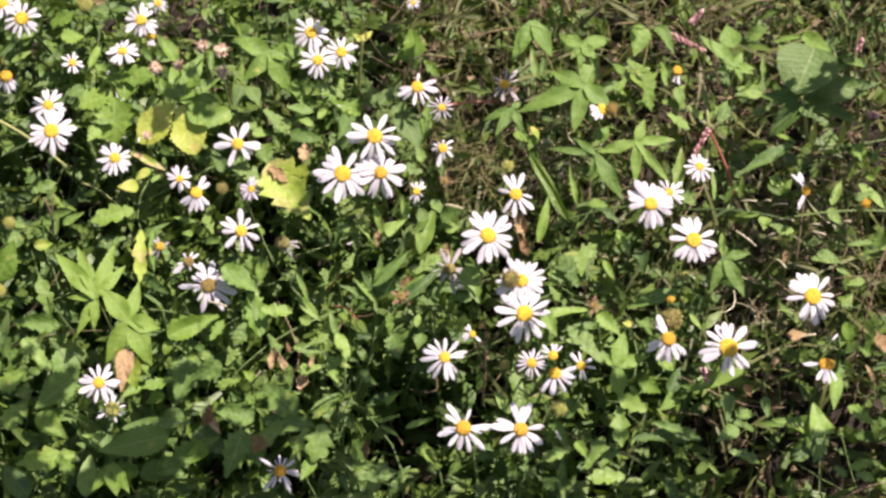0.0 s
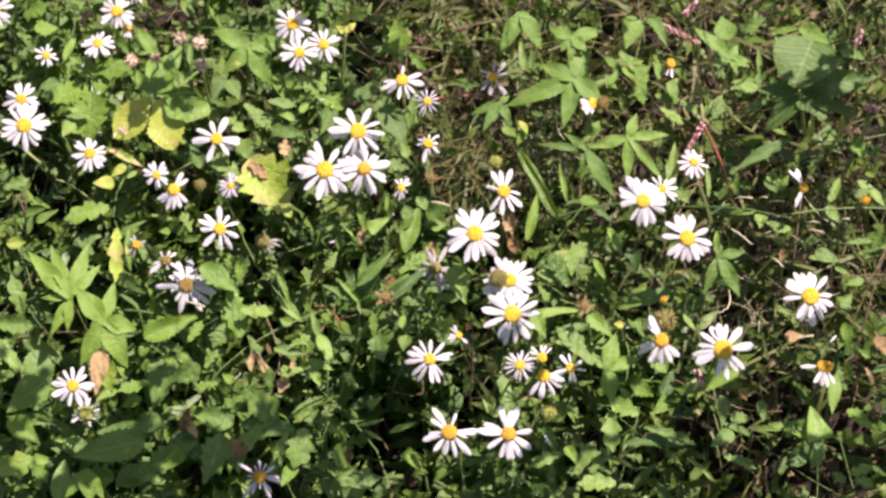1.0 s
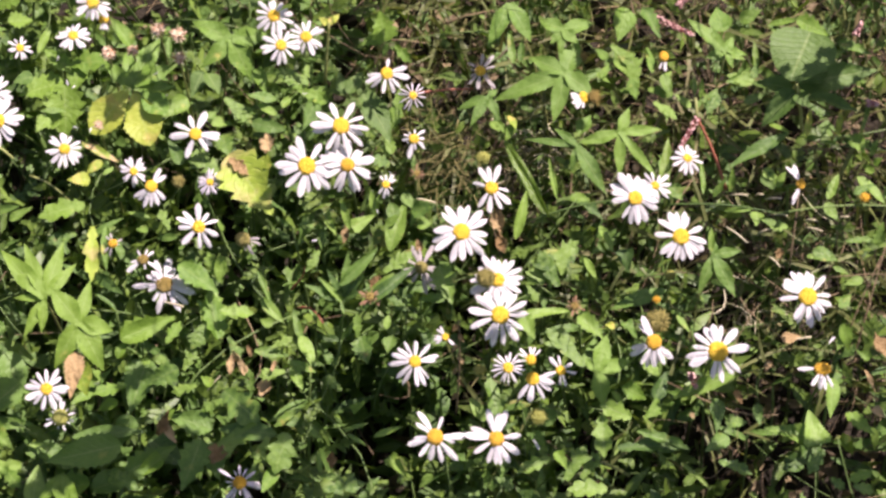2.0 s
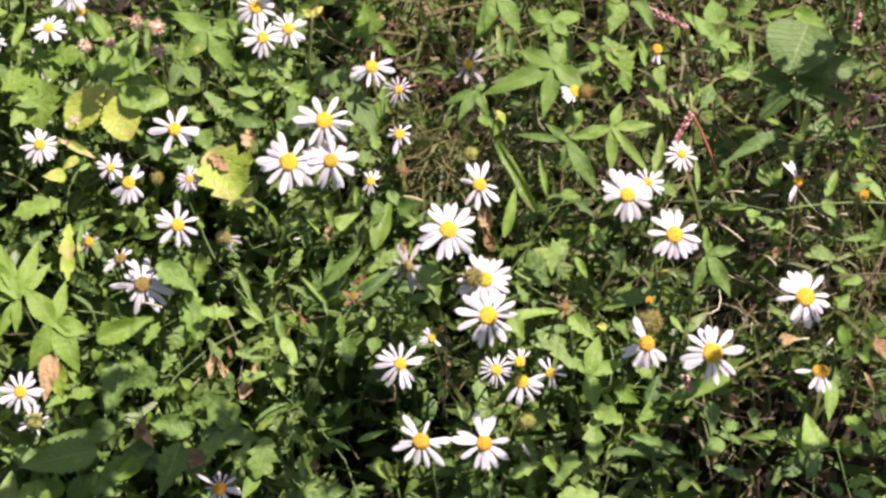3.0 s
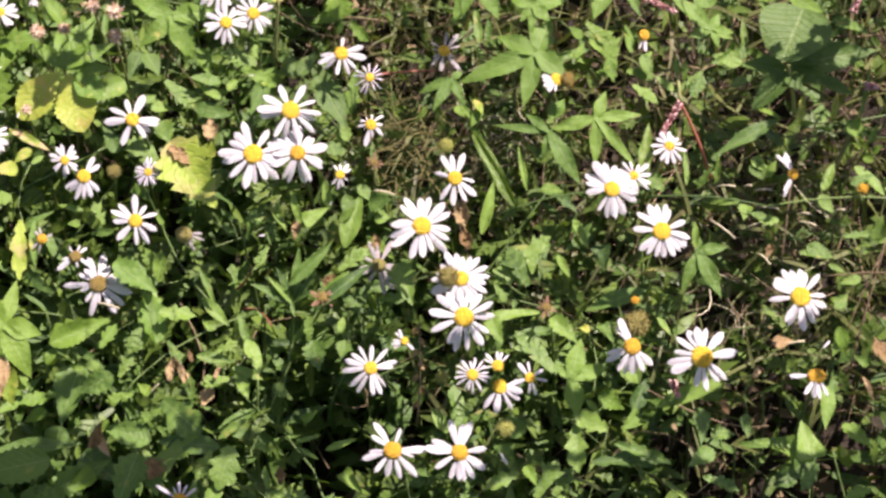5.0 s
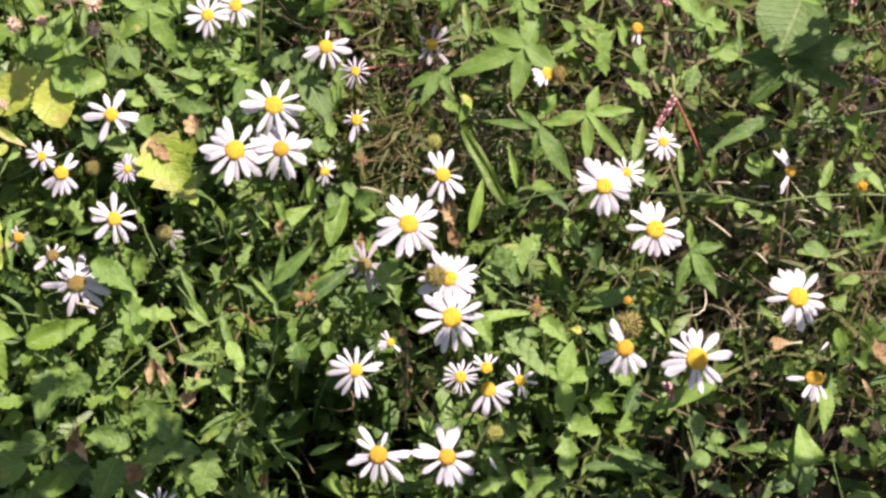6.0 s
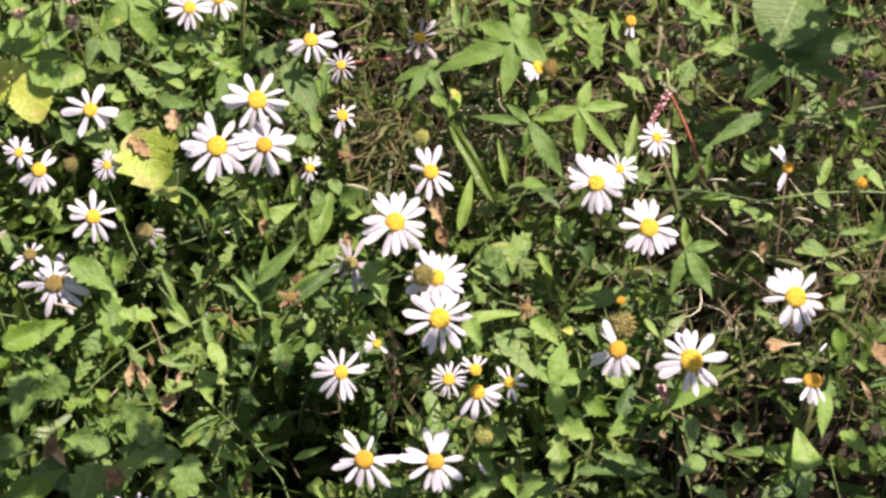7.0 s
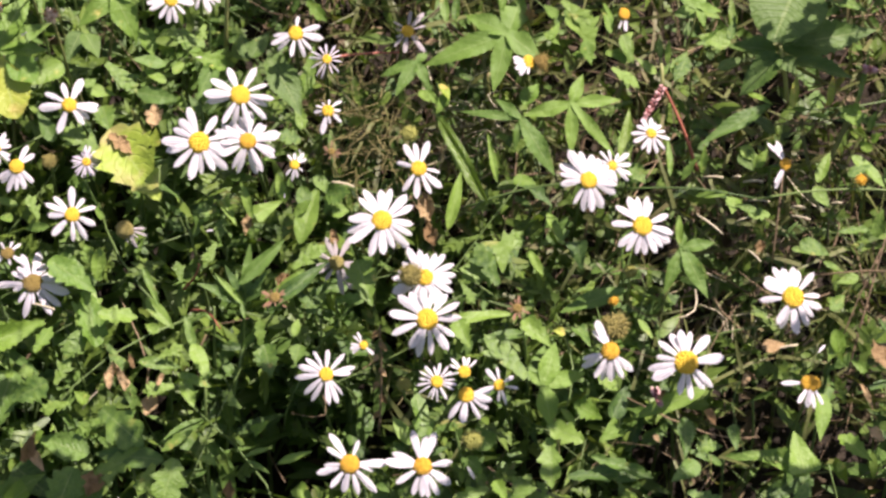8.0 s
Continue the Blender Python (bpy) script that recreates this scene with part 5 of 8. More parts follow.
long_leaf(vine_right, (0.1300, 0.1443, -0.026), (0.1397, 0.1263, -0.019), serrate, HOP, wide=0.77, face=(0.16, 0.67), fold=0.50, droop=0.15, seed=308)
hop_leaf(vine_right, 0.1158, 0.0698, -0.021, ((-167, 0.0240, 0.0039), (-91, 0.0254, 0.0035), (-51, 0.0335, 0.0029), (7, 0.0243, 0.0034), (70, 0.0156, 0.0035)), HOP_MID, 3, -1, 309)
long_leaf(vine_right, (0.0931, 0.0714, -0.029), (0.1004, 0.0842, -0.034), ovate, HOP_MID, wide=0.99, face=(-0.18, 0.22), fold=0.48, droop=0.07, seed=310)
hop_leaf(vine_right, 0.0915, 0.0629, -0.023, ((-102, 0.0153, 0.0023), (-59, 0.0318, 0.0049), (139, 0.0159, 0.0027), (171, 0.0295, 0.0024)), HOP, 2, 2, 311)
hop_leaf(vine_right, 0.0416, 0.0911, -0.024, ((-164, 0.0186, 0.0032), (-120, 0.0202, 0.0033), (-63, 0.0147, 0.0030), (48, 0.0076, 0.0025)), HOP, -11, -6, 312)
long_leaf(vine_right, (0.0533, 0.0815, -0.027), (0.0574, 0.0727, -0.020), lance, HOP_OLD, wide=1.48, face=(0.36, 0.45), fold=0.39, droop=0.10, seed=313)
long_leaf(vine_right, (0.0465, 0.0783, -0.027), (0.0538, 0.0695, -0.027), lance, HOP_PALE, wide=1.25, face=(-0.29, 0.43), fold=0.63, droop=0.15, seed=314)
hop_leaf(vine_right, 0.1676, -0.0000, -0.023, ((-113, 0.0236, 0.0035), (-65, 0.0268, 0.0044), (8, 0.0153, 0.0034), (96, 0.0103, 0.0027)), HOP, -2, -5, 315)
hop_leaf(vine_right, 0.1759, 0.1157, -0.015, ((-164, 0.0120, 0.0030), (-70, 0.0105, 0.0023), (-3, 0.0127, 0.0024), (63, 0.0103, 0.0028), (138, 0.0289, 0.0047)), HOP_MID, -4, 9, 316)
long_leaf(vine_right, (0.1749, 0.1289, -0.021), (0.1718, 0.1453, -0.025), ovate, HOP_MID, wide=1.38, face=(-0.08, 0.64), fold=0.40, droop=0.10, seed=317)
long_leaf(vine_right, (0.1853, 0.1366, -0.026), (0.1971, 0.1419, -0.020), ovate, HERB, wide=1.02, face=(0.36, 0.40), fold=0.59, droop=0.13, seed=318)
long_leaf(vine_right, (0.1924, 0.1052, -0.030), (0.1760, 0.0999, -0.023), serrate, HERB, wide=0.89, face=(-0.01, 0.08), fold=0.59, droop=0.03, seed=319)
long_leaf(vine_right, (0.1714, 0.0934, -0.024), (0.1649, 0.0809, -0.022), serrate, HERB, wide=1.09, face=(0.32, 0.31), fold=0.30, droop=0.07, seed=320)
cut_leaf(vine_right, (0.1266, 0.0993, -0.032), (0.1219, 0.1198, -0.030), HOP_PALE, 1.40, face=(0.09, 0.28), seed=321)
cut_leaf(vine_right, (0.1327, 0.0979, -0.031), (0.1473, 0.0948, -0.029), HOP_PALE, 1.49, face=(-0.05, 0.21), seed=322)
cut_leaf(vine_right, (0.1352, 0.0883, -0.024), (0.1489, 0.0789, -0.022), HERB, 1.26, face=(0.29, 0.45), seed=323)
cut_leaf(vine_right, (0.1279, 0.0957, -0.032), (0.1167, 0.0977, -0.030), HOP_PALE, 1.12, face=(0.28, 0.37), seed=324)
long_leaf(vine_right, (0.1352, 0.1068, -0.029), (0.1332, 0.1252, -0.033), lance, HOP_PALE, wide=0.99, face=(0.20, 0.64), fold=0.38, droop=0.16, seed=325)
cut_leaf(vine_right, (0.1082, 0.1123, -0.030), (0.1199, 0.1206, -0.028), HERB, 1.35, face=(0.18, 0.61), seed=326)
cut_leaf(vine_right, (0.1117, 0.1221, -0.024), (0.1250, 0.1094, -0.022), HERB, 1.30, face=(-0.04, 0.06), seed=327)
long_leaf(vine_right, (0.1054, 0.1022, -0.024), (0.1105, 0.1118, -0.026), lance, HOP_PALE, wide=1.43, face=(-0.03, 0.26), fold=0.31, droop=0.08, seed=328)
long_leaf(vine_right, (0.1392, 0.1004, -0.026), (0.1459, 0.1069, -0.025), lance, HERB, wide=1.73, face=(0.19, 0.31), fold=0.69, droop=0.17, seed=329)

vine_low = thing("hop_vine", soil_under(at(0.115, -0.052, -0.05)), "hop vine with spotted palmate leaves in part shade", "vine", "hop vines")
hop_leaf(vine_low, 0.1012, -0.0677, -0.013, ((-79, 0.0187, 0.0055), (20, 0.0218, 0.0043), (75, 0.0218, 0.0053), (134, 0.0105, 0.0029)), HOP_MID, 0, 4, 330)
long_leaf(vine_low, (0.0919, -0.0341, -0.025), (0.1053, -0.0480, -0.018), serrate, HERB, wide=0.86, face=(-0.05, 0.44), fold=0.48, droop=0.11, seed=331)
long_leaf(vine_low, (0.1157, -0.0732, -0.028), (0.1299, -0.0804, -0.032), serrate, HOP_PALE, wide=1.14, face=(-0.24, 0.28), fold=0.44, droop=0.16, seed=332)
long_leaf(vine_low, (0.1331, -0.0818, -0.022), (0.1400, -0.0660, -0.023), ovate, ASTER, wide=0.89, face=(0.35, 0.23), fold=0.49, droop=0.03, seed=333)
long_leaf(vine_low, (0.1366, -0.0855, -0.022), (0.1273, -0.0922, -0.018), triangle, HOP_PALE, wide=1.11, face=(0.37, 0.63), fold=0.48, droop=0.17, seed=334)
long_leaf(vine_low, (0.1038, -0.0903, -0.022), (0.1045, -0.1145, -0.019), lobed, HERB, wide=1.18, face=(-0.15, 0.39), fold=0.56, droop=0.06, seed=335)
long_leaf(vine_low, (0.1197, -0.0925, -0.019), (0.1024, -0.0851, -0.017), lobed, HERB, wide=1.47, face=(-0.02, 0.05), fold=0.37, droop=0.05, seed=336)
long_leaf(vine_low, (0.1173, -0.0386, -0.023), (0.1233, -0.0485, -0.016), triangle, HERB, wide=0.75, face=(0.34, 0.45), fold=0.37, droop=0.04, seed=337)
long_leaf(vine_low, (0.1116, -0.0406, -0.023), (0.1060, -0.0404, -0.020), ovate, HOP_OLD, wide=1.29, face=(0.20, 0.29), fold=0.56, droop=0.06, seed=338)
long_leaf(vine_low, (0.1411, -0.0195, -0.027), (0.1090, -0.0281, -0.029), lance, ASTER, wide=1.05, face=(0.14, 0.63), fold=0.37, droop=0.13, seed=339)
long_leaf(vine_low, (0.1178, 0.0028, -0.022), (0.1195, -0.0104, -0.024), triangle, ASTER, wide=1.02, face=(-0.26, 0.42), fold=0.54, droop=0.18, seed=340)
long_leaf(vine_low, (0.0951, -0.0020, -0.022), (0.1016, -0.0139, -0.021), lance, HOP_PALE, wide=1.23, face=(-0.00, 0.39), fold=0.66, droop=0.07, seed=341)

climber = thing("heart_leaved_vine", soil_under(at(0.218, 0.109, -0.05)), "climbing vine with broad smooth heart-shaped leaves", "vine")
long_leaf(climber, (0.2243, 0.1282, -0.019), (0.2115, 0.0991, -0.010), rounded, BINDWEED, wide=1.28, face=(-0.17, 0.07), fold=0.26, droop=0.12, seed=343)
long_leaf(climber, (0.2142, 0.0965, -0.024), (0.1907, 0.1016, -0.026), ovate, BINDWEED, wide=0.81, face=(-0.17, 0.44), fold=0.47, droop=0.14, seed=344)
long_leaf(climber, (0.2158, 0.0942, -0.022), (0.1957, 0.0750, -0.026), ovate, BINDWEED, wide=0.90, face=(0.04, 0.59), fold=0.58, droop=0.08, seed=345)
long_leaf(climber, (0.2156, 0.0925, -0.021), (0.2228, 0.0845, -0.017), ovate, BINDWEED, wide=1.58, face=(0.35, 0.20), fold=0.48, droop=0.17, seed=346)
long_leaf(climber, (0.2170, 0.0994, -0.025), (0.2644, 0.1094, -0.029), ovate, BINDWEED, wide=0.67, face=(-0.16, 0.15), fold=0.26, droop=0.05, seed=347)
long_leaf(climber, (0.2217, 0.0996, -0.024), (0.2360, 0.1140, -0.027), ovate, BINDWEED, wide=1.18, face=(0.23, 0.53), fold=0.53, droop=0.16, seed=348)
long_leaf(climber, (0.2225, 0.0907, -0.022), (0.2504, 0.0810, -0.015), ovate, BINDWEED, wide=0.54, face=(0.37, 0.46), fold=0.59, droop=0.04, seed=349)
long_leaf(climber, (0.2179, 0.1385, -0.030), (0.2383, 0.1307, -0.034), serrate, HOP_PALE, wide=0.91, face=(-0.16, 0.29), fold=0.39, droop=0.14, seed=350, label="folded bright yellow-green leaf")
long_leaf(climber, (0.2163, 0.1361, -0.022), (0.2007, 0.1347, -0.026), lance, HOP_PALE, wide=1.02, face=(-0.02, 0.40), fold=0.45, droop=0.04, seed=351)
long_leaf(climber, (0.2104, 0.1248, -0.024), (0.2032, 0.1324, -0.024), serrate, HERB, wide=0.95, face=(0.18, 0.37), fold=0.59, droop=0.19, seed=352)
long_leaf(climber, (0.2411, 0.1257, -0.030), (0.2597, 0.1170, -0.024), serrate, HERB, wide=0.58, face=(0.20, 0.24), fold=0.26, droop=0.11, seed=353)
long_leaf(climber, (0.2000, 0.0770, -0.027), (0.2115, 0.0703, -0.021), lance, HOP_PALE, wide=0.88, face=(0.34, 0.30), fold=0.42, droop=0.11, seed=354)
stalk("stem", climber, at(0.2220, 0.0796, -0.050), at(0.2149, 0.0963, -0.014), Vector((0, 0, 0.004)), 0.0012, OLIVE_STEM)
stalk("stem", climber, at(0.2195, 0.1063, -0.050), at(0.2266, 0.1032, -0.014), Vector((0, 0, 0.004)), 0.0009, OLIVE_STEM)

knotweed = thing("knotweed", soil_under(at(0.165, 0.054, -0.05)), "knotweed with red stems and pink seed spikes", "plant")
long_leaf(knotweed, (0.2112, 0.0700, -0.024), (0.1767, 0.0511, -0.025), lance, ASTER, wide=0.78, face=(-0.06, 0.60), fold=0.51, droop=0.03, seed=357)
long_leaf(knotweed, (0.1625, 0.0354, -0.026), (0.1621, 0.0555, -0.028), lance, HERB, wide=0.61, face=(0.17, 0.10), fold=0.41, droop=0.04, seed=358)
long_leaf(knotweed, (0.1776, 0.0365, -0.025), (0.1785, 0.0481, -0.016), lance, HERB, wide=0.96, face=(0.08, 0.30), fold=0.67, droop=0.04, seed=359)
long_leaf(knotweed, (0.1680, 0.0337, -0.027), (0.1755, 0.0440, -0.020), lance, HERB, wide=1.09, face=(-0.30, 0.55), fold=0.44, droop=0.02, seed=360)
long_leaf(knotweed, (0.1399, 0.0356, -0.028), (0.1436, 0.0694, -0.027), lance, GRASS, wide=0.77, face=(-0.03, 0.39), fold=0.32, droop=0.06, seed=361)
long_leaf(knotweed, (0.1432, 0.0394, -0.019), (0.1502, 0.0305, -0.018), serrate, HERB, wide=1.36, face=(0.03, 0.11), fold=0.33, droop=0.19, seed=362)
long_leaf(knotweed, (0.1587, 0.0930, -0.023), (0.1578, 0.1026, -0.021), lance, HERB, wide=1.20, face=(-0.26, 0.31), fold=0.61, droop=0.10, seed=363)
long_leaf(knotweed, (0.1618, 0.0902, -0.024), (0.1622, 0.1001, -0.016), lance, HERB, wide=0.91, face=(0.15, 0.46), fold=0.31, droop=0.02, seed=364)
stalk("stem", knotweed, at(0.1775, 0.0443, -0.050), at(0.1596, 0.0800, -0.025), Vector((0.001, 0, 0.001)), 0.001, RED_STEM)
stalk("stem", knotweed, at(0.1596, 0.0795, -0.025), at(0.1584, 0.0969, -0.030), Vector((0, 0, 0.004)), 0.0011, OLIVE_STEM)
seed_spike(knotweed, (0.1595, 0.0776, -0.018), (0.1487, 0.0588, -0.014))
seed_spike(knotweed, (0.1370, 0.1400, -0.030), (0.1582, 0.1283, -0.026))
seed_spike(knotweed, (0.1509, 0.1465, -0.030), (0.1576, 0.1535, -0.026))
seed_spike(knotweed, (0.1530, -0.0674, -0.022), (0.1555, -0.0759, -0.018))
seed_spike(knotweed, (0.2559, 0.0871, -0.022), (0.2608, 0.0854, -0.018))
seed_spike(knotweed, (0.2504, 0.1272, -0.022), (0.2531, 0.1330, -0.018))

midleaf = thing("aster_plant", soil_under(at(-0.003, -0.017, -0.05)), "aster with long dark green leaves among stems", "plant")
long_leaf(midleaf, (-0.0289, -0.0304, -0.022), (-0.0002, -0.0066, -0.021), lance, ASTER, wide=0.75, face=(0.31, 0.59), fold=0.67, droop=0.09, seed=365)
long_leaf(midleaf, (-0.0415, -0.0184, -0.019), (-0.0199, 0.0016, -0.013), lance, ASTER, wide=0.85, face=(0.32, 0.15), fold=0.61, droop=0.10, seed=366)
long_leaf(midleaf, (0.0137, -0.0069, -0.019), (0.0210, -0.0298, -0.010), serrate, HERB, wide=1.03, face=(-0.15, 0.32), fold=0.32, droop=0.10, seed=367)
long_leaf(midleaf, (-0.0299, -0.0455, -0.028), (-0.0257, -0.0618, -0.023), serrate, HERB, wide=1.29, face=(-0.21, 0.16), fold=0.39, droop=0.03, seed=368)
long_leaf(midleaf, (-0.0314, -0.0466, -0.026), (-0.0312, -0.0346, -0.019), lobed, HERB, wide=1.00, face=(0.32, 0.18), fold=0.23, droop=0.17, seed=369)
long_leaf(midleaf, (-0.0125, -0.0472, -0.019), (-0.0148, -0.0563, -0.016), serrate, HERB, wide=1.54, face=(-0.20, 0.20), fold=0.57, droop=0.19, seed=370)
long_leaf(midleaf, (-0.0159, -0.0409, -0.031), (-0.0142, -0.0319, -0.033), lance, HERB, wide=1.75, face=(0.00, 0.22), fold=0.60, droop=0.09, seed=371)
long_leaf(midleaf, (-0.0872, -0.0095, -0.022), (-0.0790, -0.0286, -0.025), lance, HERB, wide=0.66, face=(0.06, 0.68), fold=0.58, droop=0.04, seed=372)
long_leaf(midleaf, (-0.0861, -0.0233, -0.030), (-0.0726, -0.0376, -0.026), lance, HERB, wide=1.25, face=(-0.04, 0.29), fold=0.49, droop=0.12, seed=373)
long_leaf(midleaf, (-0.0784, -0.0412, -0.019), (-0.0858, -0.0366, -0.021), serrate, HERB, wide=1.16, face=(0.10, 0.22), fold=0.43, droop=0.15, seed=374)
long_leaf(midleaf, (-0.0628, -0.0473, -0.029), (-0.0674, -0.0314, -0.028), lance, HERB, wide=1.05, face=(0.19, 0.06), fold=0.61, droop=0.10, seed=375)
long_leaf(midleaf, (-0.0399, -0.0267, -0.025), (-0.0531, -0.0127, -0.021), lance, HERB, wide=0.65, face=(0.26, 0.09), fold=0.50, droop=0.03, seed=376)
long_leaf(midleaf, (-0.0387, -0.0338, -0.026), (-0.0444, -0.0085, -0.027), lance, HERB, wide=0.41, face=(-0.29, 0.24), fold=0.48, droop=0.14, seed=377)
cut_leaf(midleaf, (-0.0688, -0.0167, -0.023), (-0.0712, -0.0066, -0.021), HERB, 1.39, face=(-0.04, 0.39), seed=378)
long_leaf(midleaf, (-0.0628, -0.0466, -0.020), (-0.0544, -0.0631, -0.011), lance, HERB, wide=1.50, face=(0.39, 0.25), fold=0.37, droop=0.19, seed=379)
long_leaf(midleaf, (-0.0892, -0.0533, -0.030), (-0.0693, -0.0550, -0.029), lance, HERB, wide=1.16, face=(0.22, 0.39), fold=0.46, droop=0.19, seed=380)
long_leaf(midleaf, (-0.0703, -0.0595, -0.027), (-0.0545, -0.0658, -0.025), lance, HERB, wide=1.11, face=(0.28, 0.14), fold=0.44, droop=0.11, seed=381)
long_leaf(midleaf, (-0.0348, 0.0157, -0.024), (-0.0216, 0.0239, -0.026), triangle, HERB, wide=0.74, face=(0.02, 0.09), fold=0.25, droop=0.08, seed=382)
long_leaf(midleaf, (-0.0211, 0.0237, -0.029), (-0.0245, 0.0351, -0.021), lance, HERB, wide=1.38, face=(-0.12, 0.23), fold=0.61, droop=0.15, seed=383)
long_leaf(midleaf, (-0.0508, 0.0243, -0.028), (-0.0434, 0.0107, -0.021), triangle, HERB, wide=0.53, face=(0.14, 0.30), fold=0.46, droop=0.06, seed=384)
long_leaf(midleaf, (-0.0514, 0.0178, -0.028), (-0.0649, 0.0174, -0.021), serrate, HERB, wide=0.85, face=(0.01, 0.63), fold=0.29, droop=0.04, seed=385)
cut_leaf(midleaf, (-0.0504, 0.0193, -0.033), (-0.0520, 0.0052, -0.031), HERB, 1.10, face=(0.22, 0.41), seed=386)
cut_leaf(midleaf, (-0.0769, 0.0159, -0.033), (-0.0694, 0.0099, -0.031), HERB, 1.45, face=(0.28, 0.37), seed=387)
long_leaf(midleaf, (-0.0137, 0.0034, -0.031), (-0.0059, 0.0320, -0.027), lance, HERB, wide=1.34, face=(-0.22, 0.52), fold=0.54, droop=0.13, seed=388)
long_leaf(midleaf, (-0.0016, 0.0266, -0.028), (0.0106, 0.0266, -0.020), serrate, HERB, wide=1.33, face=(-0.22, 0.09), fold=0.48, droop=0.04, seed=389)
long_leaf(midleaf, (0.0014, 0.0189, -0.030), (0.0099, 0.0192, -0.029), ovate, HERB, wide=1.79, face=(0.15, 0.63), fold=0.49, droop=0.03, seed=390)
long_leaf(midleaf, (-0.0360, 0.0143, -0.023), (-0.0413, 0.0310, -0.016), lance, HERB, wide=0.87, face=(-0.22, 0.54), fold=0.40, droop=0.07, seed=391)
long_leaf(midleaf, (-0.0168, 0.0172, -0.031), (-0.0082, 0.0240, -0.025), lance, HERB, wide=1.61, face=(0.06, 0.64), fold=0.49, droop=0.05, seed=392)
long_leaf(midleaf, (0.0473, -0.0978, -0.028), (0.0420, -0.0649, -0.030), lobed, HERB, wide=0.76, face=(0.36, 0.18), fold=0.25, droop=0.08, seed=393)
long_leaf(midleaf, (0.0395, -0.0931, -0.030), (0.0311, -0.0796, -0.029), lance, HERB, wide=1.74, face=(0.14, 0.47), fold=0.37, droop=0.04, seed=394)
cut_leaf(midleaf, (0.0888, 0.0054, -0.028), (0.0626, -0.0160, -0.026), HERB, 1.33, face=(0.18, 0.34), seed=395)
cut_leaf(midleaf, (0.0805, -0.0179, -0.023), (0.0692, 0.0027, -0.021), HERB, 1.30, face=(-0.20, 0.22), seed=396)
cut_leaf(midleaf, (0.0936, -0.0616, -0.028), (0.0745, -0.0394, -0.026), HERB, 1.36, face=(0.33, 0.41), seed=397)
cut_leaf(midleaf, (0.0924, 0.0037, -0.029), (0.0802, -0.0060, -0.027), HERB, 1.22, face=(0.25, 0.59), seed=398)
long_leaf(midleaf, (0.0583, -0.0338, -0.030), (0.0880, -0.0283, -0.031), lance, HERB, wide=0.77, face=(-0.05, 0.63), fold=0.41, droop=0.13, seed=399)
long_leaf(midleaf, (0.0603, -0.0337, -0.023), (0.0669, -0.0493, -0.015), serrate, HERB, wide=0.91, face=(-0.22, 0.55), fold=0.35, droop=0.04, seed=400)
long_leaf(midleaf, (0.0566, 0.0087, -0.023), (0.0632, 0.0357, -0.017), lance, HERB, wide=0.81, face=(0.11, 0.08), fold=0.69, droop=0.09, seed=401)
long_leaf(midleaf, (0.0803, 0.0314, -0.023), (0.0755, 0.0548, -0.018), lance, HERB, wide=0.52, face=(-0.12, 0.32), fold=0.43, droop=0.04, seed=402)
long_leaf(midleaf, (0.0879, 0.0351, -0.030), (0.0986, 0.0321, -0.025), serrate, HERB, wide=1.08, face=(-0.01, 0.62), fold=0.24, droop=0.07, seed=403)
long_leaf(midleaf, (0.1041, 0.0180, -0.029), (0.1113, 0.0013, -0.021), lance, HERB, wide=1.06, face=(0.25, 0.63), fold=0.50, droop=0.04, seed=404)
cut_leaf(midleaf, (0.0772, -0.0056, -0.029), (0.0924, 0.0095, -0.027), HERB, 1.33, face=(-0.14, 0.07), seed=405)
long_leaf(midleaf, (0.1096, -0.0762, -0.028), (0.1172, -0.0841, -0.031), lance, HERB, wide=1.43, face=(0.06, 0.66), fold=0.68, droop=0.10, seed=406)

tuft = thing("grass_tuft", soil_under(at(0.172, 0.034, -0.05)), "tuft of broad green grass blades", "grass")
long_leaf(tuft, (0.0738, 0.0244, -0.030), (0.0486, 0.0716, -0.024), lance, GRASS, wide=0.53, face=(-0.22, 0.40), fold=0.33, droop=0.20, seed=407)
long_leaf(tuft, (0.0760, 0.0207, -0.024), (0.0513, 0.0661, -0.023), lance, GRASS, wide=0.23, face=(-0.11, 0.41), fold=0.69, droop=0.10, seed=408)
long_leaf(tuft, (0.1932, 0.1038, -0.028), (0.1947, 0.1262, -0.026), lance, GRASS, wide=0.69, face=(0.34, 0.30), fold=0.55, droop=0.19, seed=409)
long_leaf(tuft, (0.2525, 0.0702, -0.027), (0.2597, 0.0979, -0.021), lance, GRASS, wide=0.36, face=(0.07, 0.14), fold=0.32, droop=0.19, seed=410)
long_leaf(tuft, (0.1471, -0.1168, -0.025), (0.1637, -0.1310, -0.024), lance, GRASS, wide=0.57, face=(0.34, 0.42), fold=0.50, droop=0.07, seed=411)
long_leaf(tuft, (0.2206, 0.0670, -0.022), (0.2240, 0.0844, -0.023), lance, HOP_OLD, wide=0.91, face=(0.03, 0.54), fold=0.54, droop=0.04, seed=412)
long_leaf(tuft, (0.2392, 0.0706, -0.029), (0.2414, 0.0845, -0.024), lance, HOP_OLD, wide=1.03, face=(0.21, 0.12), fold=0.70, droop=0.04, seed=413)

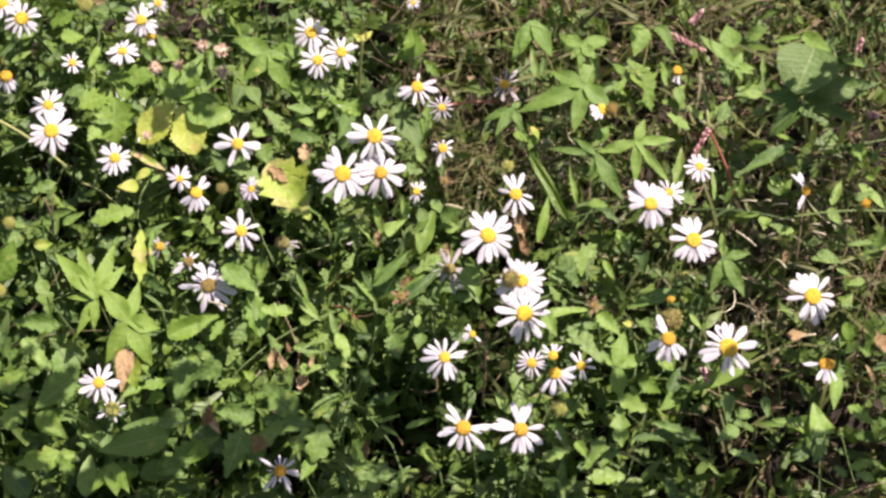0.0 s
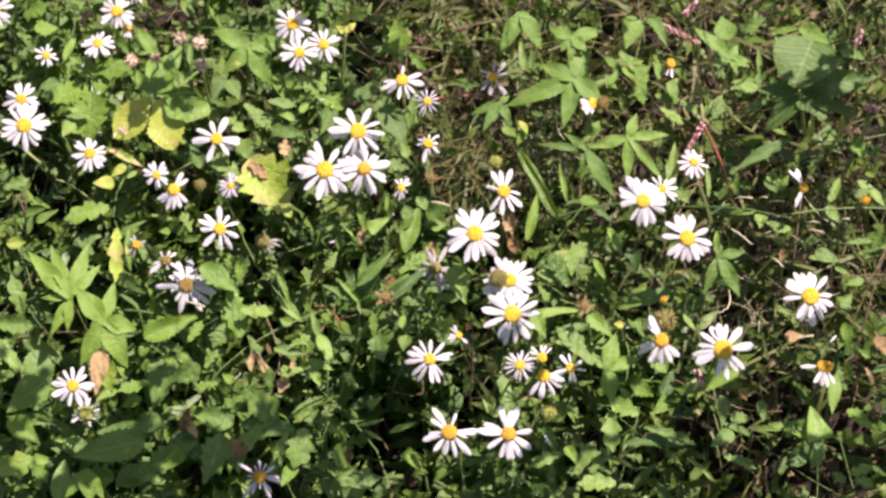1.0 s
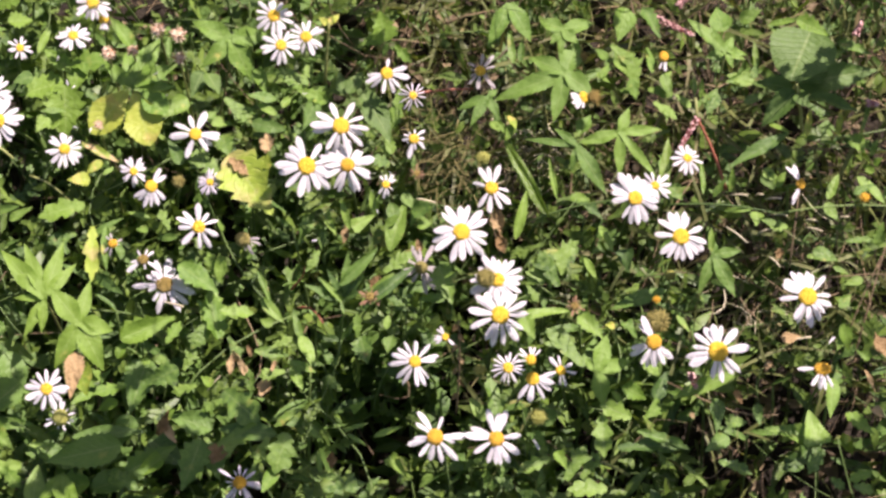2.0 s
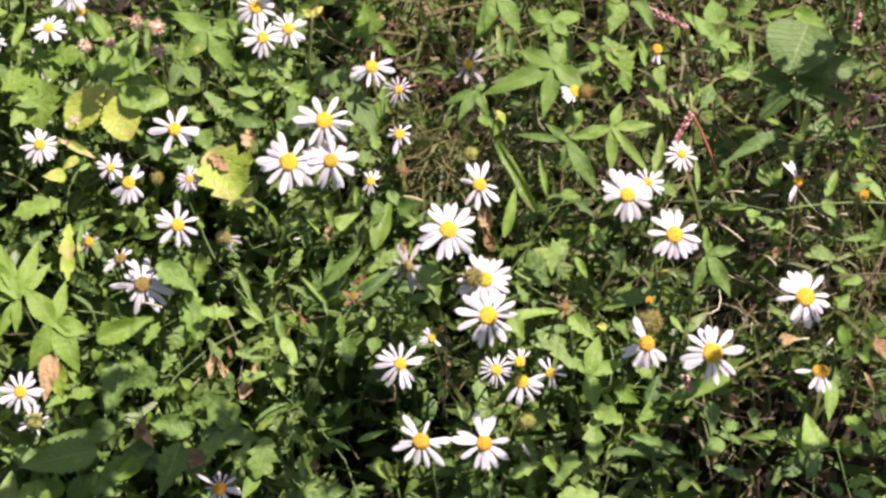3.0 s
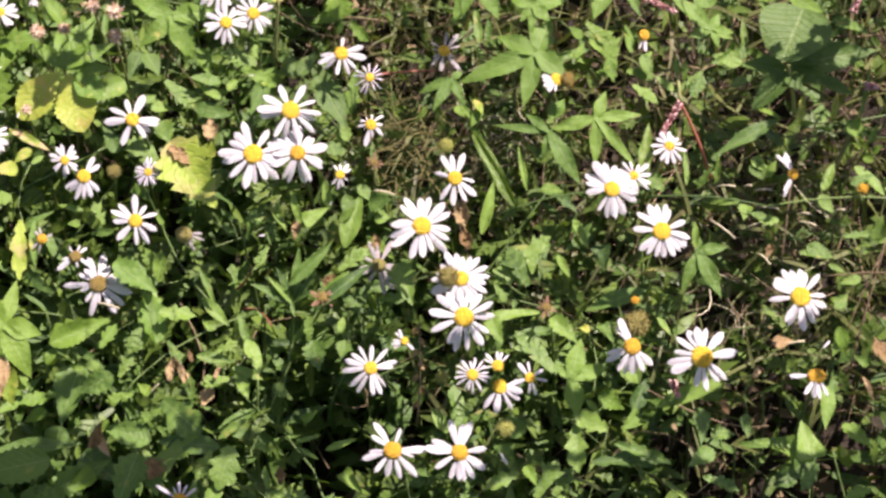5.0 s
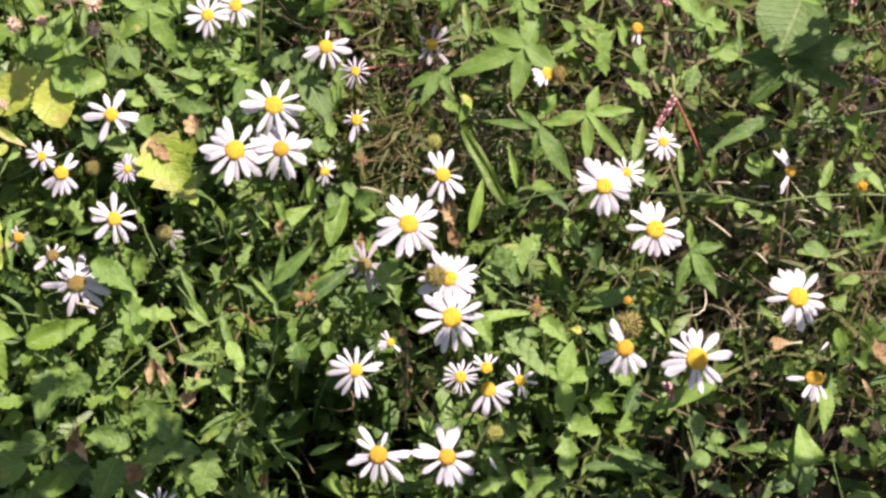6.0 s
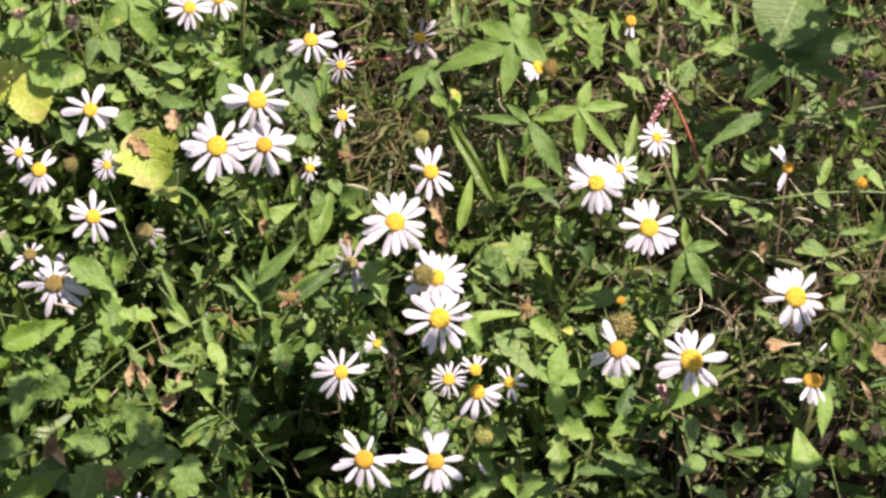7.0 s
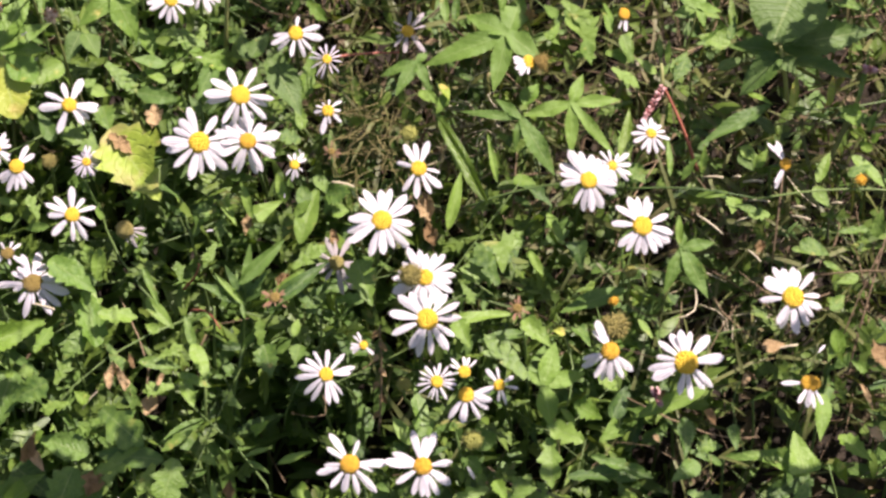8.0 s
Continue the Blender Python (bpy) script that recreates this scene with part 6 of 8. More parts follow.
lowright = thing("broad_leaved_weed", soil_under(at(0.195, -0.047, -0.05)), "low weed with pointed triangular green leaves", "plant")
long_leaf(lowright, (0.2250, -0.1038, -0.029), (0.1942, -0.0954, -0.033), triangle, HERB, wide=0.62, face=(0.01, 0.45), fold=0.55, droop=0.05, seed=414)
long_leaf(lowright, (0.2225, -0.1070, -0.023), (0.2182, -0.0867, -0.026), triangle, HERB, wide=1.01, face=(0.11, 0.21), fold=0.36, droop=0.03, seed=415)
long_leaf(lowright, (0.1776, -0.0674, -0.022), (0.1424, -0.0804, -0.026), lance, HERB, wide=0.85, face=(0.23, 0.27), fold=0.54, droop=0.14, seed=416)
long_leaf(lowright, (0.1671, -0.0808, -0.025), (0.1678, -0.0999, -0.018), ovate, ASTER, wide=0.77, face=(0.34, 0.23), fold=0.35, droop=0.18, seed=417)
long_leaf(lowright, (0.1726, -0.0941, -0.029), (0.1854, -0.0927, -0.029), serrate, HERB, wide=1.16, face=(-0.01, 0.68), fold=0.27, droop=0.14, seed=418)
long_leaf(lowright, (0.1897, -0.0843, -0.022), (0.1900, -0.0965, -0.017), ovate, ASTER, wide=0.80, face=(-0.30, 0.66), fold=0.34, droop=0.17, seed=419)
long_leaf(lowright, (0.2255, -0.1094, -0.023), (0.2173, -0.1232, -0.022), lobed, HERB, wide=1.21, face=(0.29, 0.49), fold=0.35, droop=0.15, seed=420)
long_leaf(lowright, (0.2389, -0.0890, -0.025), (0.2544, -0.1014, -0.020), serrate, HOP_PALE, wide=0.79, face=(0.13, 0.57), fold=0.28, droop=0.11, seed=421)
long_leaf(lowright, (0.2331, -0.0684, -0.031), (0.2310, -0.0911, -0.025), ovate, HOP_MID, wide=0.65, face=(0.24, 0.59), fold=0.24, droop=0.12, seed=422, label="olive-yellow withering leaf")
long_leaf(lowright, (0.1679, -0.1157, -0.025), (0.1872, -0.1221, -0.029), lobed, HERB, wide=0.94, face=(-0.16, 0.68), fold=0.54, droop=0.06, seed=423)
long_leaf(lowright, (0.2519, -0.1222, -0.021), (0.2378, -0.1274, -0.017), lobed, HOP_PALE, wide=1.13, face=(-0.03, 0.47), fold=0.31, droop=0.07, seed=424)
long_leaf(lowright, (0.1130, -0.1077, -0.031), (0.1510, -0.1056, -0.027), lobed, ASTER, wide=0.65, face=(0.11, 0.53), fold=0.41, droop=0.10, seed=425)
long_leaf(lowright, (0.1237, -0.0986, -0.027), (0.1523, -0.1089, -0.022), lobed, ASTER, wide=0.57, face=(-0.04, 0.44), fold=0.51, droop=0.10, seed=426)
cut_leaf(lowright, (0.0837, -0.1263, -0.026), (0.0948, -0.1063, -0.024), HERB, 1.44, face=(-0.26, 0.22), seed=427)
cut_leaf(lowright, (0.0926, -0.1243, -0.032), (0.1028, -0.1096, -0.030), HERB, 1.41, face=(-0.26, 0.06), seed=428)
long_leaf(lowright, (0.1067, -0.1306, -0.030), (0.0846, -0.1302, -0.028), lobed, HERB, wide=1.33, face=(0.01, 0.57), fold=0.40, droop=0.11, seed=429)
long_leaf(lowright, (0.0753, -0.1131, -0.031), (0.0572, -0.1214, -0.025), lobed, HERB, wide=0.98, face=(0.24, 0.46), fold=0.54, droop=0.13, seed=430)
long_leaf(lowright, (0.0786, -0.1107, -0.022), (0.0836, -0.1205, -0.015), serrate, HOP_PALE, wide=0.92, face=(0.13, 0.06), fold=0.56, droop=0.20, seed=431)
long_leaf(lowright, (0.0766, -0.0948, -0.029), (0.0696, -0.0839, -0.033), ovate, HOP, wide=1.55, face=(-0.06, 0.12), fold=0.36, droop=0.04, seed=432)
long_leaf(lowright, (0.0652, -0.0990, -0.028), (0.0731, -0.1062, -0.033), serrate, HOP, wide=1.17, face=(0.00, 0.25), fold=0.50, droop=0.09, seed=433)
long_leaf(lowright, (0.1739, -0.1013, -0.029), (0.1605, -0.1106, -0.021), ovate, ASTER, wide=0.93, face=(0.33, 0.50), fold=0.30, droop=0.09, seed=434)
long_leaf(lowright, (0.1968, 0.0478, -0.026), (0.2025, 0.0376, -0.025), ovate, BINDWEED, wide=1.28, face=(-0.28, 0.35), fold=0.51, droop=0.14, seed=435)
long_leaf(lowright, (0.2027, 0.0385, -0.021), (0.2078, 0.0461, -0.016), serrate, HERB, wide=0.97, face=(0.23, 0.62), fold=0.57, droop=0.16, seed=436)
long_leaf(lowright, (0.2202, 0.0680, -0.026), (0.2294, 0.0676, -0.022), lance, HOP_PALE, wide=1.20, face=(0.16, 0.62), fold=0.59, droop=0.10, seed=437)
long_leaf(lowright, (0.2294, 0.0662, -0.029), (0.2392, 0.0660, -0.029), lance, HOP_PALE, wide=1.08, face=(-0.12, 0.49), fold=0.61, droop=0.05, seed=438)
long_leaf(lowright, (0.2547, 0.0651, -0.025), (0.2433, 0.0634, -0.018), serrate, HOP_PALE, wide=1.58, face=(-0.04, 0.11), fold=0.45, droop=0.09, seed=439)
long_leaf(lowright, (0.2328, 0.0330, -0.029), (0.2394, 0.0483, -0.030), lance, HERB, wide=1.33, face=(-0.30, 0.15), fold=0.47, droop=0.04, seed=440)
long_leaf(lowright, (0.2499, 0.0466, -0.031), (0.2661, 0.0328, -0.028), lance, HERB, wide=1.32, face=(0.37, 0.59), fold=0.43, droop=0.19, seed=441)
long_leaf(lowright, (0.2596, 0.0489, -0.030), (0.2532, 0.0546, -0.033), serrate, HOP_PALE, wide=1.02, face=(-0.30, 0.09), fold=0.45, droop=0.16, seed=442)
long_leaf(lowright, (0.2587, 0.0521, -0.025), (0.2630, 0.0550, -0.019), serrate, HOP_PALE, wide=1.14, face=(0.02, 0.65), fold=0.45, droop=0.12, seed=443)
long_leaf(lowright, (0.2579, 0.0581, -0.029), (0.2620, 0.0682, -0.028), lance, HOP_PALE, wide=1.30, face=(0.01, 0.58), fold=0.39, droop=0.07, seed=444)
long_leaf(lowright, (0.1891, 0.0262, -0.021), (0.1738, 0.0259, -0.025), lance, HERB, wide=0.96, face=(0.08, 0.19), fold=0.57, droop=0.13, seed=445)
long_leaf(lowright, (0.1931, 0.0260, -0.030), (0.1917, 0.0177, -0.025), serrate, HERB, wide=1.48, face=(-0.01, 0.26), fold=0.55, droop=0.16, seed=446)
long_leaf(lowright, (0.2096, 0.0170, -0.027), (0.1994, 0.0166, -0.023), lobed, HERB, wide=1.53, face=(-0.21, 0.39), fold=0.25, droop=0.14, seed=447)
long_leaf(lowright, (0.1661, 0.0012, -0.020), (0.1654, 0.0139, -0.016), lance, HERB, wide=1.14, face=(-0.27, 0.38), fold=0.49, droop=0.10, seed=448)
long_leaf(lowright, (0.1718, 0.0016, -0.029), (0.1841, 0.0040, -0.030), serrate, HERB, wide=0.71, face=(0.01, 0.10), fold=0.48, droop=0.06, seed=449)
long_leaf(lowright, (0.2421, 0.0087, -0.028), (0.2588, 0.0107, -0.031), lobed, HERB, wide=0.74, face=(-0.09, 0.66), fold=0.33, droop=0.04, seed=450)
long_leaf(lowright, (0.2595, 0.0057, -0.027), (0.2617, 0.0176, -0.019), serrate, HERB, wide=0.87, face=(-0.24, 0.27), fold=0.30, droop=0.14, seed=451)
long_leaf(lowright, (0.2365, -0.0293, -0.025), (0.2451, -0.0210, -0.029), serrate, HERB, wide=0.99, face=(0.30, 0.26), fold=0.48, droop=0.10, seed=452)
long_leaf(lowright, (0.2385, -0.0394, -0.021), (0.2417, -0.0548, -0.025), ovate, HOP_PALE, wide=0.80, face=(-0.14, 0.24), fold=0.32, droop=0.17, seed=453)
long_leaf(lowright, (0.2192, -0.0002, -0.025), (0.2348, -0.0020, -0.025), lance, HERB, wide=1.03, face=(0.05, 0.60), fold=0.53, droop=0.10, seed=454)
long_leaf(lowright, (0.2338, -0.0068, -0.023), (0.2416, -0.0112, -0.020), lance, HERB, wide=1.26, face=(-0.02, 0.33), fold=0.35, droop=0.10, seed=455)
long_leaf(lowright, (0.2396, -0.1023, -0.020), (0.2372, -0.1072, -0.021), ovate, HOP_OLD, wide=1.34, face=(-0.04, 0.44), fold=0.44, droop=0.05, seed=456)
long_leaf(lowright, (0.2537, -0.0583, -0.026), (0.2455, -0.0547, -0.020), serrate, HERB, wide=0.92, face=(-0.27, 0.12), fold=0.51, droop=0.18, seed=457)
long_leaf(lowright, (0.2302, -0.1246, -0.030), (0.2383, -0.1301, -0.034), lobed, HERB, wide=1.50, face=(0.14, 0.23), fold=0.47, droop=0.03, seed=458)
long_leaf(lowright, (0.2044, -0.0480, -0.026), (0.2160, -0.0444, -0.028), ovate, TAN, wide=1.03, face=(-0.07, 0.50), fold=0.41, droop=0.17, seed=459)
long_leaf(lowright, (0.1772, -0.0773, -0.021), (0.1809, -0.0850, -0.017), ovate, TAN, wide=0.97, face=(0.29, 0.17), fold=0.40, droop=0.08, seed=460)
long_leaf(lowright, (0.2496, -0.0647, -0.024), (0.2569, -0.0769, -0.027), lance, TAN, wide=0.80, face=(0.32, 0.29), fold=0.61, droop=0.19, seed=461)
long_leaf(lowright, (0.1966, -0.0608, -0.020), (0.1946, -0.0667, -0.019), ovate, TAN, wide=1.08, face=(0.30, 0.70), fold=0.27, droop=0.15, seed=462)
long_leaf(lowright, (0.2538, -0.0861, -0.022), (0.2596, -0.0923, -0.021), ovate, TAN, wide=1.11, face=(-0.11, 0.16), fold=0.38, droop=0.19, seed=463)
long_leaf(lowright, (0.1527, -0.0885, -0.026), (0.1558, -0.0919, -0.028), ovate, TAN, wide=1.15, face=(0.13, 0.33), fold=0.45, droop=0.10, seed=464)
long_leaf(lowright, (0.2422, -0.1291, -0.028), (0.2547, -0.1315, -0.032), lobed, HERB, wide=1.43, face=(0.27, 0.48), fold=0.31, droop=0.11, seed=465)
long_leaf(lowright, (0.1460, -0.0342, -0.024), (0.1532, -0.0437, -0.022), lance, HERB, wide=1.18, face=(0.33, 0.56), fold=0.42, droop=0.08, seed=466)

# Dark aster green on some broad leaves puts deeper shade into their colour.
lowleft = thing("broad_leaved_weed", soil_under(at(-0.172, -0.097, -0.05)), "large weed leaves close to the soil, some darkened for shade", "plant")
long_leaf(lowleft, (-0.1305, -0.0641, -0.024), (-0.1485, -0.0728, -0.026), serrate, HERB, wide=1.18, face=(0.35, 0.08), fold=0.41, droop=0.07, seed=467)
long_leaf(lowleft, (-0.1791, -0.1065, -0.025), (-0.1804, -0.1211, -0.029), ovate, HERB, wide=0.88, face=(-0.14, 0.69), fold=0.52, droop=0.06, seed=468)
long_leaf(lowleft, (-0.1388, -0.1138, -0.026), (-0.1560, -0.1258, -0.030), triangle, HOP_PALE, wide=0.64, face=(-0.21, 0.17), fold=0.59, droop=0.08, seed=469)
long_leaf(lowleft, (-0.1783, -0.1279, -0.028), (-0.2062, -0.1309, -0.032), serrate, HOP_PALE, wide=1.20, face=(-0.22, 0.70), fold=0.50, droop=0.19, seed=470)
long_leaf(lowleft, (-0.1607, -0.1073, -0.021), (-0.2022, -0.1176, -0.015), ovate, HOP, wide=0.78, face=(-0.12, 0.16), fold=0.32, droop=0.03, seed=471)
long_leaf(lowleft, (-0.1589, -0.1218, -0.029), (-0.1313, -0.1075, -0.024), serrate, HOP, wide=0.86, face=(0.04, 0.06), fold=0.34, droop=0.17, seed=472)
long_leaf(lowleft, (-0.1168, -0.1043, -0.021), (-0.1269, -0.1329, -0.016), serrate, HOP, wide=0.99, face=(0.21, 0.64), fold=0.43, droop=0.09, seed=473)
long_leaf(lowleft, (-0.1051, -0.0767, -0.024), (-0.0852, -0.0941, -0.025), lobed, HERB, wide=1.79, face=(-0.27, 0.22), fold=0.39, droop=0.04, seed=474)
long_leaf(lowleft, (-0.1330, -0.0861, -0.030), (-0.1399, -0.0943, -0.032), serrate, HOP_PALE, wide=0.84, face=(-0.04, 0.67), fold=0.41, droop=0.17, seed=475)
long_leaf(lowleft, (-0.1370, -0.0963, -0.022), (-0.1308, -0.1064, -0.019), ovate, TAN, wide=0.77, face=(-0.07, 0.31), fold=0.34, droop=0.13, seed=476, label="pale withered leaf")
cut_leaf(lowleft, (-0.1201, -0.0738, -0.024), (-0.1341, -0.0777, -0.022), HOP_PALE, 1.16, face=(0.25, 0.24), seed=477)
cut_leaf(lowleft, (-0.1053, -0.0795, -0.034), (-0.1188, -0.0870, -0.032), HOP_PALE, 1.10, face=(0.11, 0.20), seed=478)
cut_leaf(lowleft, (-0.0980, -0.1054, -0.030), (-0.1060, -0.1128, -0.028), HERB, 1.37, face=(-0.14, 0.18), seed=479)
long_leaf(lowleft, (-0.1980, -0.1068, -0.024), (-0.2088, -0.1085, -0.025), lance, HERB, wide=1.48, face=(0.21, 0.18), fold=0.67, droop=0.04, seed=480)
long_leaf(lowleft, (-0.1489, -0.0564, -0.037), (-0.1584, -0.0871, -0.032), ovate, ASTER, wide=1.00, face=(0.04, 0.62), fold=0.46, droop=0.14, seed=482)
long_leaf(lowleft, (-0.1569, -0.0894, -0.030), (-0.1628, -0.1057, -0.032), ovate, HOP, wide=1.35, face=(0.03, 0.40), fold=0.26, droop=0.15, seed=483)
long_leaf(lowleft, (-0.1890, -0.1023, -0.027), (-0.1484, -0.0971, -0.025), lance, ASTER, wide=0.79, face=(0.07, 0.60), fold=0.42, droop=0.12, seed=484)
long_leaf(lowleft, (-0.1119, -0.0960, -0.037), (-0.1380, -0.0874, -0.038), ovate, ASTER, wide=0.91, face=(-0.10, 0.36), fold=0.45, droop=0.14, seed=486)
long_leaf(lowleft, (-0.0759, -0.1001, -0.029), (-0.1087, -0.0966, -0.028), lance, ASTER, wide=1.25, face=(0.09, 0.18), fold=0.34, droop=0.19, seed=487)
long_leaf(lowleft, (-0.1088, -0.1059, -0.031), (-0.0819, -0.0954, -0.029), lobed, HERB, wide=0.86, face=(-0.09, 0.07), fold=0.32, droop=0.05, seed=488)
long_leaf(lowleft, (-0.1788, -0.1304, -0.037), (-0.1497, -0.1190, -0.041), ovate, ASTER, wide=0.78, face=(-0.05, 0.50), fold=0.46, droop=0.02, seed=490)
long_leaf(lowleft, (-0.1466, -0.1020, -0.037), (-0.1287, -0.1169, -0.029), ovate, ASTER, wide=1.29, face=(0.01, 0.22), fold=0.40, droop=0.11, seed=492)
long_leaf(lowleft, (-0.1130, -0.1038, -0.037), (-0.1079, -0.1238, -0.032), ovate, ASTER, wide=1.26, face=(0.03, 0.40), fold=0.51, droop=0.19, seed=494)
long_leaf(lowleft, (-0.1521, -0.1308, -0.024), (-0.1708, -0.1201, -0.028), lobed, HERB, wide=1.28, face=(0.05, 0.48), fold=0.35, droop=0.14, seed=495)
long_leaf(lowleft, (-0.2084, -0.1051, -0.037), (-0.1895, -0.1182, -0.033), ovate, ASTER, wide=0.98, face=(0.17, 0.65), fold=0.49, droop=0.15, seed=497)
cut_leaf(lowleft, (-0.1372, -0.0680, -0.026), (-0.1426, -0.0550, -0.024), HERB, 1.35, face=(-0.14, 0.45), seed=498)
cut_leaf(lowleft, (-0.1285, -0.0637, -0.033), (-0.1213, -0.0506, -0.031), HERB, 1.30, face=(0.23, 0.20), seed=499)
long_leaf(lowleft, (-0.1118, -0.0736, -0.025), (-0.1174, -0.0690, -0.020), serrate, HOP_PALE, wide=1.33, face=(0.24, 0.35), fold=0.58, droop=0.10, seed=500)
long_leaf(lowleft, (-0.2277, -0.0524, -0.037), (-0.2189, -0.0809, -0.037), ovate, ASTER, wide=1.03, face=(0.20, 0.67), fold=0.25, droop=0.16, seed=502)
long_leaf(lowleft, (-0.2486, -0.0494, -0.023), (-0.2317, -0.0681, -0.021), serrate, HERB, wide=0.84, face=(0.25, 0.61), fold=0.28, droop=0.11, seed=503)
long_leaf(lowleft, (-0.2180, -0.0723, -0.024), (-0.2400, -0.0919, -0.019), ovate, HOP, wide=1.08, face=(0.37, 0.57), fold=0.53, droop=0.03, seed=504)
long_leaf(lowleft, (-0.2614, -0.0794, -0.026), (-0.2440, -0.0672, -0.018), serrate, HERB, wide=1.01, face=(0.36, 0.54), fold=0.35, droop=0.16, seed=505)
long_leaf(lowleft, (-0.2571, -0.1031, -0.025), (-0.2438, -0.0836, -0.020), serrate, HERB, wide=0.99, face=(0.15, 0.61), fold=0.49, droop=0.19, seed=506)
long_leaf(lowleft, (-0.2096, -0.1431, -0.025), (-0.2067, -0.1180, -0.023), lance, HERB, wide=1.71, face=(0.16, 0.42), fold=0.32, droop=0.19, seed=507)
long_leaf(lowleft, (-0.2444, -0.1416, -0.037), (-0.2611, -0.1209, -0.041), ovate, ASTER, wide=0.95, face=(-0.17, 0.65), fold=0.33, droop=0.07, seed=509)
long_leaf(lowleft, (-0.2390, -0.0949, -0.021), (-0.2202, -0.1087, -0.023), ovate, HOP_PALE, wide=1.02, face=(0.17, 0.42), fold=0.56, droop=0.11, seed=510)
long_leaf(lowleft, (-0.2398, -0.0940, -0.027), (-0.2107, -0.0945, -0.028), lance, HOP, wide=0.96, face=(-0.05, 0.05), fold=0.35, droop=0.05, seed=511)
long_leaf(lowleft, (-0.2165, -0.1175, -0.027), (-0.2500, -0.1239, -0.021), lobed, HOP_PALE, wide=1.03, face=(0.36, 0.28), fold=0.31, droop=0.07, seed=512)
long_leaf(lowleft, (-0.2259, -0.1193, -0.023), (-0.2155, -0.1309, -0.022), lobed, HOP_PALE, wide=1.41, face=(-0.22, 0.39), fold=0.32, droop=0.05, seed=513)
hop_leaf(lowleft, -0.1923, -0.1252, -0.015, ((-128, 0.0200, 0.0039), (-82, 0.0187, 0.0061), (-59, 0.0193, 0.0037)), HOP_PALE, -10, -0, 514)
long_leaf(lowleft, (-0.2002, -0.1085, -0.022), (-0.2121, -0.1072, -0.019), lance, HERB, wide=1.24, face=(0.31, 0.26), fold=0.68, droop=0.03, seed=515)
long_leaf(lowleft, (-0.1801, -0.1084, -0.020), (-0.1946, -0.1072, -0.019), lance, HERB, wide=1.22, face=(-0.30, 0.22), fold=0.70, droop=0.15, seed=516)
long_leaf(lowleft, (-0.2473, -0.0884, -0.022), (-0.2444, -0.0977, -0.016), serrate, HERB, wide=1.13, face=(-0.30, 0.25), fold=0.40, droop=0.18, seed=517)
long_leaf(lowleft, (-0.2504, -0.0837, -0.020), (-0.2410, -0.0798, -0.023), serrate, HOP, wide=1.36, face=(0.39, 0.41), fold=0.34, droop=0.03, seed=518)

mums = thing("chrysanthemum_plant", soil_under(at(-0.060, -0.068, -0.05)), "leafy plant with fresh green deeply lobed leaves", "plant")
cut_leaf(mums, (-0.1097, -0.0155, -0.029), (-0.1339, -0.0041, -0.027), HERB, 1.22, face=(0.06, 0.34), seed=519)
long_leaf(mums, (-0.1313, -0.0063, -0.020), (-0.1080, -0.0219, -0.018), serrate, HOP_MID, wide=0.91, face=(-0.08, 0.56), fold=0.31, droop=0.10, seed=520)
long_leaf(mums, (-0.1092, -0.0466, -0.030), (-0.1148, -0.0143, -0.031), serrate, HOP_MID, wide=0.78, face=(0.40, 0.45), fold=0.42, droop=0.14, seed=521)
long_leaf(mums, (-0.1065, -0.0019, -0.017), (-0.1086, -0.0166, -0.017), lance, HOP_PALE, wide=1.90, face=(-0.20, 0.07), fold=0.35, droop=0.09, seed=523)
long_leaf(mums, (-0.1642, -0.0446, -0.031), (-0.1332, -0.0350, -0.026), serrate, HOP_PALE, wide=0.77, face=(-0.06, 0.20), fold=0.34, droop=0.11, seed=524)
cut_leaf(mums, (-0.1081, -0.0143, -0.031), (-0.1156, 0.0038, -0.029), HOP_PALE, 1.13, face=(0.30, 0.36), seed=525)
cut_leaf(mums, (-0.1173, -0.0467, -0.033), (-0.1111, -0.0163, -0.031), HERB, 1.22, face=(0.32, 0.43), seed=526)
long_leaf(mums, (-0.1082, -0.0324, -0.022), (-0.0893, -0.0325, -0.027), lobed, HERB, wide=1.30, face=(0.32, 0.66), fold=0.47, droop=0.03, seed=527)
cut_leaf(mums, (-0.1148, -0.0351, -0.029), (-0.1238, -0.0532, -0.027), HERB, 1.18, face=(0.29, 0.44), seed=528)
long_leaf(mums, (-0.1379, -0.0493, -0.028), (-0.1302, -0.0351, -0.032), lobed, HOP_PALE, wide=1.04, face=(0.07, 0.17), fold=0.39, droop=0.18, seed=529)
long_leaf(mums, (-0.0699, -0.1008, -0.020), (-0.0754, -0.1231, -0.018), lobed, HERB, wide=1.86, face=(0.25, 0.14), fold=0.58, droop=0.18, seed=530)
cut_leaf(mums, (-0.0805, -0.1021, -0.028), (-0.0873, -0.1173, -0.026), HERB, 1.49, face=(0.32, 0.24), seed=531)
long_leaf(mums, (-0.0749, -0.1178, -0.027), (-0.0830, -0.1337, -0.019), lance, HOP_PALE, wide=1.58, face=(0.29, 0.66), fold=0.59, droop=0.03, seed=532)
long_leaf(mums, (-0.0516, -0.1219, -0.028), (-0.0527, -0.1105, -0.023), lance, HERB, wide=1.05, face=(0.34, 0.49), fold=0.32, droop=0.08, seed=533)
long_leaf(mums, (-0.0627, -0.0863, -0.027), (-0.0777, -0.0959, -0.029), lobed, HERB, wide=0.82, face=(-0.14, 0.39), fold=0.36, droop=0.07, seed=534)
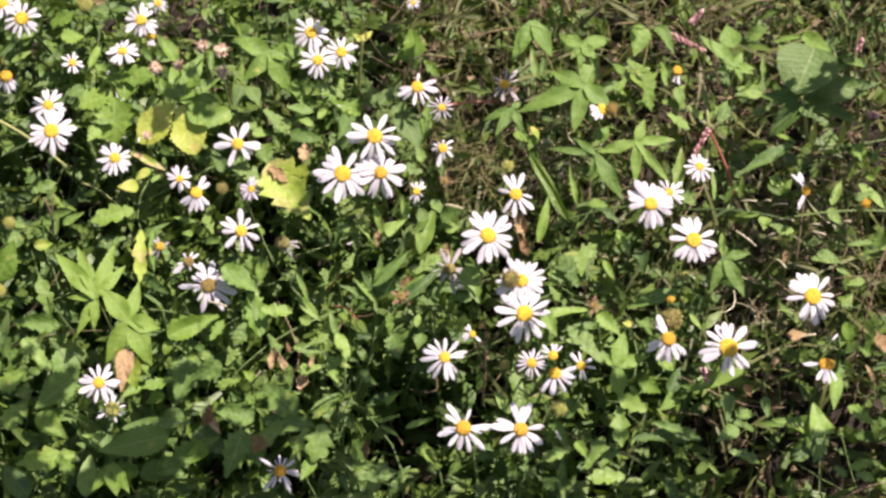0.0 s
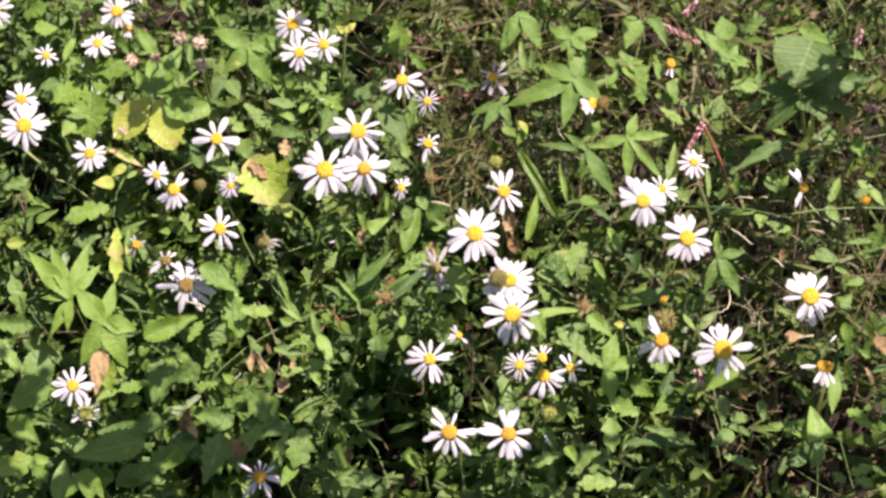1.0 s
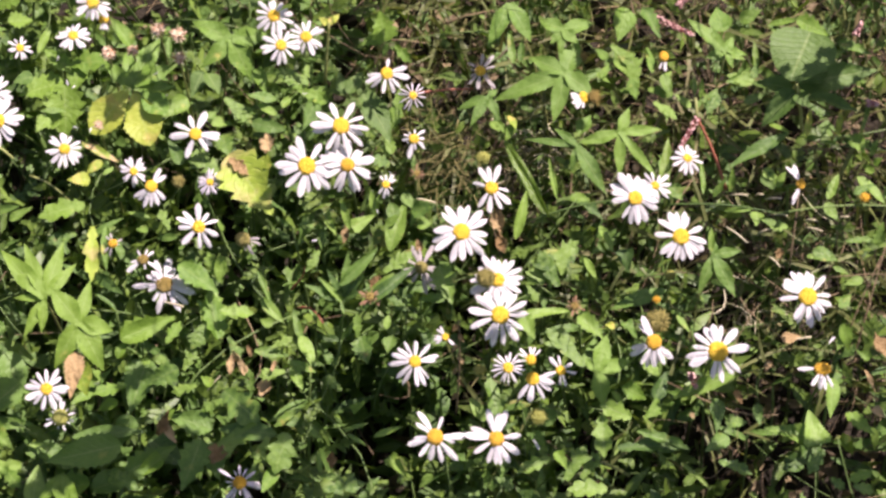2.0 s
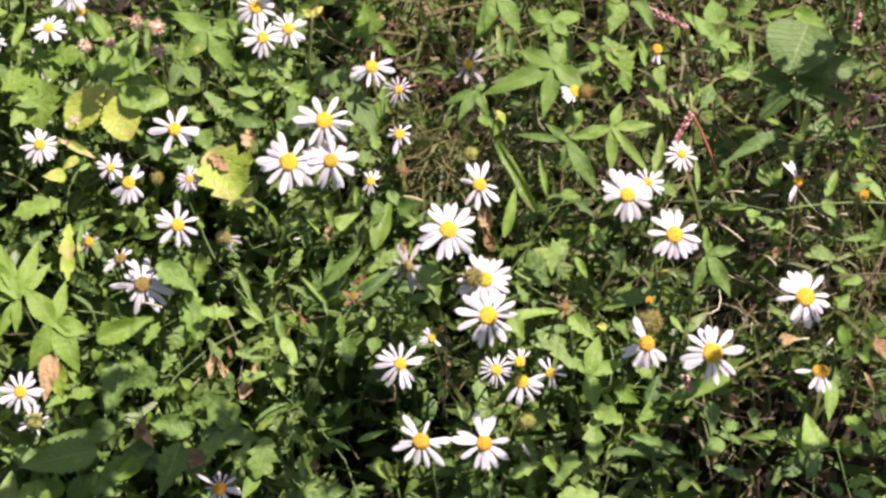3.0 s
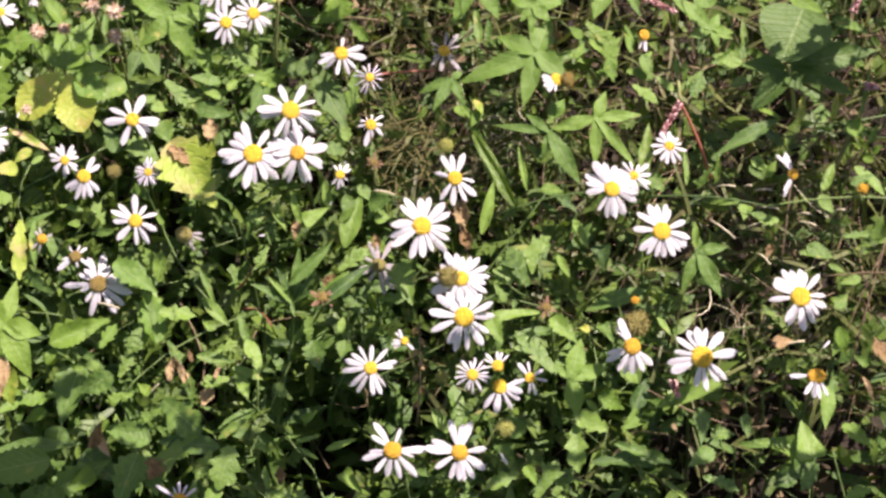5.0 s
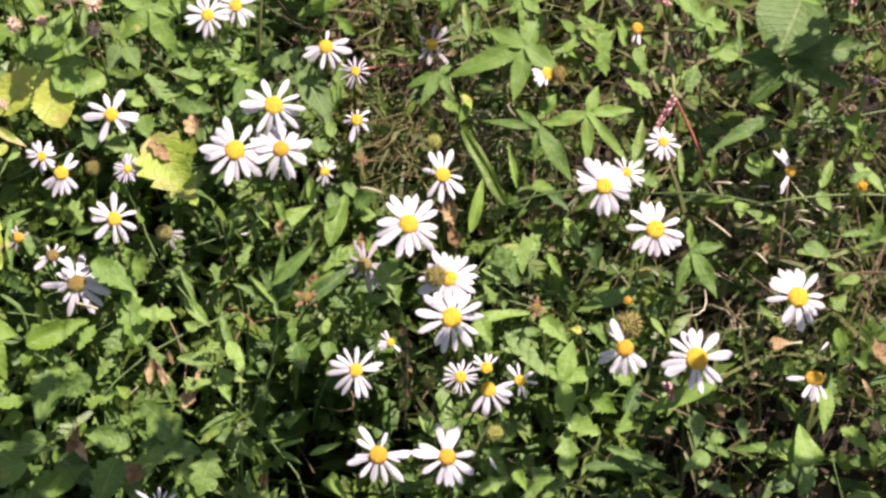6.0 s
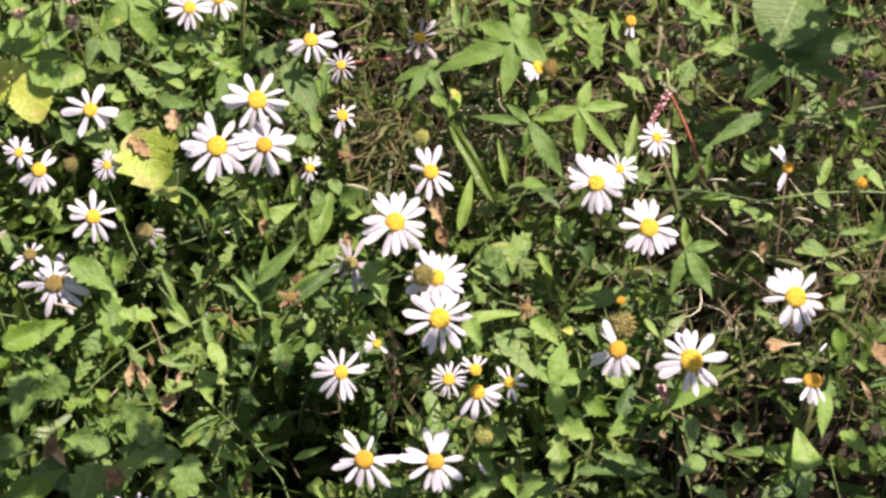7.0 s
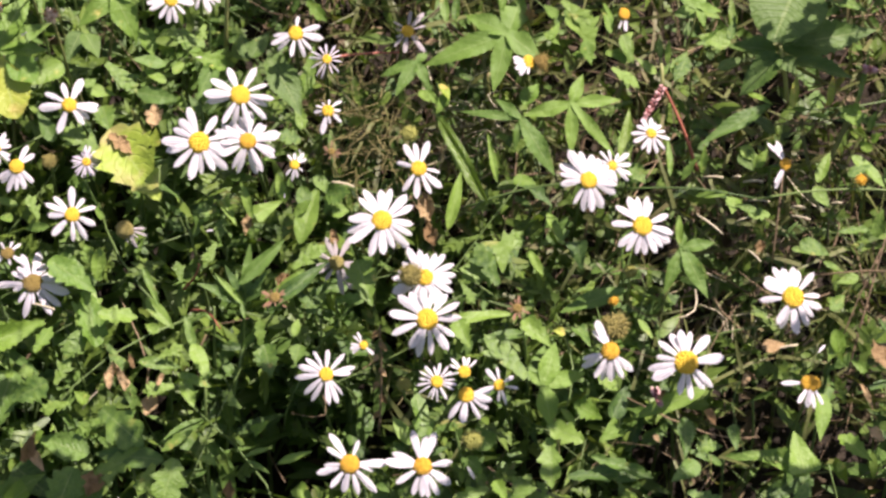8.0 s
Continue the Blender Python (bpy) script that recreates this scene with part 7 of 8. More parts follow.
long_leaf(mums, (-0.0678, -0.0628, -0.026), (-0.0614, -0.0768, -0.018), lance, HERB, wide=1.50, face=(0.12, 0.54), fold=0.67, droop=0.03, seed=535)
cut_leaf(mums, (-0.0715, -0.0660, -0.023), (-0.0862, -0.0687, -0.021), HERB, 1.40, face=(-0.23, 0.18), seed=536)
long_leaf(mums, (-0.0338, -0.0882, -0.022), (-0.0266, -0.0831, -0.018), triangle, HOP_PALE, wide=0.83, face=(0.03, 0.52), fold=0.38, droop=0.05, seed=537)
long_leaf(mums, (-0.0585, -0.0984, -0.028), (-0.0506, -0.1022, -0.032), serrate, HERB, wide=1.00, face=(-0.27, 0.67), fold=0.58, droop=0.08, seed=538)
long_leaf(mums, (-0.0390, -0.1251, -0.026), (-0.0522, -0.1229, -0.027), lance, HERB, wide=1.21, face=(0.25, 0.37), fold=0.37, droop=0.18, seed=539)
cut_leaf(mums, (-0.0495, -0.1321, -0.023), (-0.0263, -0.1276, -0.021), HERB, 1.19, face=(-0.27, 0.35), seed=540)
long_leaf(mums, (-0.0135, -0.1135, -0.023), (-0.0039, -0.1243, -0.023), triangle, HOP_PALE, wide=0.78, face=(-0.09, 0.25), fold=0.45, droop=0.11, seed=541)
long_leaf(mums, (-0.0383, -0.0995, -0.025), (-0.0257, -0.0944, -0.021), lance, HERB, wide=0.75, face=(0.03, 0.67), fold=0.48, droop=0.16, seed=542)
long_leaf(mums, (-0.0223, -0.1032, -0.020), (-0.0062, -0.0975, -0.016), lance, HERB, wide=0.86, face=(0.11, 0.56), fold=0.58, droop=0.05, seed=543)
long_leaf(mums, (-0.0369, -0.1006, -0.026), (-0.0259, -0.1065, -0.029), lance, HERB, wide=0.81, face=(-0.29, 0.50), fold=0.43, droop=0.07, seed=544)
long_leaf(mums, (0.0102, -0.1221, -0.031), (0.0024, -0.1299, -0.035), serrate, HERB, wide=0.89, face=(0.17, 0.28), fold=0.39, droop=0.14, seed=545)
long_leaf(mums, (-0.0899, -0.0774, -0.020), (-0.0909, -0.0661, -0.015), lobed, HERB, wide=1.22, face=(-0.15, 0.69), fold=0.29, droop=0.12, seed=546)
cut_leaf(mums, (-0.0879, -0.1173, -0.026), (-0.0905, -0.1307, -0.024), HERB, 1.34, face=(-0.10, 0.63), seed=547)
cut_leaf(mums, (-0.0401, -0.0765, -0.025), (-0.0490, -0.0678, -0.023), HERB, 1.21, face=(-0.20, 0.59), seed=548)
cut_leaf(mums, (-0.0530, 0.0032, -0.027), (-0.0588, -0.0080, -0.025), HERB, 1.21, face=(0.22, 0.26), seed=549)
cut_leaf(mums, (-0.1038, -0.0453, -0.030), (-0.0959, -0.0579, -0.028), HERB, 1.29, face=(0.38, 0.48), seed=550)
cut_leaf(mums, (-0.0794, -0.0519, -0.027), (-0.0674, -0.0462, -0.025), HERB, 1.13, face=(0.16, 0.22), seed=551)
cut_leaf(mums, (-0.0015, -0.0203, -0.033), (-0.0105, -0.0299, -0.031), HERB, 1.49, face=(0.11, 0.44), seed=552)
cut_leaf(mums, (-0.0166, -0.0091, -0.027), (-0.0015, 0.0028, -0.025), HERB, 1.30, face=(0.30, 0.69), seed=553)
cut_leaf(mums, (0.0451, -0.1242, -0.029), (0.0555, -0.1304, -0.027), HERB, 1.40, face=(0.03, 0.29), seed=554)
cut_leaf(mums, (0.0635, -0.0167, -0.027), (0.0694, -0.0263, -0.025), HERB, 1.31, face=(-0.21, 0.67), seed=555)
cut_leaf(mums, (0.1247, -0.0584, -0.025), (0.1364, -0.0679, -0.023), HERB, 1.33, face=(0.08, 0.43), seed=556)

# stems that lie across
runner = thing("trailing_stem", soil_under(at(0.2109, 0.0355, -0.05)), "long thin green stem trailing across the bank", "stem")
stalk("stem", runner, at(0.1420, 0.0302, -0.030), at(0.2033, 0.0234, -0.022), Vector((0, 0, 0.004)), 0.0006, STEM)
stalk("stem", runner, at(0.2033, 0.0234, -0.022), at(0.2725, 0.0268, -0.020), Vector((0, 0, 0.004)), 0.0006, STEM)
runner_two = thing("trailing_stem", soil_under(at(0.0733, 0.0326, -0.05)), "long thin green stem trailing across the bank", "stem")
stalk("stem", runner_two, at(0.0644, 0.0208, -0.030), at(0.1199, 0.0289, -0.010), Vector((0, 0, 0.004)), 0.0006, STEM)
runner_three = thing("trailing_stem", soil_under(at(-0.2533, 0.0786, -0.05)), "pale green stem leaning across the bank", "stem")
stalk("stem", runner_three, at(-0.2734, 0.0881, -0.030), at(-0.2251, 0.0546, -0.020), Vector((0, 0, 0.004)), 0.0013, OLIVE_STEM)
stalk("stem", runner_three, at(-0.2171, 0.0469, -0.030), at(-0.1945, 0.0329, -0.030), Vector((0, 0, 0.004)), 0.0006, OLIVE_STEM)
dry_stem = thing("dry_weed", soil_under(at(0.2179, 0.0247, -0.05)), "thin dry tan stem standing upright", "stem")
stalk("stem", dry_stem, at(0.2157, 0.0372, -0.020), at(0.2117, -0.0037, -0.040), Vector((0, 0, 0.004)), 0.0006, TWIG)
brown_stem = thing("dry_weed", soil_under(at(0.0212, 0.1020, -0.05)), "brown-red bare stem lying across the weeds", "stem")
stalk("stem", brown_stem, at(0.0023, 0.0954, -0.030), at(0.0335, 0.0991, -0.035), Vector((0,0,0.001)), 0.0008, RED_STEM)
red_twig = thing("dry_twig", soil_under(at(-0.0638, -0.0275, -0.05)), "short orange-red twig among leaves", "twig")
stalk("stem", red_twig, at(-0.0662, -0.0260, -0.045), at(-0.0509, -0.0375, -0.030), Vector((0.001,0.002,0.003)), 0.0007, RED_STEM)
stalk("stem", red_twig, at(-0.0702, -0.0146, -0.050), at(-0.0614, -0.0066, -0.030), Vector((0.002,0,0.001)), 0.0008, RED_STEM)
bare_stem = thing("dry_weed", soil_under(at(-0.2386, 0.0247, -0.05)), "bare brown stem fork", "stem")
stalk("stem", bare_stem, at(-0.2347, 0.0142, -0.040), at(-0.2327, 0.0375, -0.020), Vector((0, 0, 0.004)), 0.0007, TWIG)
stalk("stem", bare_stem, at(-0.2339, 0.0242, -0.030), at(-0.2386, 0.0358, -0.020), Vector((0, 0, 0.004)), 0.0008, TWIG)
right_stem = thing("dry_weed", soil_under(at(0.2571, -0.0305, -0.05)), "brown dry stalk leaning upright", "stem")
stalk("stem", right_stem, at(0.2476, -0.0553, -0.050), at(0.2649, 0.0066, -0.030), Vector((0, 0, 0.004)), 0.0006, TWIG)
stalk("stem", right_stem, at(0.2454, -0.0388, -0.050), at(0.2641, 0.0032, -0.040), Vector((0, 0, 0.004)), 0.0004, TWIG)
dry_spike = thing("dry_weed", soil_under(at(0.0399, -0.0583, -0.05)), "dry brown stalk with small withered leaves", "stem")
stalk("stem", dry_spike, at(0.0236, -0.0836, -0.060), at(0.0249, -0.0391, -0.012), Vector((0.001,0,0.002)), 0.0006, TWIG)
long_leaf(dry_spike, (0.0244, -0.0413, -0.014), (0.0210, -0.0452, -0.016), ovate, TAN, wide=0.9, fold=0.6, seed=180)
long_leaf(dry_spike, (0.0244, -0.0459, -0.020), (0.0281, -0.0498, -0.022), ovate, TAN, wide=0.9, fold=0.6, seed=181)
long_leaf(dry_spike, (0.0243, -0.0508, -0.026), (0.0208, -0.0546, -0.028), ovate, TAN, wide=0.9, fold=0.6, seed=182)
long_leaf(dry_spike, (0.0243, -0.0561, -0.032), (0.0280, -0.0601, -0.034), ovate, TAN, wide=0.9, fold=0.6, seed=183)
long_leaf(dry_spike, (0.0242, -0.0616, -0.038), (0.0208, -0.0655, -0.040), ovate, TAN, wide=0.9, fold=0.6, seed=184)
long_leaf(dry_spike, (0.0243, -0.0671, -0.044), (0.0279, -0.0711, -0.046), ovate, TAN, wide=0.9, fold=0.6, seed=185)
long_leaf(dry_spike, (0.0242, -0.0738, -0.050), (0.0207, -0.0778, -0.052), ovate, TAN, wide=0.9, fold=0.6, seed=186)

# dried clover-like heads and curled dead leaves
dried_head(-0.1329, 0.1230, -0.008, 0.0048)
dried_head(-0.1319, 0.1095, -0.008, 0.0041)
dried_head(-0.1439, 0.1264, -0.008, 0.0038)
dried_head(-0.1720, 0.1123, -0.008, 0.0045)
dried_head(-0.1581, 0.1138, -0.008, 0.0038)
dried_head(-0.1764, 0.0710, -0.008, 0.0031)
curled_leaf(0.0468, 0.0171, -0.010, 0.0043, 0.0064)
curled_leaf(0.0487, 0.0049, -0.012, 0.0032, 0.0069)
curled_leaf(-0.0827, 0.0622, -0.015, 0.0046, 0.0054)
curled_leaf(-0.0955, -0.0625, -0.020, 0.0034, 0.0095)
curled_leaf(-0.1008, -0.0617, -0.020, 0.0026, 0.0063)
curled_leaf(-0.0830, -0.0734, -0.030, 0.0037, 0.0059)
curled_leaf(0.0028, 0.0052, -0.030, 0.0024, 0.0049)
curled_leaf(0.1969, -0.0619, -0.030, 0.0037, 0.0037)
curled_leaf(0.1552, -0.0726, -0.010, 0.0023, 0.0031)
curled_leaf(-0.0216, -0.0133, -0.040, 0.0044, 0.0054)
curled_leaf(0.2609, -0.0506, -0.030, 0.0064, 0.0080)
curled_leaf(-0.0388, 0.0134, -0.030, 0.0027, 0.0054)
curled_leaf(0.2074, 0.0053, -0.050, 0.0039, 0.0039)
curled_leaf(-0.0454, -0.1147, -0.030, 0.0032, 0.0047)
curled_leaf(-0.1376, -0.0949, -0.020, 0.0029, 0.0079)
curled_leaf(-0.1087, -0.1099, -0.030, 0.0053, 0.0074)
curled_leaf(-0.0912, -0.0550, -0.020, 0.0021, 0.0037)
curled_leaf(-0.0776, -0.0635, -0.020, 0.0024, 0.0032)

fan = thing("narrow_leaved_weed", soil_under(at(-0.0578, -0.0167, -0.05)), "slender weed with a fan of narrow green leaves", "plant")
long_leaf(fan, (-0.0393, -0.0248, -0.030), (-0.0532, -0.0140, -0.020), lance, ASTER, wide=0.75, seed=140)
long_leaf(fan, (-0.0393, -0.0248, -0.030), (-0.0480, -0.0091, -0.020), lance, ASTER, wide=0.75, seed=141)
long_leaf(fan, (-0.0393, -0.0248, -0.030), (-0.0369, 0.0011, -0.020), lance, ASTER, wide=0.75, seed=142)
long_leaf(fan, (-0.0393, -0.0248, -0.030), (-0.0283, -0.0108, -0.020), lance, ASTER, wide=0.75, seed=143)
long_leaf(fan, (-0.0393, -0.0248, -0.030), (-0.0300, -0.0206, -0.020), lance, ASTER, wide=0.75, seed=144)
long_leaf(fan, (-0.0393, -0.0248, -0.030), (-0.0512, -0.0241, -0.020), lance, ASTER, wide=0.75, seed=145)
long_leaf(fan, (-0.0393, -0.0248, -0.030), (-0.0605, -0.0173, -0.020), lance, ASTER, wide=0.75, seed=146)
stalk("stem", fan, at(-0.0430, -0.0463, -0.070), at(-0.0393, -0.0248, -0.030), Vector((0, 0, 0.004)), 0.001, STEM)
long_leaf(fan, (-0.0296, -0.0295, -0.030), (-0.0118, -0.0108, -0.020), lance, HERB, wide=1.1)
long_leaf(fan, (-0.0068, 0.0368, -0.030), (0.0013, 0.0271, -0.030), ovate, HERB, wide=0.9)
long_leaf(fan, (-0.0135, 0.0313, -0.030), (-0.0085, 0.0148, -0.030), ovate, HERB, wide=0.8)
long_leaf(fan, (0.0054, 0.0313, -0.030), (-0.0027, 0.0176, -0.030), ovate, HERB, wide=0.8)
upright = thing("broad_leaved_weed", soil_under(at(0.1435, 0.1146, -0.05)), "weed with small bright pointed leaves", "plant")
long_leaf(upright, (0.1565, 0.0856, -0.025), (0.1472, 0.0940, -0.025), ovate, HERB, wide=0.7, seed=160)
long_leaf(upright, (0.1578, 0.0842, -0.025), (0.1633, 0.0912, -0.025), ovate, HERB, wide=0.8, seed=161)
long_leaf(upright, (0.1645, 0.0851, -0.025), (0.1718, 0.0974, -0.025), ovate, HERB, wide=0.9, seed=162)
long_leaf(upright, (0.1925, 0.1007, -0.025), (0.1766, 0.1052, -0.025), ovate, HERB, wide=1.0, seed=163)
long_leaf(upright, (0.1920, 0.1025, -0.025), (0.1949, 0.1137, -0.025), ovate, HERB, wide=0.7, seed=164)
long_leaf(upright, (0.1787, 0.1165, -0.025), (0.1652, 0.1151, -0.025), ovate, HERB, wide=0.8, seed=165)
long_leaf(upright, (0.1787, 0.1179, -0.025), (0.1881, 0.1137, -0.025), ovate, HERB, wide=0.9, seed=166)
long_leaf(upright, (0.1588, 0.0954, -0.025), (0.1568, 0.1025, -0.025), ovate, HOP_PALE, wide=1.0, seed=167)
long_leaf(upright, (0.1031, 0.1058, -0.025), (0.1108, 0.1002, -0.025), ovate, HOP_PALE, wide=0.7, seed=168)
long_leaf(upright, (0.1135, 0.1142, -0.025), (0.1222, 0.1047, -0.025), ovate, HOP_PALE, wide=0.8, seed=169)
long_leaf(upright, (0.1227, 0.1025, -0.025), (0.1257, 0.0901, -0.025), ovate, HOP_PALE, wide=0.9, seed=170)
long_leaf(upright, (0.1095, 0.1137, -0.025), (0.1028, 0.1208, -0.025), ovate, HOP_PALE, wide=1.0, seed=171)
long_leaf(upright, (0.1863, 0.0884, -0.025), (0.1999, 0.0940, -0.025), ovate, BINDWEED, wide=0.7, seed=172)
long_leaf(upright, (0.1406, 0.1052, -0.025), (0.1457, 0.0912, -0.025), ovate, HERB, wide=0.8, seed=173)
long_leaf(upright, (0.0565, 0.0759, -0.025), (0.0511, 0.0661, -0.025), ovate, HOP_PALE, wide=0.9, seed=174)
long_leaf(upright, (0.0430, 0.0773, -0.025), (0.0484, 0.0716, -0.025), ovate, HOP_PALE, wide=1.0, seed=175)
long_leaf(upright, (0.2469, 0.0357, -0.025), (0.2591, 0.0412, -0.025), ovate, HERB, wide=0.7, seed=176)
long_leaf(upright, (0.2451, 0.0689, -0.025), (0.2571, 0.0619, -0.025), ovate, HERB, wide=0.8, seed=177)
long_leaf(upright, (0.2306, 0.0301, -0.025), (0.2383, 0.0192, -0.025), ovate, HERB, wide=0.9, seed=178)
long_leaf(upright, (0.1962, 0.0495, -0.025), (0.2054, 0.0426, -0.025), ovate, HERB, wide=1.0, seed=179)
long_leaf(upright, (0.2035, 0.0178, -0.025), (0.1928, 0.0219, -0.025), ovate, HERB, wide=0.7, seed=180)
long_leaf(upright, (0.2419, -0.0407, -0.025), (0.2349, -0.0541, -0.025), ovate, HERB, wide=0.8, seed=181)
long_leaf(upright, (0.2506, -0.0136, -0.025), (0.2399, -0.0163, -0.025), ovate, HERB, wide=0.9, seed=182)
long_leaf(upright, (0.2231, 0.0028, -0.025), (0.2377, -0.0027, -0.025), ovate, HERB, wide=1.0, seed=183)

# fallen rays and broken straws
fallen_petal(-0.2016, 0.1108, -0.016, 0.0033)
fallen_petal(-0.1960, 0.0994, -0.016, 0.0036)
fallen_petal(-0.1928, 0.0943, -0.016, 0.0027)
fallen_petal(-0.1891, 0.0717, -0.016, 0.0030)
fallen_petal(-0.1820, 0.0686, -0.016, 0.0048)
fallen_petal(-0.1444, 0.1038, -0.016, 0.0036)
fallen_petal(-0.1386, 0.0912, -0.016, 0.0042)
fallen_petal(-0.0634, 0.0912, -0.016, 0.0030)
fallen_petal(-0.0204, 0.0247, -0.016, 0.0024)
fallen_petal(0.2292, -0.0515, -0.016, 0.0054)
fallen_petal(0.0657, -0.1050, -0.016, 0.0066)
fallen_petal(-0.0570, 0.0065, -0.016, 0.0036)
fallen_petal(-0.0136, 0.0458, -0.016, 0.0027)
straw((0.1781, 0.0357, -0.030), (0.1877, 0.0348, -0.026))
straw((0.1921, 0.0357, -0.030), (0.1962, 0.0351, -0.026))
straw((0.1934, 0.0139, -0.030), (0.2021, 0.0158, -0.026))
straw((0.2204, 0.0214, -0.030), (0.2265, 0.0198, -0.026))
straw((0.2196, 0.0170, -0.030), (0.2288, 0.0142, -0.026))
straw((0.1998, 0.0245, -0.030), (0.2096, 0.0229, -0.026))
straw((0.1978, 0.0335, -0.030), (0.2065, 0.0329, -0.026))
straw((0.2386, 0.0226, -0.030), (0.2442, 0.0223, -0.026))
straw((0.1753, 0.0176, -0.030), (0.1868, 0.0074, -0.026))
straw((0.1992, 0.0002, -0.030), (0.2046, -0.0062, -0.026))
straw((0.0120, 0.0313, -0.030), (0.0014, 0.0326, -0.026))
straw((-0.1147, -0.0758, -0.030), (-0.1073, -0.0680, -0.026))
straw((-0.1420, -0.0254, -0.030), (-0.1285, -0.0292, -0.026))
straw((0.2080, -0.0484, -0.030), (0.2211, -0.0461, -0.026))


weeds()
scatter("low_growth", "dense low green leaves under the flowers", "undergrowth", UNDER, 3400, slim, 6, (0.010, 0.026), (-0.36, 0.34), (-0.24, 0.26), (-0.17, -0.06), 0.75, 31, keep=leafy)
scatter("shaded_growth", "small dark leaves close to the soil", "undergrowth", UNDER, 2600, slim, 5, (0.009, 0.023), (-0.36, 0.34), (-0.24, 0.26), (-0.235, -0.16), 0.6, 36, keep=hollow)
scatter("fine_growth", "small cut green leaves between the stems", "undergrowth", UNDER, 1900, cut_blade, 9, (0.012, 0.026), (-0.36, 0.34), (-0.24, 0.26), (-0.13, -0.04), 0.7, 32, keep=leafy)
scatter("leaf_litter", "brown dry leaf litter on the soil", "litter", LITTER, 1500, ovate, 4, (0.006, 0.016), (-0.36, 0.34), (-0.24, 0.26), (-0.205, -0.17), 0.5, 33, fold=0.8, droop=0.6, keep=fallen)
scatter("grass_wisps", "fine narrow grass blades among dry stalks", "grass", WISP, 1500, wisp, 6, (0.018, 0.045), (-0.02, 0.30), (-0.16, 0.20), (-0.15, -0.045), 0.8, 41, droop=0.5, keep=dry)
sticks("dry_stalks", "thin dry brown stalks lying about", TWIG, 820, (0.02, 0.075), (-0.34, 0.34), (-0.22, 0.24), (-0.19, -0.045), (0.0002, 0.0005), 34, keep=dry)
sticks("green_stalks", "thin green stalks among the leaves", STEM, 340, (0.03, 0.09), (-0.34, 0.34), (-0.22, 0.24), (-0.14, -0.035), (0.00025, 0.0006), 35, keep=hollow)
sticks("withered_stems", "tangle of fine withered olive-brown stems", WITHERED, 110, (0.008, 0.026), (0.001, 0.035), (0.040, 0.094), (-0.10, -0.03), (0.00015, 0.00035), 38)
sticks("straw", "short pale broken straws", PALE_TWIG, 16, (0.008, 0.026), (0.172, 0.245), (-0.027, 0.039), (-0.12, -0.06), (0.0002, 0.0005), 39)
sticks("loose_straw", "short pale broken straws", PALE_TWIG, 50, (0.008, 0.025), (0.043, 0.088), (0.056, 0.091), (-0.12, -0.05), (0.0002, 0.0005), 40)

# Boughs out of view, added so their leaves shade chosen spots of the bank.
arching = shrub(((0.510, 0.155, 0.299), (0.406, 0.149, 0.299), (0.302, 0.146, 0.299), (0.198, 0.149, 0.299), (0.109, 0.155, 0.299), (0.020, 0.149, 0.299), (-0.113, 0.146, 0.299)), (0.95, 0.42, SOIL_N), "unseen leafy bough added to shade the foot of the bank")
shade_spray(arching, -0.006, 0.149, 0.299, 0.008, 8, 0.011)
shade_spray(arching, -0.010, 0.131, 0.299, 0.007, 8, 0.009)
shade_spray(arching, -0.032, 0.125, 0.299, 0.007, 8, 0.010)
shade_spray(arching, -0.018, 0.146, 0.299, 0.005, 6, 0.007)
shade_spray(arching, 0.003, 0.132, 0.299, 0.008, 8, 0.011)
shade_spray(arching, 0.017, 0.149, 0.299, 0.007, 8, 0.010)
shade_spray(arching, 0.037, 0.153, 0.299, 0.008, 8, 0.011)
shade_spray(arching, 0.056, 0.158, 0.299, 0.007, 8, 0.008)
shade_spray(arching, 0.074, 0.155, 0.299, 0.006, 8, 0.008)
shade_spray(arching, 0.043, 0.131, 0.299, 0.009, 8, 0.012)
shade_spray(arching, 0.062, 0.146, 0.299, 0.005, 6, 0.007)
shade_spray(arching, 0.012, 0.167, 0.299, 0.005, 6, 0.006)
shade_spray(arching, 0.086, 0.149, 0.299, 0.005, 6, 0.006)
shade_spray(arching, 0.091, 0.174, 0.299, 0.005, 6, 0.006)
shade_spray(arching, 0.112, 0.176, 0.299, 0.006, 8, 0.007)
shade_spray(arching, 0.123, 0.167, 0.299, 0.006, 8, 0.007)
shade_spray(arching, 0.127, 0.189, 0.299, 0.006, 6, 0.006)
shade_spray(arching, 0.135, 0.162, 0.299, 0.007, 8, 0.008)
shade_spray(arching, 0.142, 0.137, 0.299, 0.009, 8, 0.012)
shade_spray(arching, 0.173, 0.161, 0.299, 0.004, 4, 0.006)
shade_spray(arching, 0.121, 0.144, 0.299, 0.006, 8, 0.008)
shade_spray(arching, 0.106, 0.158, 0.299, 0.005, 6, 0.006)
shade_spray(arching, 0.136, 0.194, 0.299, 0.005, 6, 0.006)
shade_spray(arching, 0.194, 0.173, 0.299, 0.005, 6, 0.006)
shade_spray(arching, 0.237, 0.147, 0.299, 0.005, 6, 0.007)
shade_spray(arching, 0.216, 0.122, 0.299, 0.005, 6, 0.006)
shade_spray(arching, 0.246, 0.170, 0.299, 0.005, 6, 0.006)
shade_spray(arching, 0.258, 0.155, 0.299, 0.007, 8, 0.009)
shade_spray(arching, 0.261, 0.174, 0.299, 0.005, 6, 0.006)
shade_spray(arching, 0.347, 0.174, 0.299, 0.004, 4, 0.006)
shade_spray(arching, 0.354, 0.141, 0.299, 0.006, 6, 0.007)
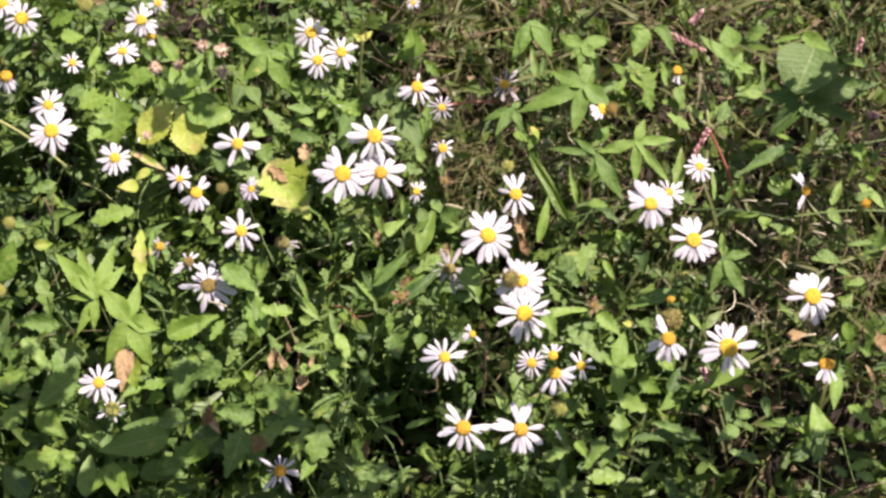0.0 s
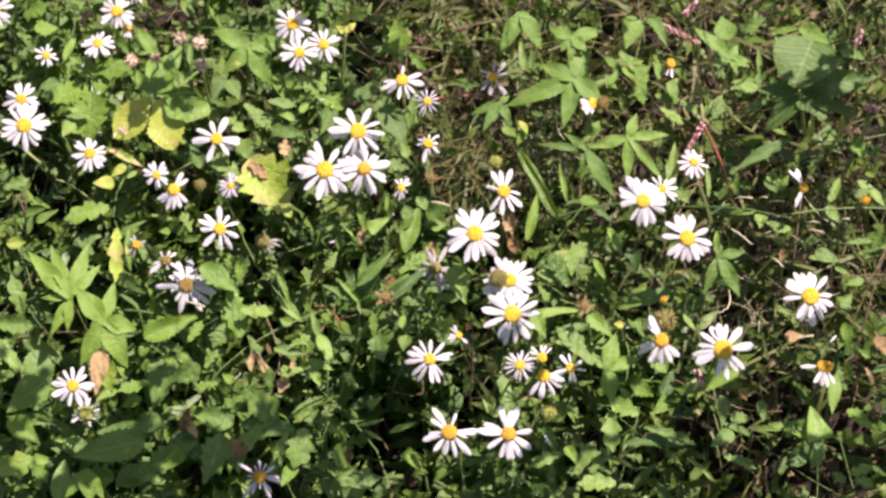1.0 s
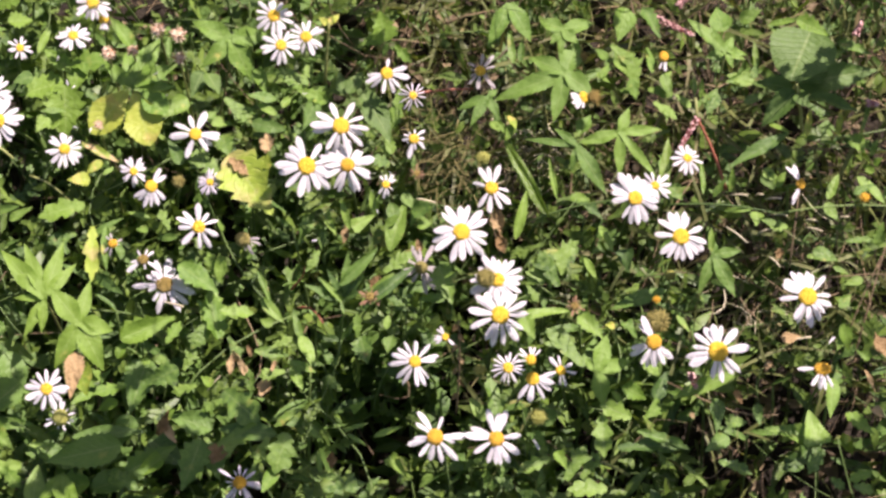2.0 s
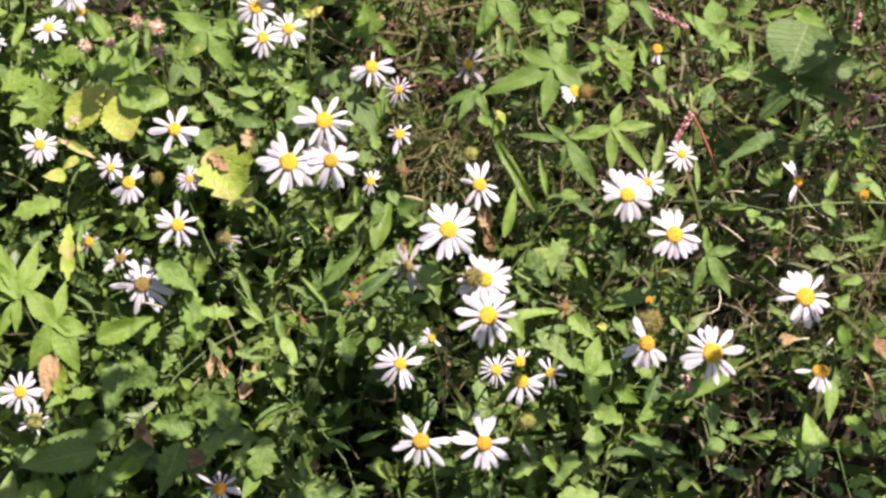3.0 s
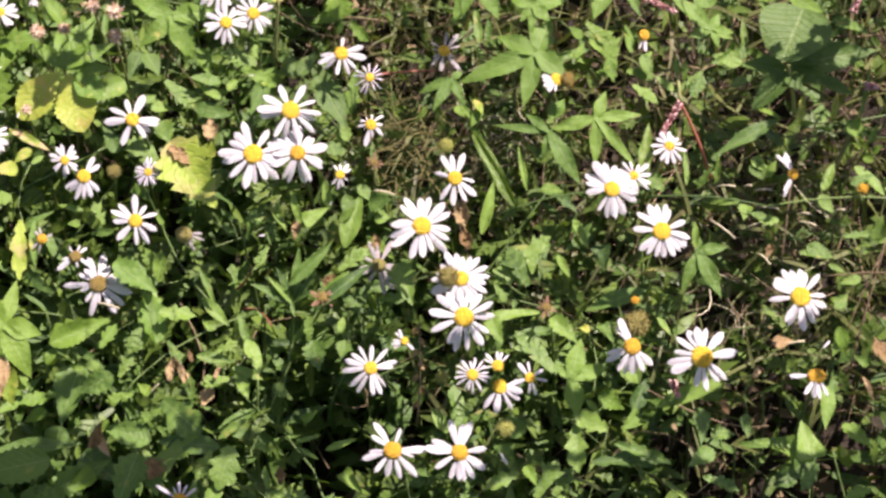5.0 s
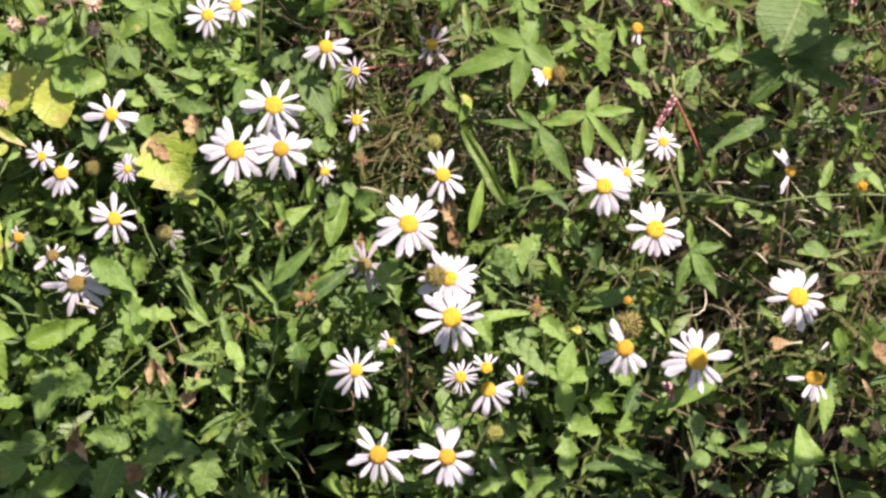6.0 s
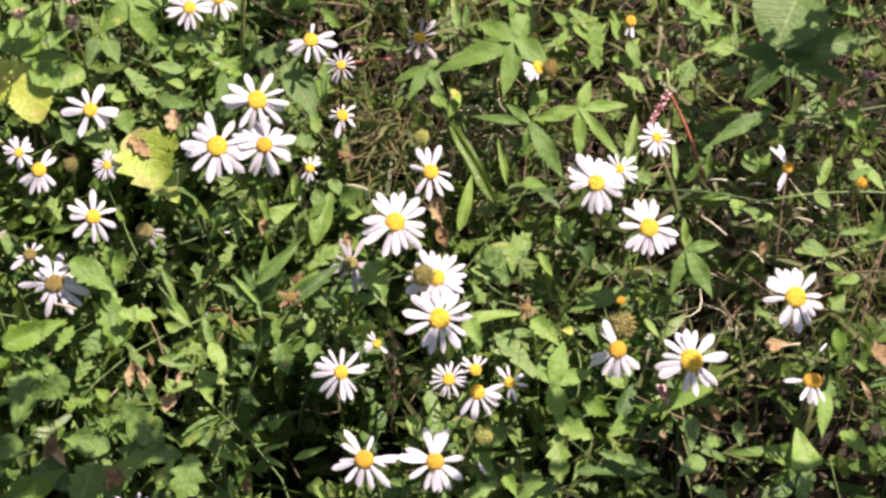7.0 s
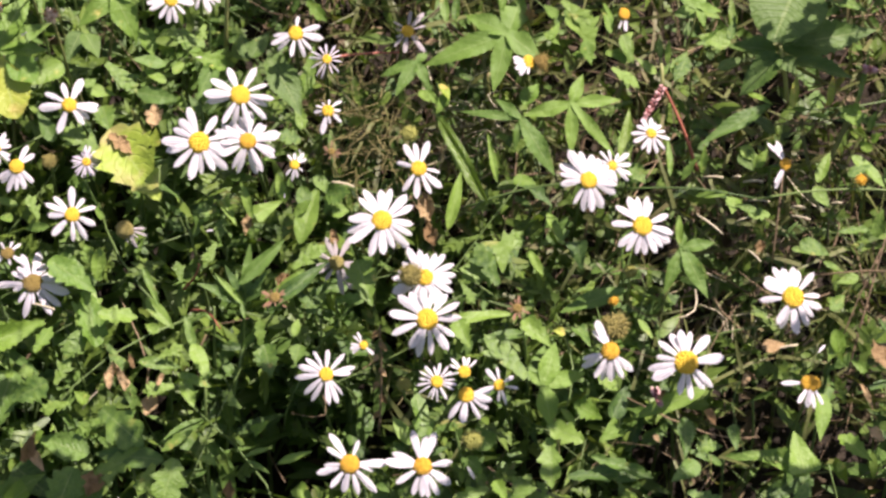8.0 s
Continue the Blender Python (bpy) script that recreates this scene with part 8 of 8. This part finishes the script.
shade_spray(arching, 0.329, 0.146, 0.299, 0.004, 4, 0.006)
shade_spray(arching, 0.363, 0.125, 0.299, 0.006, 6, 0.007)
shade_spray(arching, 0.376, 0.128, 0.299, 0.009, 8, 0.012)
shade_spray(arching, 0.398, 0.131, 0.299, 0.006, 8, 0.008)
shade_spray(arching, 0.412, 0.143, 0.299, 0.008, 8, 0.011)
shade_spray(arching, 0.423, 0.125, 0.299, 0.007, 8, 0.010)
shade_spray(arching, 0.423, 0.176, 0.299, 0.005, 6, 0.006)
shade_spray(arching, 0.289, 0.128, 0.299, 0.008, 8, 0.011)
shade_spray(arching, 0.311, 0.122, 0.299, 0.006, 8, 0.008)
shade_spray(arching, 0.035, 0.149, 0.299, 0.006, 8, 0.008)
shade_spray(arching, 0.050, 0.137, 0.299, 0.007, 8, 0.009)
shade_spray(arching, 0.092, 0.152, 0.299, 0.006, 8, 0.008)
shade_spray(arching, 0.074, 0.162, 0.299, 0.005, 6, 0.006)
shade_spray(arching, 0.012, 0.179, 0.299, 0.005, 6, 0.006)
shade_spray(arching, 0.015, 0.191, 0.299, 0.004, 4, 0.006)
shade_spray(arching, 0.313, 0.156, 0.299, 0.003, 4, 0.006)
shade_spray(arching, 0.383, 0.176, 0.299, 0.004, 4, 0.006)
shade_spray(arching, 0.365, 0.179, 0.299, 0.005, 6, 0.006)
shade_spray(arching, 0.388, 0.122, 0.299, 0.008, 8, 0.011)
shade_spray(arching, 0.000, 0.128, 0.299, 0.006, 8, 0.008)
shade_spray(arching, -0.030, 0.130, 0.299, 0.006, 8, 0.008)
shade_spray(arching, 0.072, 0.126, 0.299, 0.007, 8, 0.009)
shade_spray(arching, 0.058, 0.116, 0.299, 0.006, 8, 0.008)
shade_spray(arching, 0.290, 0.131, 0.299, 0.005, 6, 0.006)
shade_spray(arching, 0.305, 0.131, 0.299, 0.004, 4, 0.006)
shade_spray(arching, 0.337, 0.122, 0.299, 0.007, 8, 0.010)
shade_spray(arching, 0.406, 0.125, 0.299, 0.008, 8, 0.011)
shade_spray(arching, 0.422, 0.140, 0.299, 0.006, 6, 0.007)
shade_spray(arching, 0.025, 0.122, 0.299, 0.005, 6, 0.007)
shade_spray(arching, 0.025, 0.246, 0.299, 0.002, 2, 0.006)
shade_spray(arching, 0.069, 0.261, 0.299, 0.004, 4, 0.006)
shade_spray(arching, 0.061, 0.255, 0.299, 0.004, 4, 0.006)
shade_spray(arching, 0.334, 0.162, 0.299, 0.003, 4, 0.006)
shade_spray(arching, 0.356, 0.163, 0.299, 0.003, 2, 0.006)
shade_spray(arching, 0.333, 0.146, 0.299, 0.003, 2, 0.006)
shade_spray(arching, 0.214, 0.160, 0.299, 0.003, 2, 0.006)
shade_spray(arching, -0.080, 0.173, 0.299, 0.008, 8, 0.009)
shade_spray(arching, -0.064, 0.173, 0.299, 0.008, 8, 0.009)
shade_spray(arching, -0.083, 0.146, 0.299, 0.008, 8, 0.010)
shade_spray(arching, -0.054, 0.186, 0.299, 0.006, 6, 0.007)
shade_spray(arching, -0.075, 0.196, 0.299, 0.005, 6, 0.006)
shade_spray(arching, -0.088, 0.159, 0.299, 0.006, 6, 0.007)
shade_spray(arching, -0.085, 0.119, 0.299, 0.008, 8, 0.011)
shade_spray(arching, -0.065, 0.161, 0.299, 0.005, 6, 0.006)
shade_spray(arching, -0.087, 0.217, 0.299, 0.004, 4, 0.006)
shade_spray(arching, -0.037, 0.118, 0.299, 0.006, 6, 0.008)
shade_spray(arching, -0.052, 0.116, 0.299, 0.007, 8, 0.009)
shade_spray(arching, -0.072, 0.113, 0.299, 0.007, 8, 0.009)
arching = shrub(((0.481, 0.264, 0.139), (0.349, 0.296, 0.139), (0.209, 0.307, 0.139), (0.072, 0.303, 0.139), (-0.066, 0.307, 0.139), (-0.220, 0.299, 0.139)), (0.80, 0.55, SOIL_N), "unseen leafy bough added to shade the top of the bank")
shade_spray(arching, 0.121, 0.237, 0.139, 0.006, 6, 0.006)
shade_spray(arching, -0.079, 0.225, 0.139, 0.006, 8, 0.007)
shade_spray(arching, -0.083, 0.210, 0.139, 0.006, 6, 0.006)
shade_spray(arching, -0.060, 0.224, 0.139, 0.005, 6, 0.006)
shade_spray(arching, -0.062, 0.213, 0.139, 0.005, 6, 0.006)
shade_spray(arching, 0.186, 0.253, 0.139, 0.006, 8, 0.007)
shade_spray(arching, 0.042, 0.235, 0.139, 0.006, 8, 0.007)
shade_spray(arching, 0.060, 0.241, 0.139, 0.005, 6, 0.006)
shade_spray(arching, 0.103, 0.231, 0.139, 0.005, 6, 0.006)
shade_spray(arching, 0.244, 0.228, 0.139, 0.005, 6, 0.006)
shade_spray(arching, 0.005, 0.257, 0.139, 0.004, 4, 0.006)
shade_spray(arching, -0.123, 0.264, 0.139, 0.006, 6, 0.007)
shade_spray(arching, -0.169, 0.225, 0.139, 0.006, 6, 0.006)
arching = shrub(((0.481, 0.203, 0.139), (0.396, 0.214, 0.139), (0.347, 0.220, 0.139), (0.305, 0.224, 0.139)), (0.80, 0.42, SOIL_N), "short unseen leafy bough added to shade the heart-leaved vine")
shade_spray(arching, 0.328, 0.206, 0.139, 0.007, 8, 0.008)
shade_spray(arching, 0.341, 0.212, 0.139, 0.006, 8, 0.007)
shade_spray(arching, 0.345, 0.199, 0.139, 0.005, 6, 0.006)
shade_spray(arching, 0.310, 0.205, 0.139, 0.005, 6, 0.006)
shade_spray(arching, 0.326, 0.238, 0.139, 0.004, 4, 0.006)
shade_spray(arching, 0.300, 0.176, 0.139, 0.005, 6, 0.006)
shade_spray(arching, 0.277, 0.219, 0.139, 0.005, 6, 0.006)
shade_spray(arching, 0.333, 0.259, 0.139, 0.005, 6, 0.006)
shade_spray(arching, 0.347, 0.251, 0.139, 0.005, 6, 0.006)
shade_spray(arching, 0.280, 0.214, 0.139, 0.004, 4, 0.006)
shade_spray(arching, 0.264, 0.190, 0.139, 0.004, 4, 0.006)
shade_spray(arching, 0.310, 0.194, 0.139, 0.005, 6, 0.006)
shade_spray(arching, 0.308, 0.227, 0.139, 0.006, 6, 0.006)
shade_spray(arching, 0.318, 0.228, 0.139, 0.008, 8, 0.009)
shade_spray(arching, 0.330, 0.224, 0.139, 0.008, 8, 0.009)
shade_spray(arching, 0.343, 0.219, 0.139, 0.007, 8, 0.008)
shade_spray(arching, 0.312, 0.216, 0.139, 0.005, 6, 0.006)
shade_spray(arching, 0.291, 0.189, 0.139, 0.006, 8, 0.007)
shade_spray(arching, 0.322, 0.186, 0.139, 0.007, 8, 0.007)
shade_spray(arching, 0.278, 0.209, 0.139, 0.005, 6, 0.006)
shade_spray(arching, 0.342, 0.192, 0.139, 0.005, 6, 0.006)
shade_spray(arching, 0.319, 0.201, 0.139, 0.005, 6, 0.006)
shade_spray(arching, 0.303, 0.184, 0.139, 0.005, 6, 0.006)


def meadow(name, label, mat, count, seed):
    """Weeds over the rest of the bank and the level ground, thinning out with distance; none among the flowers."""
    rng = random.Random(seed)
    verts, faces, uvs = [], [], []
    forms = [blade(pointed, 4, fold=0.3, droop=d, wave=0.05, rng=rng, cols=1) for d in (0.1183, 0.4076, 0.5)]
    made = 0
    while made < count:
        x, y = rng.gauss(0, 1.6), 0.2 + rng.gauss(0, 1.4)
        if abs(x) < 0.36 and -0.28 < y < 0.26:
            continue
        if noise.noise((x * 1.3, y * 1.3, 4)) < -0.25:
            continue
        made += 1
        far = min(1.0, math.hypot(x, y) / 2.5)
        place = Vector((x, y, soil_height(y) + rng.uniform(0.0, 0.21 - 0.13 * far)))
        s = rng.uniform(0.03, 0.06) * (1 + 1.3 * far)
        m = Euler((rng.gauss(0.2, 0.6), rng.gauss(0, 0.6), rng.uniform(0, math.tau))).to_matrix()
        fv, ff, fu = forms[made % 3]
        base = len(verts)
        verts += [place + (m @ p) * s for p in fv]
        faces += [tuple(base + i for i in q) for q in ff]
        uvs += fu
    ob = new(name, mesh_of(name, verts, faces, mat, uvs))
    return tagged(ob, label, "undergrowth", kind="stuff")


meadow("bank_weeds", "green weeds covering the rest of the bank", UNDER, 16000, 37)
